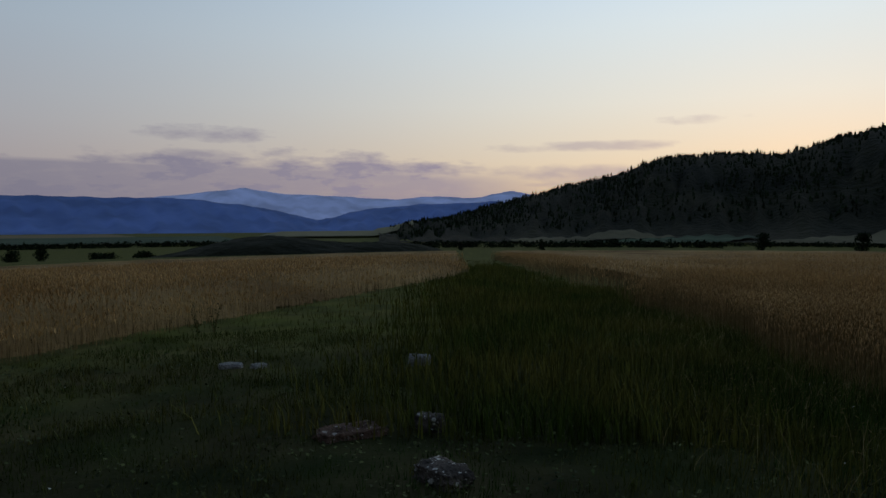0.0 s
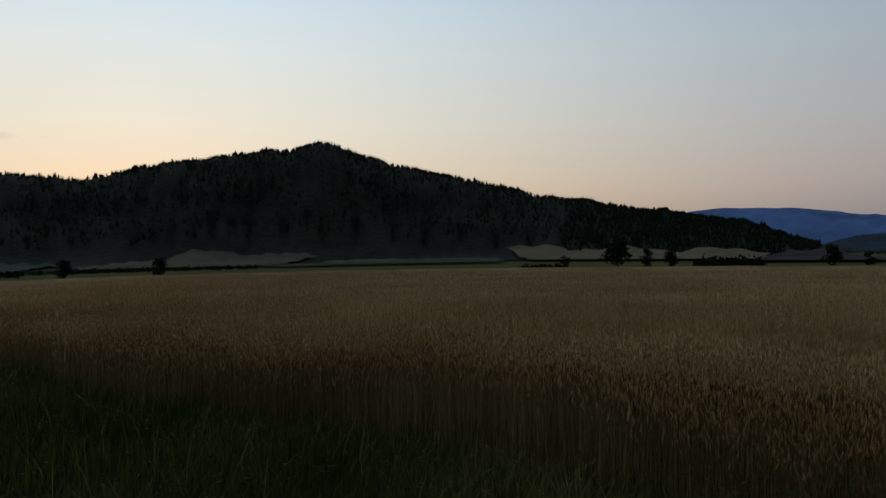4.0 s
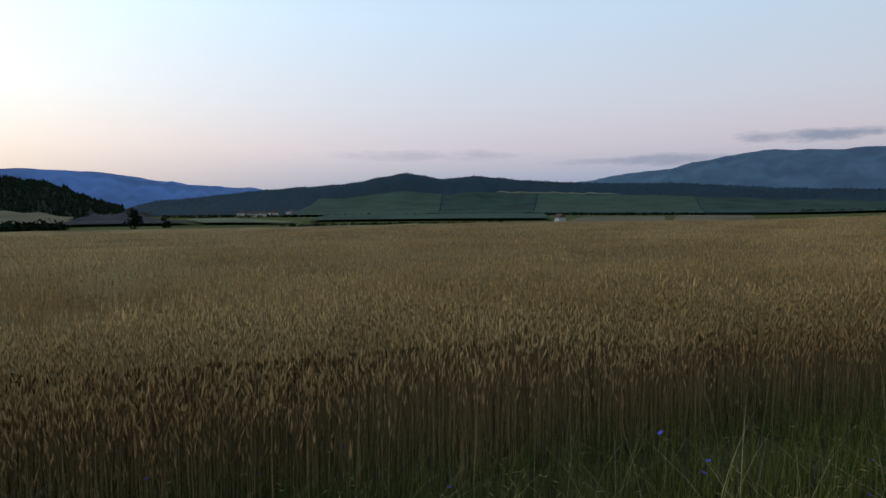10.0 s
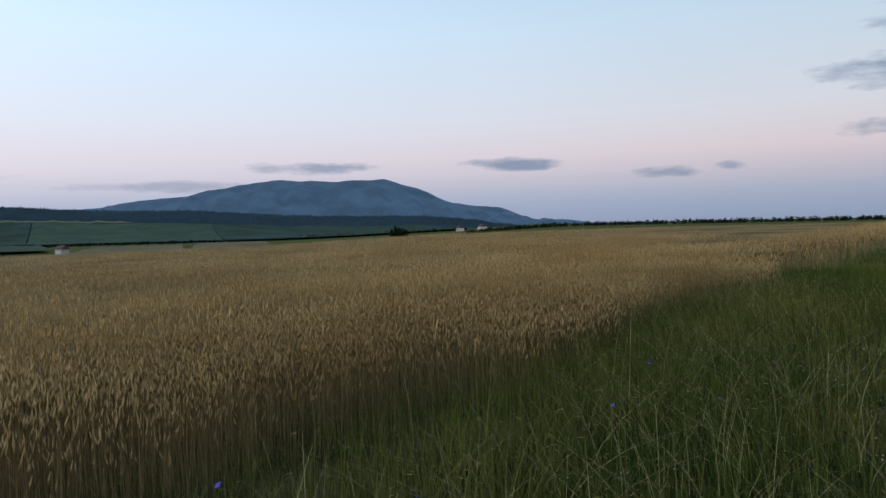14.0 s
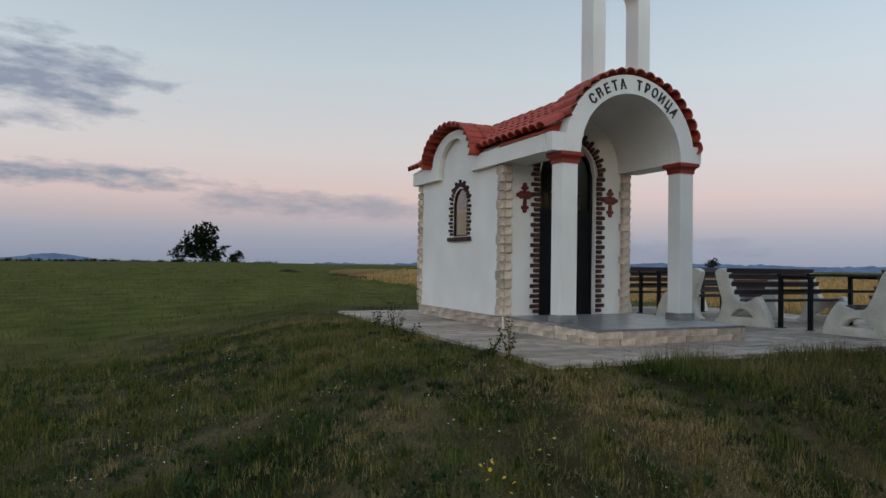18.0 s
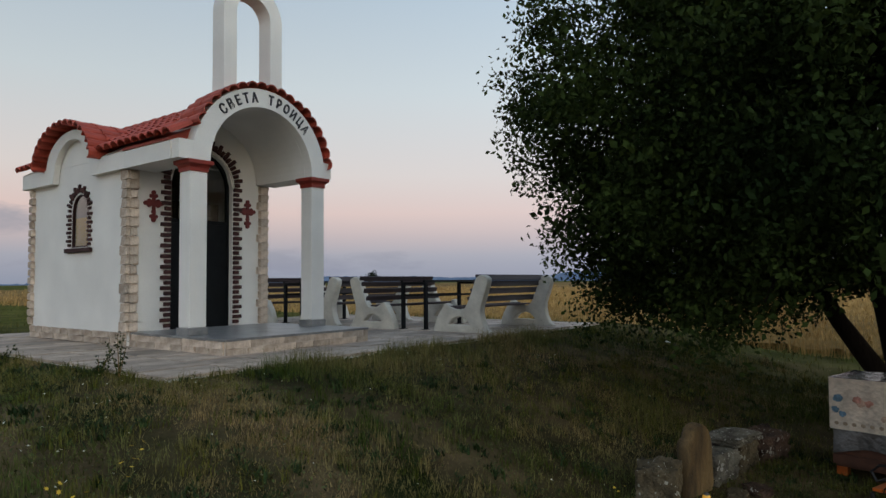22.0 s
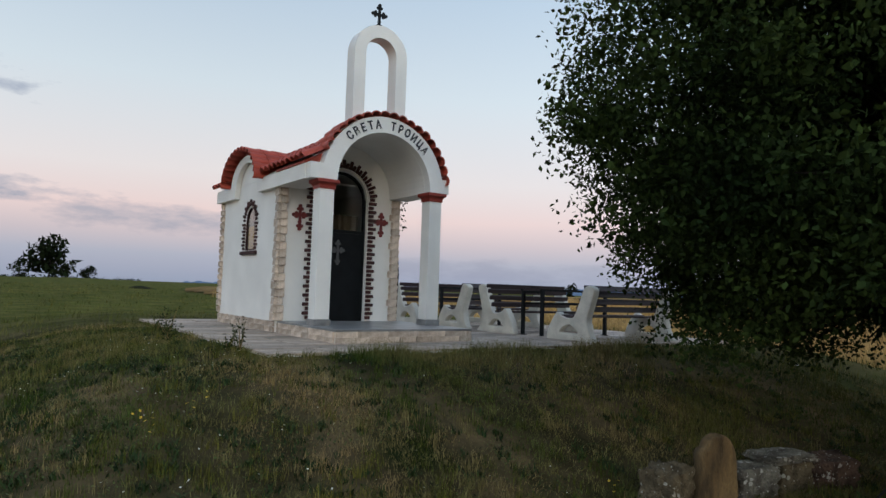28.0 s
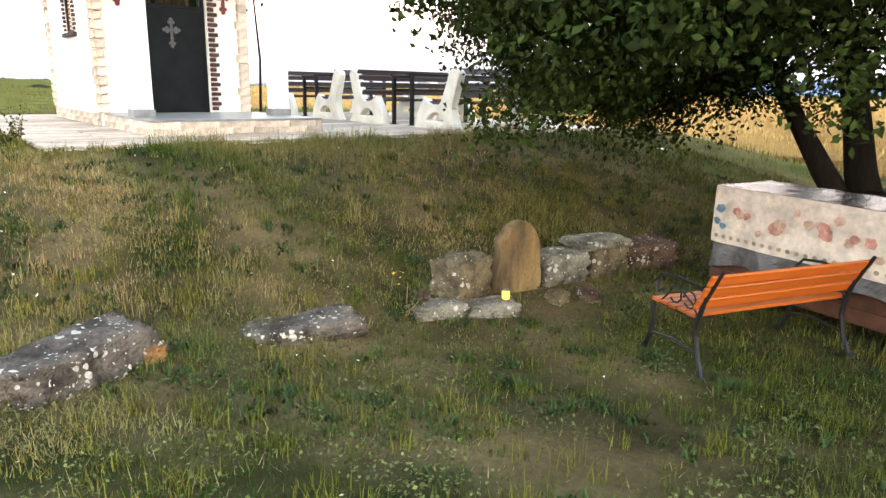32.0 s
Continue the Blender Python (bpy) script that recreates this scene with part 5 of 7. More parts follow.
cr = part("roof_cross", trefoil_cross(0.38, 0.20, 0.042, 0.03, M["black_metal"], "roof_cross"), None, chapel, "black metal cross with trefoil ends")
cr.location = (BELL, 0.035, 4.935)
wall_cross = trefoil_cross(0.37, 0.185, 0.046, 0.05, M["cross_red"], "wall_cross")
for x in (0.305, 1.925):
    c = part("wall_cross", wall_cross, None, chapel, "red painted cross with rounded ends")
    c.location = (x, FRONT - 0.004, 1.51)

# the inscription
for i, ch in enumerate("СВЕТА ТРОИЦА"):
    if ch == " ":
        continue
    cu = bpy.data.curves.new("letter", "FONT")
    cu.body, cu.size, cu.extrude, cu.align_x = ch, 0.190, 0.008, "CENTER"
    cu.offset = 0.0045
    tmp = new("letter_text", cu)
    me = bpy.data.meshes.new_from_object(tmp.evaluated_get(bpy.context.evaluated_depsgraph_get()))
    bpy.data.objects.remove(tmp)
    me.materials.clear()
    me.materials.append(M["letter"])
    a = 133.5 - 8.2 * i
    q = radians(a)
    ob = part("letter", me, None, chapel)
    ob.matrix_local = Matrix.Translation((CX + 0.945 * math.cos(q), -0.228, 2.22 + 0.945 * math.sin(q))) @ Matrix.Rotation(radians(90 - a), 4, "Y") @ Matrix.Rotation(radians(90), 4, "X") @ Matrix.Diagonal((0.78, 1.0, 1.0, 1.0))

# door: black lower leaf, dark glass above, cream curtain behind
door = part("door", boxed(NX - 0.515, NX + 0.515, FRONT + 0.100, FRONT + 0.140, -0.11, 1.50), M["black_metal"], chapel, "black metal door with a silver cross")
part("door_rail", boxed(NX - 0.515, NX + 0.515, FRONT + 0.090, FRONT + 0.150, 1.502, 1.56), M["black_metal"], door)
for x in (NX - 0.525, NX + 0.485):
    part("door_stile", boxed(x, x + 0.04, FRONT + 0.085, FRONT + 0.155, -0.11, 2.10), M["black_metal"], door)
part("door_head", arc_slab(bmesh.new(), NX, 2.10, 0.485, 0.527, FRONT + 0.085, FRONT + 0.155, segs=18), M["black_metal"], door)
pane = bmesh.new()
prism(pane, [(NX + 0.49 * math.cos(math.pi * k / 16), 2.10 + 0.49 * math.sin(math.pi * k / 16)) for k in range(17)] + [(NX - 0.49, 1.562), (NX + 0.49, 1.562)], "y", FRONT + 0.115, FRONT + 0.121)
part("door_pane", pane, M["glass"], door)
cur = bmesh.new()
prev = None
for k in range(41):
    x = NX - 0.5 + k * 0.025
    y = FRONT + 0.320 + 0.02 * math.sin(k * 1.3)
    row = (cur.verts.new((x, y, 1.35)), cur.verts.new((x, y, 1.86)))
    if prev:
        cur.faces.new([prev[0], row[0], row[1], prev[1]])
    prev = row
part("door_curtain", cur, M["door_cloth"], chapel, "cream half curtain behind the glass")
dc = part("door_cross", trefoil_cross(0.38, 0.18, 0.040, 0.016, M["silver"], "door_cross"), None, door, "dull silver cross")
dc.location = (NX - 0.01, FRONT + 0.090, 0.94)
part("floor_inside", boxed(WEST + 0.21, EAST - 0.21, FRONT + 0.21, BACK - 0.21, -0.2, -0.13), M["marble"], chapel)
part("ceiling_inside", boxed(WEST + 0.21, EAST - 0.21, FRONT + 0.21, BACK - 0.21, 2.40, 2.43), M["plaster"], chapel)

# the window niche with its picture and pane
icon = bmesh.new()
arch_pts = [(WIN_Y + 0.275 * math.cos(math.pi * k / 12), WIN_SPRING + 0.275 * math.sin(math.pi * k / 12)) for k in range(13)]
prism(icon, arch_pts + [(WIN_Y - 0.275, WIN_SILL + 0.01), (WIN_Y + 0.275, WIN_SILL + 0.01)], "x", WEST + 0.055, WEST + 0.09)
window = part("window", icon, M["curtain"], chapel, "arched niche window with an ochre picture")
part("picture", boxed(WEST + 0.046, WEST + 0.052, WIN_Y - 0.23, WIN_Y + 0.23, WIN_SILL + 0.025, WIN_SILL + 0.46), M["icon"], window, "faded ochre picture")
frame_bm = bmesh.new()
for k in range(12):
    p, q = (math.pi * (k + j) / 12 for j in (0, 1))
    prism(frame_bm, [(WIN_Y + r * math.cos(a), WIN_SPRING + r * math.sin(a)) for r, a in ((0.266, p), (0.283, p), (0.283, q), (0.266, q))], "x", WEST + 0.005, WEST + 0.053)
for u0, u1 in ((-0.283, -0.266), (0.266, 0.283)):
    box(frame_bm, WEST + 0.005, WEST + 0.053, WIN_Y + u0, WIN_Y + u1, WIN_SILL + 0.002, WIN_SPRING)
box(frame_bm, WEST + 0.006, WEST + 0.0525, WIN_Y - 0.265, WIN_Y + 0.265, WIN_SILL + 0.002, WIN_SILL + 0.022)
part("window_frame", frame_bm, M["brick"], window)
gl = bmesh.new()
prism(gl, [(WIN_Y + 0.266 * math.cos(math.pi * k / 12), WIN_SPRING + 0.266 * math.sin(math.pi * k / 12)) for k in range(13)] + [(WIN_Y - 0.266, WIN_SILL + 0.022), (WIN_Y + 0.266, WIN_SILL + 0.022)], "x", WEST + 0.024, WEST + 0.029)
pane = part("pane", gl, M["glass"], window)
pane.visible_shadow = False

# steps of the porch
porch = part("porch_floor", boxed(0.0, 2.42, -1.06, FRONT - 0.005, -0.30, -0.135), M["mortar"], chapel)
part("porch_slab", boxed(-0.02, 2.44, -1.09, FRONT - 0.002, -0.132, -0.10, bevel=0.004), M["marble"], porch, "polished grey marble slab")


def brick_mesh(w, h, d, name, mat, seed=0, rough=0.006):
    g = random.Random(seed)
    bm = boxed(-w / 2, w / 2, -d / 2, d / 2, -h / 2, h / 2, bevel=min(w, h, d) * 0.12)
    for v in bm.verts:
        v.co += Vector((g.uniform(-rough, rough), g.uniform(-rough, rough), g.uniform(-rough, rough)))
    return finish(bm, name, mat)


# brick edging of door and window
long_brick, short_brick = brick_mesh(0.155, 0.055, 0.05, "brick", M["brick"], 1, 0.003), brick_mesh(0.10, 0.055, 0.046, "brick", M["brick"], 2, 0.003)
edge = part("door_edging", arc_slab(bmesh.new(), NX, 2.10, 0.535, 0.56, FRONT - 0.015, FRONT - 0.001, segs=24), M["mortar"], chapel, "brick edging round the door")


def brick_at(mesh, m, parent):
    ob = new("brick", mesh)
    ob.parent, ob.matrix_local = parent, m


for side in (-1, 1):
    for k in range(28):
        w = 0.155 if k % 2 else 0.10
        brick_at(long_brick if k % 2 else short_brick, Matrix.Translation((NX + side * (0.54 + w / 2), FRONT - 0.012, -0.04 + k * 0.0785)), edge)
for k in range(27):
    a = math.pi * (k + 0.5) / 27
    w = 0.155 if k % 2 else 0.10
    brick_at(long_brick if k % 2 else short_brick, Matrix.Translation((NX + (0.555 + w / 2) * math.cos(a), FRONT - 0.012, 2.12 + (0.56 + w / 2) * math.sin(a))) @ Matrix.Rotation(-a, 4, "Y"), edge)
wl, ws = brick_mesh(0.12, 0.046, 0.05, "brick", M["brick"], 3, 0.003), brick_mesh(0.075, 0.046, 0.045, "brick", M["brick"], 4, 0.003)
wedge = part("window_edging", boxed(WEST - 0.006, WEST - 0.001, WIN_Y - 0.295, WIN_Y + 0.295, WIN_SILL - 0.012, WIN_SILL - 0.002), M["mortar"], window, "brick edging round the window")
turn = Matrix.Rotation(radians(90), 4, "Z")
for side in (-1, 1):
    for k in range(8):
        w = 0.12 if k % 2 else 0.075
        brick_at(wl if k % 2 else ws, Matrix.Translation((WEST - 0.01, WIN_Y + side * (0.293 + w / 2), WIN_SILL + 0.04 + k * 0.066)) @ turn, wedge)
for k in range(15):
    a = math.pi * (k + 0.5) / 15
    w = 0.13 if k == 7 else (0.12 if k % 2 else 0.075)
    brick_at(wl if k % 2 or k == 7 else ws, Matrix.Translation((WEST - 0.01, WIN_Y + (0.30 + w / 2) * math.cos(a), WIN_SPRING + 0.01 + (0.30 + w / 2) * math.sin(a))) @ Matrix.Rotation(a, 4, "X") @ turn, wedge)
part("window_sill", boxed(WEST - 0.055, WEST - 0.004, WIN_Y - 0.43, WIN_Y + 0.43, WIN_SILL - 0.080, WIN_SILL - 0.015, bevel=0.006), M["brick"], window)

# quoin stones at the corners
quoins = [brick_mesh(w, 0.124, 0.085, "quoin_stone", M["stone"], 20 + k, 0.014) for k, w in enumerate((0.20, 0.13, 0.17, 0.11))]


def stone_at(mesh, m, parent, name="stone"):
    ob = new(name, mesh)
    ob.parent, ob.matrix_local = parent, m


for k in range(17):
    z = -0.03 + k * 0.1345
    for j, (x, y, spin, flip) in enumerate(((WEST - 0.01, FRONT - 0.01, 90, 1), (WEST - 0.01, FRONT - 0.015, 0, 1), (EAST + 0.005, FRONT - 0.015, 0, -1), (WEST - 0.01, BACK + 0.01, 90, -1))):
        mesh = quoins[(k + j) % 4 if k % 2 == 0 else (k + j) % 2 + 1]
        w = (0.20, 0.13, 0.17, 0.11)[(k + j) % 4 if k % 2 == 0 else (k + j) % 2 + 1]
        off = w / 2 * flip - (0.03 if j != 1 else 0.0) * flip
        p = (x, y + off, z) if spin else (x + off, y, z)
        stone_at(mesh, Matrix.Translation(p) @ Matrix.Rotation(radians(spin), 4, "Z"), chapel, "quoin_stone")

# stone cladding of the plinth and of the porch step
clad = [brick_mesh(w, 0.088, 0.045, "cladding_stone", M["stone"], 40 + k, 0.010) for k, w in enumerate((0.30, 0.42, 0.24, 0.52))]
CLAD_W = (0.30, 0.42, 0.24, 0.52)


def clad_run(p0, p1, z_list, parent, seed):
    g = random.Random(seed)
    d = (Vector(p1) - Vector(p0))
    total, u = d.length, d.normalized()
    ang = math.atan2(u.y, u.x)
    for z in z_list:
        at = g.uniform(-0.15, 0.0)
        while at < total:
            k = g.randrange(4)
            w = CLAD_W[k]
            a, b = max(at, 0), min(at + w, total)
            if b - a > 0.05:
                mid = Vector(p0) + u * ((a + b) / 2)
                stone_at(clad[k], Matrix.Translation((mid.x, mid.y, z)) @ Matrix.Rotation(ang, 4, "Z") @ Matrix.Diagonal(((b - a - 0.008) / w, 1, 1, 1)), parent, "cladding_stone")
            at += w


clad_run((WEST - 0.015, FRONT + 0.02), (WEST - 0.015, BACK + 0.01), (-0.25, -0.158), chapel, 1)
clad_run((-0.01, -1.06), (-0.01, FRONT - 0.01), (-0.258, -0.178), porch, 2)
clad_run((0.0, -1.07), (2.42, -1.07), (-0.258, -0.178), porch, 3)
clad_run((2.43, -1.06), (2.43, FRONT - 0.01), (-0.258, -0.178), porch, 4)

# ---- stone pavement ----
pavement = tagged(new("pavement", finish(boxed(-1.40, 8.0, -2.20, 5.50, -0.55, -0.325), "pavement", M["mortar"])), "pavement of pale irregular stone slabs round the chapel", "pavement", kind="structure")
PAVE = [brick_mesh(1.0, 0.04, 1.0, "paving_stone", M["pavement"], 60 + k, 0.004) for k in range(3)]
for k, me in enumerate(PAVE):
    for v in me.vertices:
        v.co.x, v.co.y = v.co.x * 1.0 + 0.02 * math.sin(7 * v.co.y + k), v.co.y + 0.02 * math.sin(5 * v.co.x + 2 * k)
g = random.Random(9)
y = -2.20
while y < 5.45:
    h = min(g.choice((0.45, 0.55, 0.62)), 5.5 - y)
    x = -1.40
    while x < 7.98:
        w = min(g.choice((0.5, 0.65, 0.8, 0.95)), 8.0 - x)
        covered = x > 0.05 and x + w < 2.4 and y > -0.95 and y + h < 4.3
        if w > 0.08 and not covered:
            stone_at(g.choice(PAVE), Matrix.Translation((x + w / 2, y + h / 2, -0.318 + g.uniform(-0.004, 0.004))) @ Matrix.Diagonal((w - 0.015, h - 0.015, 1, 1)), pavement, "paving_stone")
        x += w
    y += h


# ---- benches and tables on the pavement ----
M["concrete"] = material("rough_pale_concrete", (0.60, 0.56, 0.48), 0.9, 0.16, 4, 60, 0.5, bump_dist=0.008)
M["slat"] = material("brown_stained_slat", (0.050, 0.034, 0.036), 0.65, 0.3, 2, 30, 0.15, stretch=(0.3, 4, 4), objects=0.2)
M["orange_wood"] = material("orange_varnished_wood", (0.36, 0.078, 0.011), 0.4, 0.25, 2, 20, 0.1, stretch=(0.25, 5, 5), objects=0.15)
M["old_wood"] = material("reddish_brown_board", (0.09, 0.034, 0.018), 0.7, 0.3, 2, 25, 0.2, stretch=(4, 0.3, 4))
M["iron"] = material("black_cast_iron", (0.012, 0.012, 0.013), 0.5, 0.3, 6, 60, 0.1, metal=0.3)


def curve_pts(pts, n=6):
    """A smooth closed outline through the given corner points."""
    out, m = [], len(pts)
    for i in range(m):
        p0, p1, p2, p3 = (np.array(pts[(i + k) % m], float) for k in (-1, 0, 1, 2))
        for s in range(n):
            t = s / n
            out.append(tuple(0.5 * (2 * p1 + (p2 - p0) * t + (2 * p0 - 5 * p1 + 4 * p2 - p3) * t * t + (3 * p1 - p0 - 3 * p2 + p3) * t ** 3)))
    return out


SIDE = outline_mesh("concrete_side", [curve_pts([(0.0, 0.0), (0.80, 0.0), (0.92, 0.02), (0.86, 0.24), (0.74, 0.44), (0.70, 0.475), (0.62, 0.42), (0.46, 0.37), (0.33, 0.42), (0.22, 0.66), (0.13, 0.90), (0.06, 0.955), (-0.03, 0.93), (-0.05, 0.86), (0.02, 0.62), (0.08, 0.40), (0.05, 0.20), (0.0, 0.08)]),
                                      curve_pts([(0.24, 0.12), (0.42, 0.11), (0.66, 0.12), (0.60, 0.23), (0.46, 0.285), (0.34, 0.25)])], 0.14, M["concrete"], 0.018)
SLAT = finish(boxed(0.03, 2.27, -0.05, 0.05, -0.016, 0.016, bevel=0.005), "slat", M["slat"])


def park_bench(place, turn, label, mirrored=False):
    """Two concrete ends, slats along x; the seat looks to +y in its own frame."""
    b = thing("concrete_bench", label, "bench", place, turn, group="benches on the pavement")
    for x in (0.07, 2.23):
        e = part("side", SIDE, None, b, "pale cast concrete end with an arched hole")
        e.matrix_local = Matrix.Translation((x, 0, 0)) @ Matrix.Rotation(radians(90), 4, "Z") @ Matrix.Diagonal((1.14, 1, 1, 1))
    for y, z in ((0.50, 0.425), (0.61, 0.415), (0.72, 0.435)):
        s = part("seat_slat", SLAT, None, b)
        s.matrix_local = Matrix.Translation((0, y, z))
    for y, z in ((0.34, 0.56), (0.275, 0.70), (0.215, 0.83), (0.165, 0.935)):
        s = part("back_slat", SLAT, None, b)
        s.matrix_local = Matrix.Translation((0, y, z)) @ Matrix.Rotation(radians(68), 4, "X")
    return b


BENCH_Z = -0.30
park_bench((4.44, -1.80, BENCH_Z), 0, "concrete bench with dark brown slats beside the tree")
park_bench((6.74, 1.28, BENCH_Z), 180, "concrete bench with dark brown slats facing the table")
park_bench((4.44, 1.80, BENCH_Z), 0, "concrete bench with dark brown slats behind the chapel porch")
park_bench((6.74, 4.80, BENCH_Z), 180, "concrete bench with dark brown slats at the pavement's end")


def long_table(place, label):
    t = thing("metal_table", label, "table", place, group="tables between the benches")
    for x in (0.0, 1.75):
        for y in (-0.27, 0.27):
            leg = part("leg", boxed(x - 0.03, x + 0.03, y - 0.03, y + 0.03, 0.012, 0.86), M["black_metal"], t)
            part("foot_plate", boxed(x - 0.06, x + 0.06, y - 0.06, y + 0.06, 0.0, 0.011), M["black_metal"], leg)
    for y in (-0.27, 0.27):
        part("top_rail", boxed(-0.05, 1.80, y - 0.03, y + 0.03, 0.862, 0.90), M["black_metal"], t)
        part("middle_rail", boxed(0.032, 1.718, y - 0.015, y + 0.015, 0.60, 0.64), M["black_metal"], t)
    for x in (0.0, 1.75):
        part("cross_rail", boxed(x - 0.03, x + 0.03, -0.238, 0.238, 0.82, 0.86), M["black_metal"], t)
    for k in range(4):
        part("top_slat", boxed(-0.06, 1.81, -0.22 + k * 0.113, -0.12 + k * 0.113, 0.866, 0.894), M["slat"], t)


long_table((4.64, -0.12, BENCH_Z), "black metal table frame between two facing benches")
long_table((4.64, 3.28, BENCH_Z), "black metal table frame between the far benches")

# ---- garden bench: orange slats on iron legs ----
gb = thing("garden_bench", "orange slatted garden bench with curled black iron legs", "bench", (1.36, -7.96, float(ground_z(1.5, -7.7)) - 0.02), -18.0)
G_LEN, G_DEP, SEAT_Z = 1.44, 0.56, 0.43
for x in (0.03, G_LEN - 0.03):
    bm = bmesh.new()
    tube(bm, [(0, -0.06, 0.0), (0, -0.03, 0.03), (0, 0.03, 0.14), (0, 0.07, 0.30), (0, 0.06, 0.42), (0, 0.02, 0.55), (0, -0.06, 0.70), (0, -0.11, 0.79)], [0.036, 0.024, 0.020, 0.019, 0.019, 0.017, 0.014, 0.013], 7)
    tube(bm, [(0, 0.62, 0.0), (0, 0.59, 0.03), (0, 0.53, 0.13), (0, 0.50, 0.28), (0, 0.52, 0.40), (0, 0.49, 0.43), (0, 0.06, 0.41)], [0.036, 0.024, 0.020, 0.019, 0.018, 0.015, 0.013], 7)
    tube(bm, [(0, 0.05, 0.17), (0, 0.28, 0.20), (0, 0.51, 0.17)], [0.011, 0.011, 0.011], 6)
    leg = part("iron_side", bm, M["iron"], gb, "curled black cast iron side")
    leg.location = (x, 0, 0)
    bm = bmesh.new()
    tube(bm, [(0, -0.02, 0.60), (0, 0.10, 0.64), (0, 0.30, 0.65), (0, 0.46, 0.63), (0, 0.52, 0.57), (0, 0.48, 0.50), (0, 0.42, 0.53)], [0.012] * 7, 7)
    for cy in (0.16, 0.30):
        tube(bm, [(0, cy + 0.06 * math.cos(q), 0.525 + 0.06 * math.sin(q)) for q in np.linspace(0, 5.6, 9)], [0.007] * 9, 6)
    tube(bm, [(0, 0.07, 0.43), (0, 0.12, 0.50), (0, 0.23, 0.56), (0, 0.36, 0.52), (0, 0.44, 0.44)], [0.007] * 5, 6)
    arm = part("arm_scroll", bm, M["iron"], leg)
for k in range(5):
    part("seat_slat", boxed(0.0, G_LEN, 0.08 + k * 0.088, 0.155 + k * 0.088, SEAT_Z - 0.004 + 0.004 * (k % 2), SEAT_Z + 0.022, bevel=0.005), M["orange_wood"], gb)
for k in range(3):
    y, z = 0.02 - 0.05 * k, 0.535 + 0.092 * k
    s = part("back_slat", boxed(-0.02, G_LEN + 0.02, -0.012, 0.012, -0.042, 0.042, bevel=0.005), M["orange_wood"], gb)
    s.matrix_local = Matrix.Translation((0, y + 0.025, z)) @ Matrix.Rotation(radians(28), 4, "X")

# ---- long table wrapped in flowered plastic cloth ----
M["cloth"] = material("cream_flowered_cloth", (0.60, 0.51, 0.42), 0.32, 0.22, 5, 20, 0.5, bump_dist=0.02)
M["cloth_grey"] = material("grey_plastic_sheet", (0.085, 0.078, 0.074), 0.22, 0.3, 5, 14, 0.6, bump_dist=0.03)
M["rose"] = material("faded_rose_print", (0.46, 0.22, 0.17), 0.4, 0.4, 14, 60, 0.1)
M["rose_pale"] = material("pale_rose_print", (0.48, 0.32, 0.24), 0.5, 0.3, 14, 60, 0.1)
M["print_blue"] = material("blue_print", (0.11, 0.20, 0.28), 0.5, 0.4, 14, 60, 0.1)
M["print_brown"] = material("border_print", (0.30, 0.22, 0.15), 0.5, 0.3, 14, 60, 0.1)
TB_Z = float(ground_z(3.4, -8.0)) - 0.02
tbl = thing("wrapped_table", "long table wrapped in flowered cream cloth and clear plastic", "table", (3.26, -6.97, TB_Z), -101.5)
# own frame: x runs along the table, +y points to the back (away from the lawn side)
TL, TD, TT = 3.3, 0.72, -0.46 - TB_Z


def cloth_face(name, u0, u1, z_hi, z_lo, mat, y0=0.0, wav=0.012, seed=0, drape=0.0):
    n, m = 66, 8
    g = np.random.default_rng(seed)
    U, W = np.meshgrid(np.linspace(u0, u1, n), np.linspace(0, 1, m), indexing="ij")
    lo = z_lo + drape * np.sin(U * 2.3 + seed) * 0.5 + drape * 0.5 * np.sin(U * 5.1)
    Z = z_hi + (lo - z_hi) * W
    Y = y0 - 0.01 - wav * W * (1 + np.sin(U * 9 + 3 * np.sin(U * 2))) + g.normal(0, 0.0015, U.shape)
    V = np.stack([U, Y, Z], -1).reshape(-1, 3)
    i, j = np.meshgrid(np.arange(n - 1), np.arange(m - 1), indexing="ij")
    q = np.stack([i * m + j, (i + 1) * m + j, (i + 1) * m + j + 1, i * m + j + 1], -1).reshape(-1, 4)
    me = mesh_from(name, V, q, mat, True)
    return me


part("table_top", boxed(0, TL, 0.01, TD, TT - 0.05, TT - 0.008), M["old_wood"], tbl)
box_bm = boxed(0.02, TL - 0.02, 0.03, TD - 0.02, 0.17, TT - 0.052)
part("table_body", box_bm, M["old_wood"], tbl, "reddish brown wooden body")
for x in (0.02, TL / 2, TL - 0.12):
    for y in (0.035, TD - 0.12):
        part("leg", boxed(x, x + 0.10, y, y + 0.09, 0.0, 0.168), M["orange_wood"], tbl)
part("rail", boxed(0.0, TL, 0.0, 0.028, 0.20, 0.30), M["old_wood"], tbl)
cover = part("cloth", cloth_face("cloth", -0.012, TL, TT, TT - 0.52, M["cloth"], 0.0, 0.010, 2), None, tbl, "cream cloth printed with faded roses")
sheet = bmesh.new()
grid = [[sheet.verts.new((u * TL / 30 - 0.015, 0.0 - 0.012 + v * (TD + 0.03) / 8, TT + 0.004 + 0.006 * math.sin(u * 2.1 + v) * math.sin(v * 1.7))) for v in range(9)] for u in range(31)]
for u in range(30):
    for v in range(8):
        sheet.faces.new([grid[u][v], grid[u + 1][v], grid[u + 1][v + 1], grid[u][v + 1]])
part("plastic_top", sheet, M["cloth_grey"], tbl, "crumpled clear plastic sheet", smooth=True)
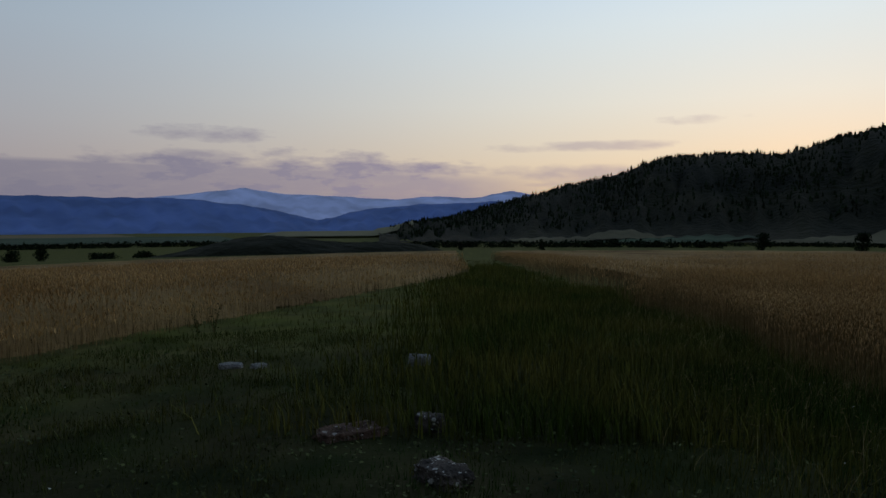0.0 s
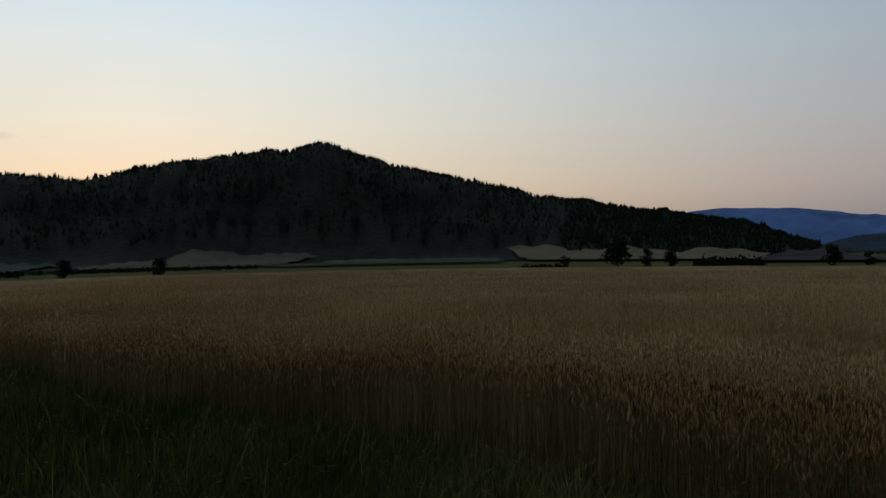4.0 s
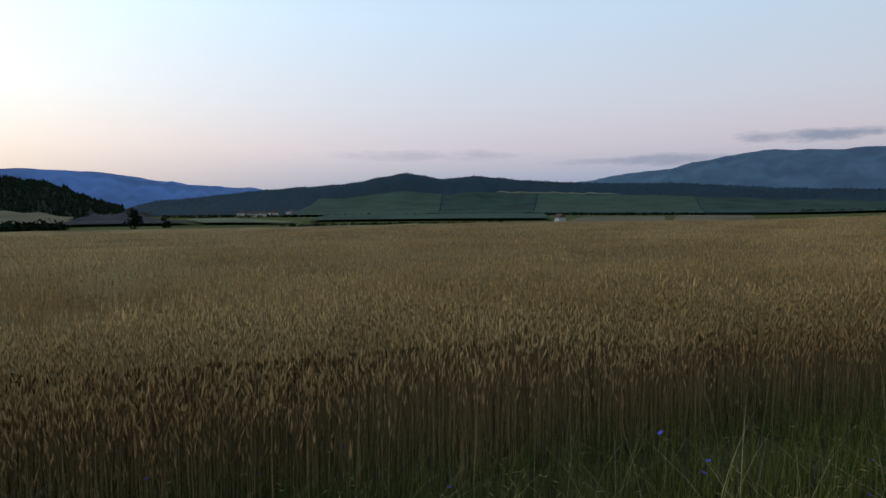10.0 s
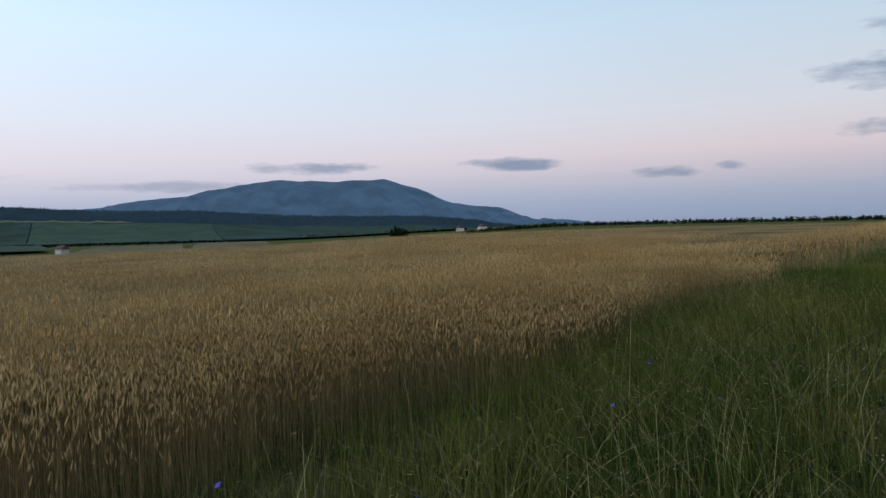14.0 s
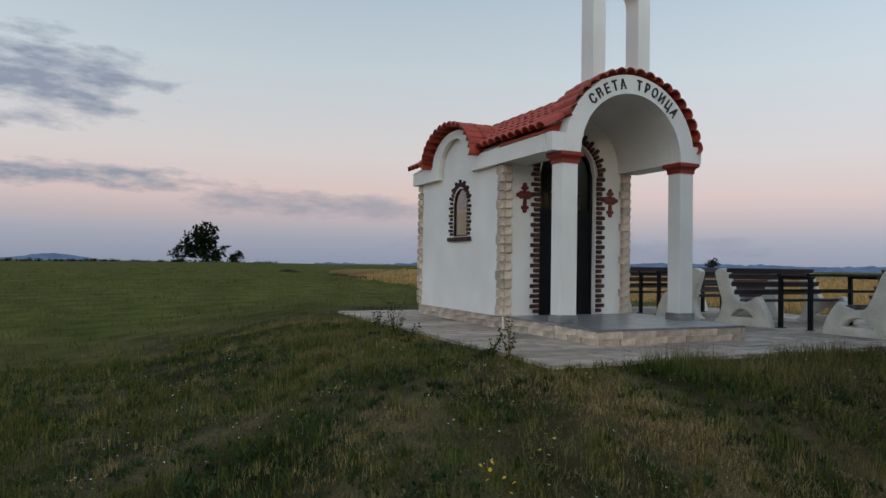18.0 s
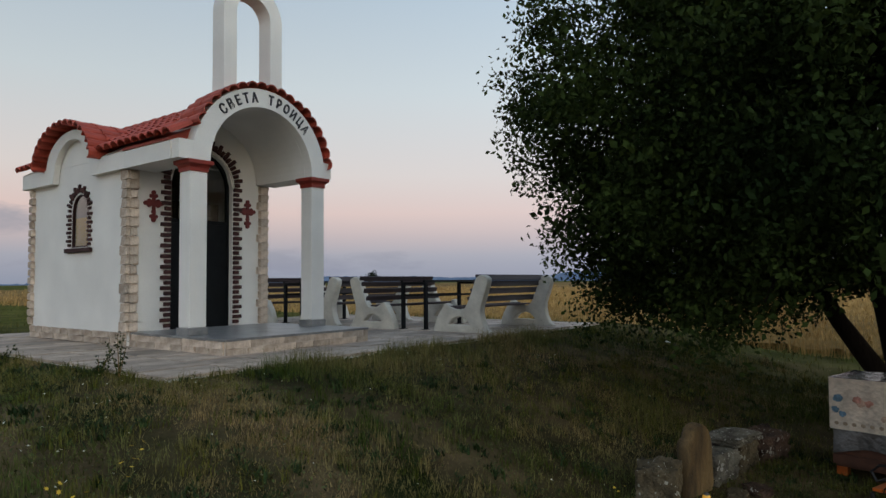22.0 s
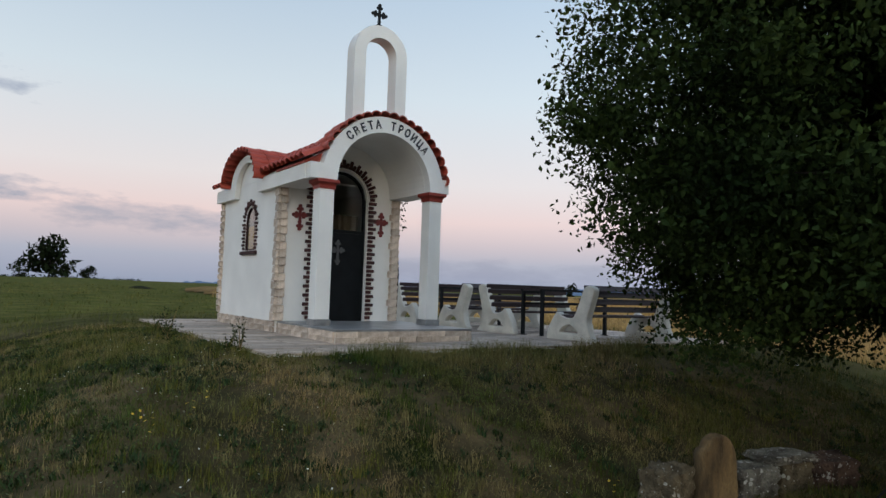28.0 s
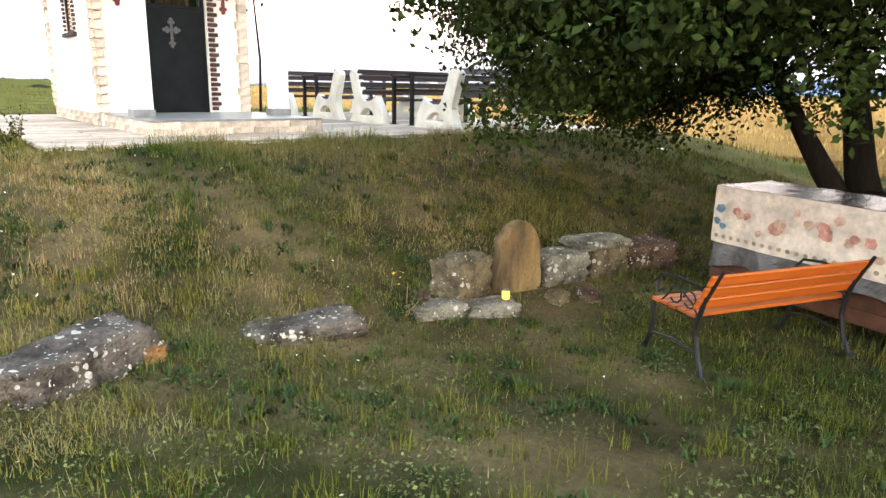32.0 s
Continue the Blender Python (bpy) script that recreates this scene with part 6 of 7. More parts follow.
part("plastic_skirt", cloth_face("plastic_skirt", 0.02, TL, TT - 0.50, TT - 0.72, M["cloth_grey"], 0.004, 0.03, 5, 0.10), None, tbl, "hanging clear plastic sheet")
endc = cloth_face("cloth_end", -0.01, TD, TT, TT - 0.52, M["cloth"], 0.0, 0.010, 7)
endc.transform(Matrix.Rotation(radians(-90), 4, "Z") @ Matrix.Diagonal((-1, 1, 1, 1)))
part("cloth_end", endc, None, tbl)


def blossom(u, z, size, mat, seed):
    """A printed blossom: a few overlapping round petals lying on the cloth."""
    g = random.Random(seed)
    bm = bmesh.new()
    for k in range(6):
        q, rr = k * 1.05 + g.uniform(0, 0.5), size * g.uniform(0.25, 0.5)
        cx, cz, r = u + rr * math.cos(q), z + rr * 0.8 * math.sin(q), size * g.uniform(0.28, 0.45)
        d = -0.036 - 0.0012 * k
        ring = [bm.verts.new((cx + r * math.cos(a), d, cz + r * math.sin(a) * g.uniform(0.75, 1.1))) for a in np.linspace(0, 6.283, 9)[:-1]]
        bm.faces.new(ring)
    return part("blossom_print", bm, M[mat], cover)


g = random.Random(3)
for k in range(9):
    u = 0.34 + k * 0.34
    for q in range(3):
        blossom(u + g.uniform(-0.09, 0.09), TT - 0.24 + g.uniform(-0.06, 0.06), g.uniform(0.05, 0.085), "rose" if q else "rose_pale", 10 * k + q)
    blossom(u + 0.17 + g.uniform(-0.03, 0.03), TT - g.choice((0.12, 0.36)), g.uniform(0.045, 0.06), "rose_pale", 200 + k)
blossom(0.12, TT - 0.36, 0.05, "print_blue", 62)
blossom(0.08, TT - 0.20, 0.07, "print_blue", 60)
blossom(0.05, TT - 0.32, 0.05, "print_blue", 61)
for k in range(40):
    u = 0.06 + k * 0.081
    if u < TL - 0.05:
        bm = bmesh.new()
        bm.faces.new([bm.verts.new((u + 0.022 * math.cos(a), -0.037, TT - 0.455 + 0.02 * math.sin(a))) for a in np.linspace(0, 6.283, 9)[:-1]])
        part("border_print", bm, M["print_brown"], cover)

# ---- stones round the lawn ----
def stone_material(name, base, light, lichen, amount):
    """Rough stone with round ragged spots of lichen; amount is the share of spots that have grown."""
    m = material(name, base, 0.95, 0.4, 5, 38, 1.0, second=light, bump_dist=0.04, spec=0.1)
    nt = m.node_tree
    b = nt.nodes["Principled BSDF"]
    N, L = nt.nodes.new, nt.links.new
    co, warp, add = N("ShaderNodeTexCoord"), N("ShaderNodeTexNoise"), N("ShaderNodeVectorMath")
    warp.inputs["Scale"].default_value, warp.inputs["Detail"].default_value = 30.0, 4.0
    L(co.outputs["Object"], warp.inputs["Vector"])
    add.operation = "MULTIPLY_ADD"
    L(warp.outputs["Color"], add.inputs[0])
    add.inputs[1].default_value = (0.035, 0.035, 0.035)
    L(co.outputs["Object"], add.inputs[2])
    masks = []
    for scale, share in ((15.0, amount), (42.0, amount * 0.7)):
        v, sep, size, under = N("ShaderNodeTexVoronoi"), N("ShaderNodeSeparateColor"), N("ShaderNodeMapRange"), N("ShaderNodeMath")
        v.inputs["Scale"].default_value = scale
        L(add.outputs[0], v.inputs["Vector"])
        L(v.outputs["Color"], sep.inputs[0])
        size.inputs["From Min"].default_value, size.inputs["To Max"].default_value = 1 - share, 0.42
        L(sep.outputs[0], size.inputs[0])
        under.operation = "LESS_THAN"
        L(v.outputs["Distance"], under.inputs[0])
        L(size.outputs[0], under.inputs[1])
        masks.append(under.outputs[0])
    both = N("ShaderNodeMath")
    both.operation = "MAXIMUM"
    L(masks[0], both.inputs[0])
    L(masks[1], both.inputs[1])
    mx = N("ShaderNodeMix")
    mx.data_type = "RGBA"
    old = b.inputs["Base Color"].links[0].from_socket
    L(both.outputs[0], mx.inputs[0])
    L(old, mx.inputs[6])
    mx.inputs[7].default_value = (*lichen, 1)
    L(mx.outputs[2], b.inputs["Base Color"])
    return m


M["rock"] = stone_material("lichened_rock", (0.045, 0.038, 0.032), (0.15, 0.125, 0.105), (0.40, 0.385, 0.34), 0.55)
M["rock_tan"] = stone_material("tan_rock", (0.11, 0.085, 0.052), (0.20, 0.155, 0.095), (0.34, 0.32, 0.26), 0.30)
M["rock_red"] = stone_material("reddish_rock", (0.060, 0.036, 0.026), (0.17, 0.105, 0.075), (0.34, 0.31, 0.27), 0.40)
M["rock_rust"] = stone_material("rusty_rock", (0.20, 0.085, 0.030), (0.30, 0.15, 0.06), (0.30, 0.26, 0.20), 0.20)
M["rock_pale"] = stone_material("pale_grey_rock", (0.12, 0.105, 0.080), (0.26, 0.235, 0.19), (0.42, 0.40, 0.35), 0.40)
M["rock_white"] = stone_material("white_rock", (0.26, 0.25, 0.24), (0.42, 0.41, 0.39), (0.22, 0.21, 0.19), 0.25)
M["post_wood"] = material("weathered_tan_wood", (0.085, 0.055, 0.026), 0.9, 0.4, 2.2, 30, 0.8, second=(0.24, 0.150, 0.062), stretch=(3, 3, 0.8), bump_dist=0.02)


def boulder(x, y, size, label, mat, turn=0.0, seed=1, sink=0.25, block=0.6, name="stone", z=None, tilt=0.0):
    """A rough stone: a cube rounded, dented and cut flat in places."""
    bm = bmesh.new()
    bmesh.ops.create_cube(bm, size=2.0)
    bmesh.ops.subdivide_edges(bm, edges=bm.edges[:], cuts=12, use_grid_fill=True)
    sx, sy, sz = size
    for v in bm.verts:
        p = v.co.copy()
        s = p.normalized() * 1.12
        p = p * block + s * (1 - block)
        q = p * 1.3 + Vector((seed * 7.1, seed * 3.3, seed))
        f = 1 + 0.16 * noise.noise(q) + 0.11 * noise.noise(q * 2.7) + 0.07 * noise.noise(q * 6) - 0.09 * abs(noise.noise(q * 4.1)) + 0.04 * noise.noise(q * 12)
        p *= f
        v.co = (p.x * sx / 2, p.y * sy / 2, p.z * sz / 2)
    me = finish(bm, name, mat, True)
    ob = new(name, me)
    gz = float(ground_z(x, y)) if z is None else z
    ob.matrix_world = pose(x, y, gz + sz * (0.5 - sink), tilt, 0, turn)
    return tagged(ob, label, "stone", group="stones round the lawn")


boulder(-2.00, -6.15, (0.94, 0.40, 0.29), "long grey stone block spotted with white lichen", M["rock"], 30, 1, 0.28, 0.82)
boulder(-2.70, -6.38, (0.46, 0.36, 0.17), "flat grey stone slab sunk in the grass", M["rock"], 12, 2, 0.3, 0.8)
boulder(-2.62, -6.24, (0.22, 0.17, 0.15), "small whitish stone on the slab", M["rock_white"], 30, 3, 0.1, 0.4, z=float(ground_z(-2.62, -6.24)) + 0.07)
boulder(-2.70, -6.96, (0.40, 0.28, 0.17), "rounded grey stone in the grass", M["rock_tan"], -8, 4, 0.35, 0.4)
boulder(-2.86, -7.55, (0.44, 0.32, 0.22), "rough brown stone in the grass", M["rock"], 15, 5, 0.35, 0.5)
boulder(-1.60, -6.10, (0.18, 0.14, 0.13), "broken orange brown stone at the block's end", M["rock_rust"], 25, 31, 0.3, 0.7)
boulder(-0.50, -5.98, (0.84, 0.38, 0.17), "flat reddish grey stone sunk in grass", M["rock"], -8, 6, 0.42, 0.6)
boulder(1.00, -5.96, (0.50, 0.36, 0.42), "upright tan rock beside the wooden post", M["rock_tan"], 14, 7, 0.22, 0.7)
boulder(0.62, -6.10, (0.46, 0.26, 0.13), "flat pale stone before the rock", M["rock_pale"], -18, 8, 0.3, 0.7)
boulder(1.06, -6.28, (0.46, 0.26, 0.13), "flat pale stone before the post", M["rock_pale"], -28, 32, 0.3, 0.7)
boulder(0.58, -5.94, (0.16, 0.14, 0.14), "small dark brown stone beside the rock", M["rock_red"], 40, 9, 0.3, 0.6)
boulder(2.06, -6.10, (0.54, 0.34, 0.32), "grey stone block beside the post", M["rock_pale"], -8, 10, 0.22, 0.75)
boulder(2.60, -6.16, (0.52, 0.34, 0.30), "grey stone block under a flat slab", M["rock_tan"], -6, 11, 0.2, 0.8)
boulder(2.54, -6.16, (0.62, 0.38, 0.08), "flat pale slab lying on the block", M["rock_pale"], -9, 33, 0.0, 0.85, z=float(ground_z(2.6, -6.16)) + 0.24)
boulder(3.16, -6.30, (0.62, 0.36, 0.34), "leaning reddish stone slab under the tree", M["rock_red"], -16, 12, 0.22, 0.82, tilt=8)
boulder(1.72, -6.42, (0.22, 0.18, 0.12), "small tan stone on bare earth", M["rock_tan"], 14, 13, 0.3, 0.5)
boulder(2.00, -6.52, (0.26, 0.18, 0.13), "small tan stone on bare earth", M["rock_red"], 54, 14, 0.3, 0.5)
boulder(-2.24, -7.74, (0.12, 0.10, 0.07), "small whitish stone in the grass", M["rock_white"], 54, 34, 0.3, 0.5)
boulder(-0.85, -17.2, (0.30, 0.22, 0.17), "bright white stone on the grass track", M["rock_white"], 10, 15, 0.2, 0.6)
boulder(1.60, -16.4, (0.30, 0.18, 0.10), "flat white stone on the grass track", M["rock_white"], 30, 16, 0.3, 0.6)
boulder(1.22, -16.5, (0.20, 0.16, 0.09), "small white stone on the grass track", M["rock_white"], 60, 17, 0.3, 0.6)
boulder(-2.04, -14.35, (0.26, 0.22, 0.20), "dark grey stone in the grass", M["rock"], 20, 18, 0.3, 0.6)
boulder(-2.57, -13.15, (0.42, 0.26, 0.18), "pale streaked stone in the grass", M["rock"], -30, 19, 0.35, 0.6)
boulder(-1.43, -14.0, (0.60, 0.34, 0.14), "low reddish heap of stone in the grass", M["rock_red"], 45, 20, 0.45, 0.5)

# the weathered wooden post among the stones
prof = curve_pts([(-0.18, 0.0), (0.19, 0.0), (0.20, 0.22), (0.19, 0.40), (0.16, 0.50), (0.10, 0.58), (0.0, 0.61), (-0.09, 0.57), (-0.12, 0.51), (-0.18, 0.47), (-0.17, 0.34), (-0.20, 0.18)], 3)
post_me = outline_mesh("post", [prof], 0.13, M["post_wood"], 0.03)
post = tagged(new("wooden_post", post_me), "short weathered tan wooden post standing among stones", "post")
post.matrix_world = pose(1.52, -6.10, float(ground_z(1.52, -6.10)) - 0.02, 2, -2, -12)
lamp_m = bpy.data.materials.new("candle_glow")
lamp_m.use_nodes = True
lb = lamp_m.node_tree.nodes["Principled BSDF"]
lb.inputs["Base Color"].default_value = (0.6, 0.38, 0.06, 1)
lb.inputs["Emission Color"].default_value, lb.inputs["Emission Strength"].default_value = (1.0, 0.52, 0.09, 1), 0.35
candle = thing("candle_lamp", "small glowing yellow grave candle beside the post", "candle", (1.20, -6.30, float(ground_z(1.06, -6.28)) + 0.075))
bm = bmesh.new()
tube(bm, [(0, 0, 0), (0, 0, 0.015), (0, 0, 0.07), (0, 0, 0.082)], [0.030, 0.034, 0.034, 0.026], 12)
part("cup", bm, lamp_m, candle, "glowing yellow plastic cup", smooth=True)
bm = bmesh.new()
tube(bm, [(0, 0, 0.083), (0, 0, 0.098), (0, 0, 0.102)], [0.027, 0.020, 0.008], 12)
part("lid", bm, M["silver"], candle)


# ---- the big tree ----
M["leaf"] = material("dark_green_leaf", (0.012, 0.025, 0.006), 0.85, 0.35, 0.6, 4, 0, second=(0.040, 0.060, 0.013), island=0.5, spec=0.08)


def leaf_cloud(centres, radii, per, size, seed, flat=0.75):
    """Folded leaves of two triangles, thick towards the rim of each twig cluster."""
    g = np.random.default_rng(seed)
    c, rad = np.repeat(centres, per, 0), np.repeat(radii, per)
    n = len(c)
    d = g.normal(0, 1, (n, 3))
    d /= np.linalg.norm(d, axis=1)[:, None]
    p = c + d * (rad * g.uniform(0.15, 1.0, n) ** 0.6)[:, None] * np.array([1, 1, flat])
    a = g.normal(0, 1, (n, 3)) + np.array([0, 0, -0.5])
    a /= np.linalg.norm(a, axis=1)[:, None]
    b = np.cross(a, g.normal(0, 1, (n, 3)))
    b /= np.linalg.norm(b, axis=1)[:, None]
    s = (size * g.uniform(0.6, 1.25, n))[:, None]
    nrm = np.cross(a, b)
    V = np.stack([p, p + a * s * 0.5 + b * s * 0.3 + nrm * s * 0.1, p + a * s, p + a * s * 0.5 - b * s * 0.3 + nrm * s * 0.1], 1).reshape(-1, 3)
    F = (np.arange(n)[:, None, None] * 4 + np.array([(0, 1, 2), (0, 2, 3)])[None]).reshape(-1, 3)
    return V, F


def big_tree():
    g = np.random.default_rng(31)
    bx, by = 5.35, -7.80
    bz = float(ground_z(bx, by)) - 0.05
    t = thing("tree", "large spreading tree with dark green leaves and several stems", "tree", (bx, by, bz))
    lobes = [((-1.37, -0.11, 4.15), (4.85, 4.85, 3.8)), ((-3.47, 1.44, 3.8), (2.5, 2.4, 1.7)), ((-1.42, 1.14, 5.6), (2.3, 2.2, 1.8)), ((-1.52, 2.54, 2.7), (2.1, 2.0, 1.5)), ((1.18, 2.44, 3.8), (3.0, 2.6, 2.4)), ((1.68, -2.56, 3.9), (3.2, 2.9, 2.4)), ((-0.32, 0.24, 6.0), (3.4, 3.4, 2.2))]
    centres = []
    while len(centres) < 1620:
        c, r = lobes[g.integers(1, 7) if g.uniform() < 0.6 else 0]
        d = g.normal(0, 1, 3)
        d /= np.linalg.norm(d)
        p = np.array(c) + d * np.array(r) * g.uniform(0.62, 1.0) - np.array((0.3, 0, 0)) * d
        ripple = 0.22 * math.sin(p[0] * 2.3 + p[1] * 1.1) + 0.18 * math.sin(p[1] * 2.9)
        low = 2.05 - 0.78 * max(0.0, min(1.0, (p[1] + 0.1) / 2.4)) + ripple
        notch = math.sin(p[0] * 1.7 + 0.8 * p[2]) * math.sin(p[1] * 1.9 - p[2] * 1.3)
        reach = np.interp(p[2], (1.9, 2.4, 2.75, 3.1, 3.5, 3.9, 4.2, 4.6, 5.5, 8.0), (3.85, 4.05, 4.4, 4.6, 4.72, 4.72, 4.62, 4.5, 4.15, 2.6)) - 0.16 - 0.34 * notch
        if low < p[2] < 8.0 and notch < 0.62 and math.hypot(p[0] + 1.37, p[1] + 0.10) < reach:
            centres.append(p)
    centres = np.array(centres)
    wood = bmesh.new()
    tube(wood, [(0, 0, -0.25), (0.0, 0.0, 0.1), (0.02, -0.02, 0.45), (0.03, -0.05, 0.8)], [0.60, 0.50, 0.44, 0.38], 16)
    part("trunk", wood, M["bark"], t, "thick dark trunk", smooth=True)
    # each limb: its way from the fork and its girth
    stems = [([(-0.05, 0.26, 0.35), (-0.18, 0.66, 0.95), (-0.20, 0.98, 1.45), (-0.42, 1.20, 1.95), (-0.95, 1.75, 2.9)], 0.125),
             ([(-0.02, 0.18, 0.45), (-0.05, 0.36, 1.0), (-0.12, 0.46, 1.6), (-0.30, 0.60, 2.3), (-0.9, 0.9, 3.6)], 0.165),
             ([(0.20, 0.02, 0.60), (0.34, 0.04, 1.2), (0.40, 0.12, 1.8), (0.55, 0.22, 2.6)], 0.065),
             ([(0.12, -0.08, 0.60), (0.16, -0.10, 1.2), (0.10, -0.20, 1.9), (0.16, -0.1, 2.7)], 0.055),
             ([(0.05, -0.22, 0.40), (0.05, -0.48, 0.95), (0.02, -0.86, 1.55), (0.05, -1.35, 2.2), (0.1, -2.1, 3.2)], 0.21),
             ([(0.08, -0.16, 0.50), (0.22, -0.30, 1.2), (0.36, -0.42, 1.9), (0.7, -0.7, 3.4)], 0.19)]
    tips = []
    for way, r in stems:
        bm = bmesh.new()
        n = len(way)
        tube(bm, way, [r * (1.15 - 0.65 * q / (n - 1)) for q in range(n)], 10)
        part("stem", bm, M["bark"], t, smooth=True)
        tips += [Vector(way[-1]), Vector(way[-2]), (Vector(way[-1]) + Vector(way[-2])) / 2]
    wood = bmesh.new()
    for i, c in enumerate(centres):
        if i % 6 == 0 or (i % 2 == 0 and c[2] < 2.2):
            a = min(tips, key=lambda q: (q - Vector(c)).length + 0.4 * abs(q.z - c[2]))
            mid = (a + Vector(c)) / 2 + Vector((g.normal(0, 0.2), g.normal(0, 0.2), 0.25))
            tube(wood, [tuple(a), tuple(mid), tuple(c)], [0.05, 0.026, 0.006], 5)
    part("branch_work", wood, M["bark"], t)
    V, F = leaf_cloud(centres, g.uniform(0.22, 0.56, len(centres)), 190, 0.064, 5)
    inner = np.array([np.array(lobes[0][0]) + np.array(lobes[0][1]) * 0.70 * g.uniform(-1, 1, 3) for _ in range(330)])
    inner = inner[(inner[:, 2] > 2.3) & (np.hypot(inner[:, 0] + 1.37, inner[:, 1] + 0.1) < 3.7 - 0.3 * np.maximum(inner[:, 2] - 4.2, 0))]
    V2, F2 = leaf_cloud(inner, np.full(len(inner), 0.8), 130, 0.10, 6)
    # the thick lower skirt of the crown
    fill = []
    while len(fill) < 130:
        q, rr = g.uniform(0, 6.283), 4.1 * math.sqrt(g.uniform(0.05, 1))
        p = np.array((-1.37 + rr * math.cos(q), -0.08 + rr * math.sin(q), g.uniform(1.5, 3.1)))
        if p[2] > 2.15 - 0.6 * max(0.0, min(1.0, (p[1] + 0.1) / 2.4)):
            fill.append(p)
    V4, F4 = leaf_cloud(np.array(fill), np.full(len(fill), 0.5), 190, 0.068, 8)
    V2, F2 = np.concatenate([V2, V4]), np.concatenate([F2, F4 + len(V2)])
    # loose sprays that stand out of the crown
    rim = centres[g.integers(0, len(centres), 110)]
    axis = rim - np.array(lobes[0][0])
    axis /= np.linalg.norm(axis, axis=1)[:, None]
    V3, F3 = leaf_cloud(rim + axis * g.uniform(0.2, 0.42, 110)[:, None], np.full(110, 0.17), 30, 0.075, 7)
    part("crown", mesh_from("crown", np.concatenate([V, V2, V3]), np.concatenate([F, F2 + len(V), F3 + len(V) + len(V2)]), M["leaf"]), None, t, "dense dark green leaves")


big_tree()


# ---- weeds at the pavement's edge ----
def weed(x, y, height, seed, label):
    g = random.Random(seed)
    t = thing("weed", label, "plant", (x, y, float(ground_z(x, y)) - 0.01))
    for k in range(4):
        bm = bmesh.new()
        q, h = g.uniform(0, 6.28), height * g.uniform(0.6, 1.0)
        pts = [(0, 0, 0), (0.05 * math.cos(q), 0.05 * math.sin(q), h * 0.5), (0.12 * math.cos(q), 0.12 * math.sin(q), h)]
        tube(bm, pts, [0.006, 0.005, 0.002], 5)
        part("stem", bm, M["stalk"] if k % 2 else M["tall"], t)
        c = np.array([np.array(pts[1]) * (1 - f) + np.array(pts[2]) * f for f in np.linspace(-0.7, 1, 7)])
        v, f = leaf_cloud(c, np.full(7, 0.045), 4, 0.036, seed * 9 + k)
        tagged(part("leaf_spray", mesh_from("leaf_spray", v, f, M["leaf"]), None, t), kind="stuff")
    return t


weed(-1.52, -1.55, 0.46, 1, "thin leafy weed at the pavement's corner")
weed(-1.62, -1.35, 0.30, 2, "low leafy weed beside the pavement")
weed(-1.72, 1.35, 0.50, 3, "tall thin weed beside the pavement")
weed(-1.85, 0.95, 0.36, 4, "dark leafy weed beside the pavement")
weed(-1.75, 2.1, 0.32, 5, "low weed beside the pavement")
weed(-1.95, 0.2, 0.28, 6, "bushy weed at the lawn's edge")
weed(4.2, -19.4, 0.75, 7, "dark bushy weed before the wheat")
weed(4.4, -19.2, 0.65, 8, "dark bushy weed before the wheat")
weed(0.35, -6.05, 0.26, 9, "green leafy weed among the stones")
weed(-2.6, -6.45, 0.18, 10, "low green weed beside the stone block")


def sapling(x, y, height):
    t = thing("sapling", "thin young tree with few leaves behind the chapel", "tree", (x, y, float(ground_z(x, y)) - 0.05))
    bm = bmesh.new()
    tube(bm, [(0, 0, 0), (0.05, 0.02, height * 0.4), (-0.04, 0.0, height * 0.75), (0.03, 0.02, height)], [0.03, 0.024, 0.015, 0.005], 6)
    part("trunk", bm, M["bark"], t)
    c = np.array([(0.12 * math.sin(k * 2.4), 0.12 * math.cos(k * 2.4), height * (0.68 + 0.32 * k / 9)) for k in range(10)])
    v, f = leaf_cloud(c, np.full(10, 0.16), 12, 0.07, 91)
    part("crown", mesh_from("crown", v, f, M["leaf"]), None, t)


sapling(3.16, 2.62, 3.1)


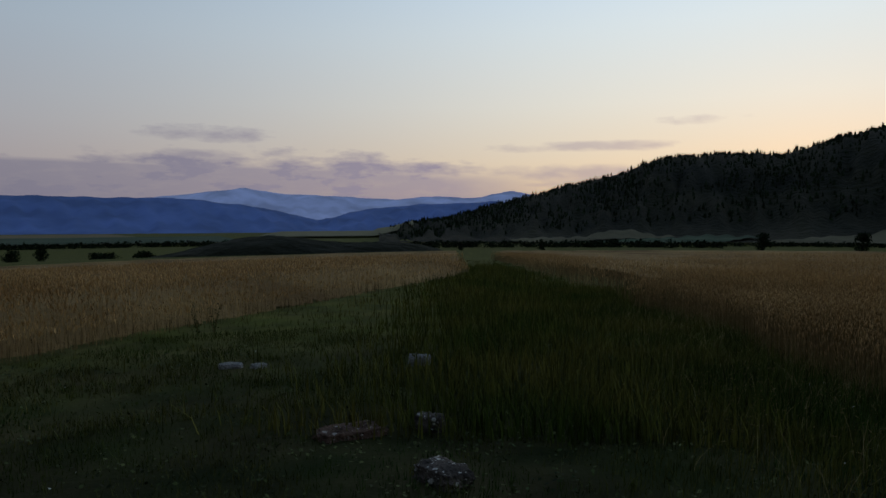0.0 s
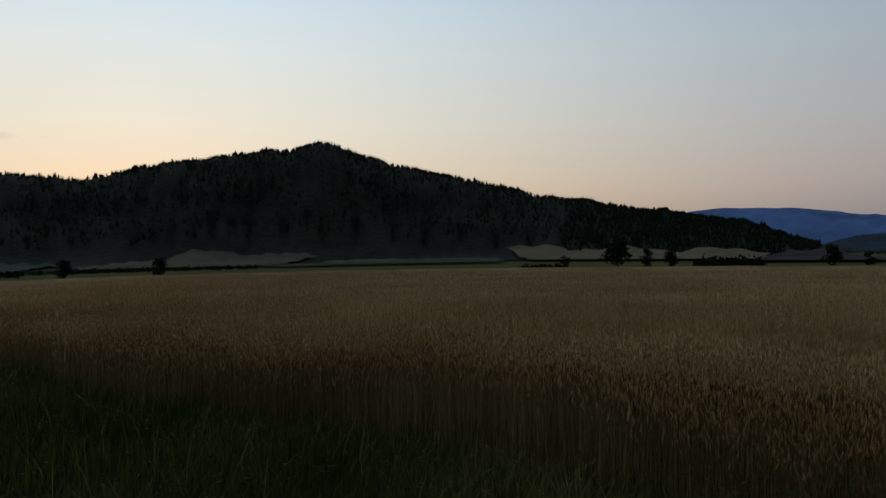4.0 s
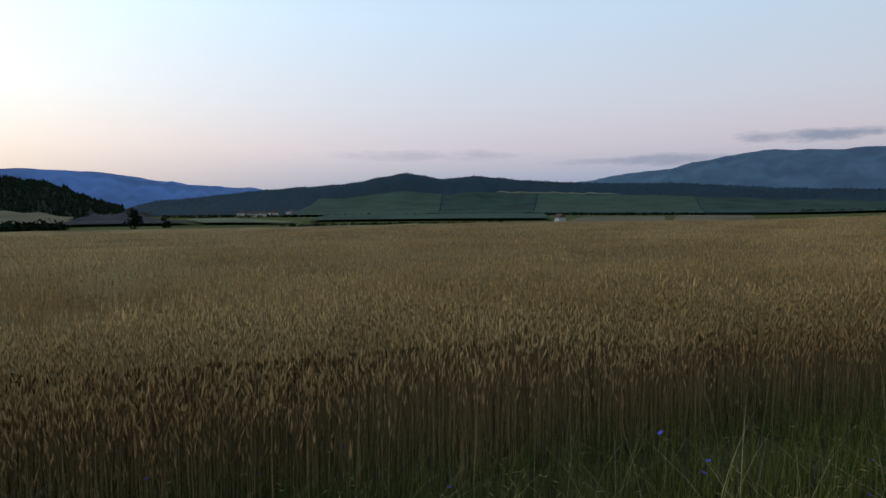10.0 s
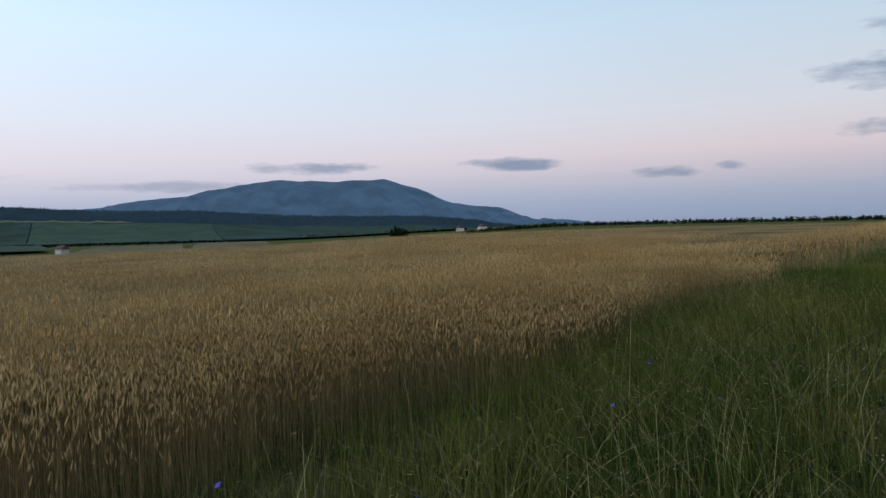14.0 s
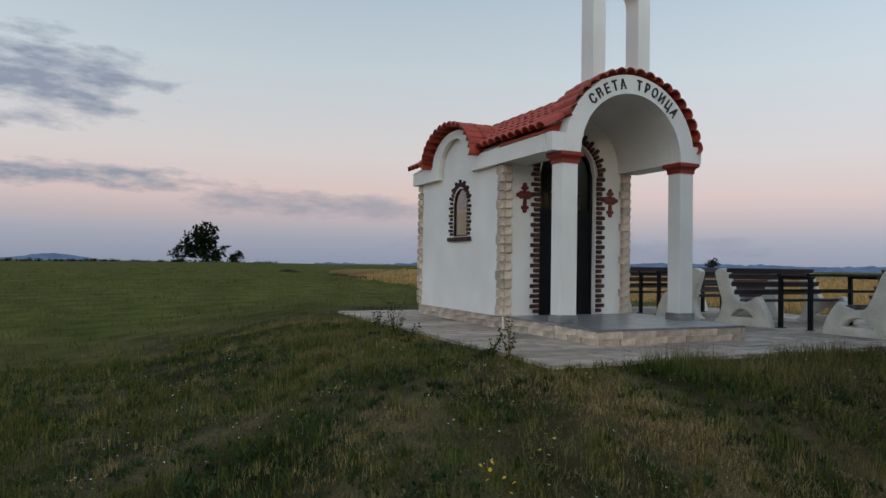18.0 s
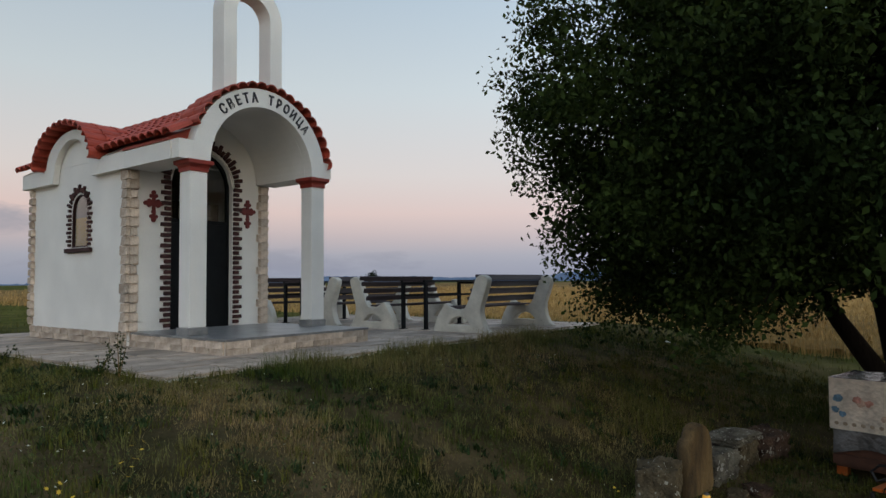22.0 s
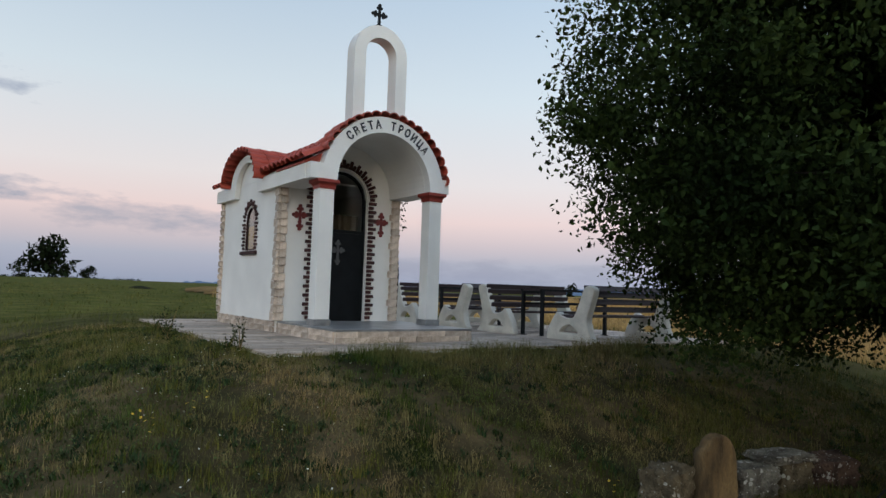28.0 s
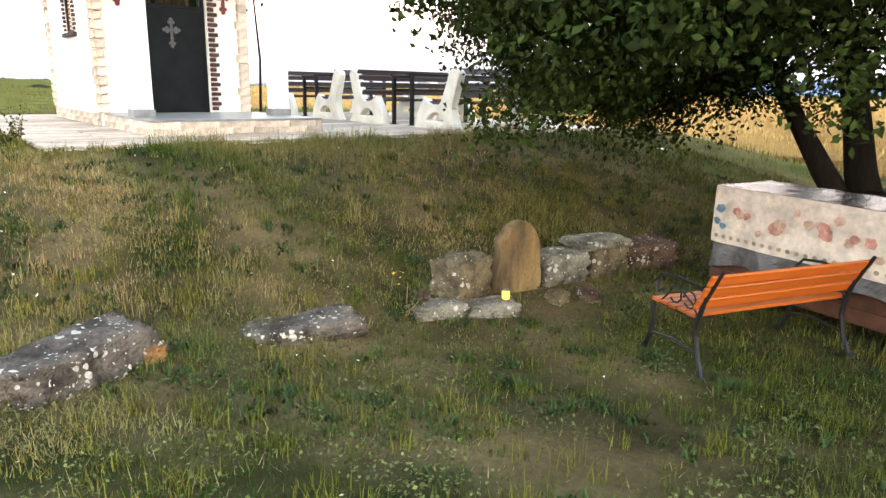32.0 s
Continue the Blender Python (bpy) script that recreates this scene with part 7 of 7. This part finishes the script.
# ---- broad-leaved herbs and clover in the lawn ----
def herbs(count, r0, r1, az0, az1, size):
    r, a = r0 + (r1 - r0) * rng.uniform(0, 1, count) ** 0.8, np.radians(rng.uniform(az0, az1, count))
    x, y = HUB[0] - r * np.sin(a), HUB[1] + r * np.cos(a)
    clump = 0.6 * mottle(x, y, 1.8, 5) + 0.5 * mottle(x, y, 0.5, 6)
    ok = free_ground(x, y) & (rng.uniform(-0.5, 1.1, count) < clump)
    p = on_ground(x[ok], y[ok], 0.0)
    n = len(p)
    p[:, 2] += rng.uniform(0.005, 0.06, n)
    q, tilt, s = rng.uniform(0, 6.283, n), rng.normal(0, 0.45, n), size * rng.uniform(0.5, 1.3, n) * (1 + 0.05 * r[ok])
    d = np.stack([np.cos(q) * np.cos(tilt), np.sin(q) * np.cos(tilt), np.sin(tilt)], -1) * s[:, None]
    w = np.stack([-np.sin(q), np.cos(q), rng.normal(0, 0.3, n)], -1) * (s * 0.34)[:, None]
    V = np.stack([p, p + d * 0.5 + w, p + d, p + d * 0.5 - w], 1).reshape(-1, 3)
    return V, (np.arange(n)[:, None, None] * 4 + np.array([(0, 1, 2), (0, 2, 3)])[None]).reshape(-1, 3)


M["herb"] = material("lawn_herb_leaf", (0.026, 0.052, 0.012), 0.8, 0.35, 0.8, 4, 0, second=(0.092, 0.100, 0.034), island=0.75, spec=0.1)
joined("lawn_herbs", [herbs(220000, 2.0, 12, -118, 45, 0.019), herbs(30000, 2.0, 12, 150, 262, 0.03)], M["herb"], "clover and broad leaved herbs in the lawn", "herbs")


# ---- scraps of paper left in the grass ----
M["paper"] = material("white_paper", (0.70, 0.69, 0.66), 0.8, 0.1, 12, 60, 0.2)
for x, y, turn in ((6.99, -3.97, 20), (5.84, -0.07, 75)):
    bm = bmesh.new()
    g = random.Random(int(turn))
    grid = [[bm.verts.new((u * 0.045 - 0.09, v * 0.04 - 0.06, 0.03 + g.uniform(0, 0.035))) for v in range(4)] for u in range(5)]
    for u in range(4):
        for v in range(3):
            bm.faces.new([grid[u][v], grid[u + 1][v], grid[u + 1][v + 1], grid[u][v + 1]])
    scrap = tagged(new("paper_scrap", finish(bm, "paper_scrap", M["paper"])), "crumpled scrap of white paper in the grass", "litter")
    scrap.matrix_world = pose(x, y, float(ground_z(x, y)), 0, 0, turn)
    solid = scrap.modifiers.new("thickness", "SOLIDIFY")
    solid.thickness = 0.003
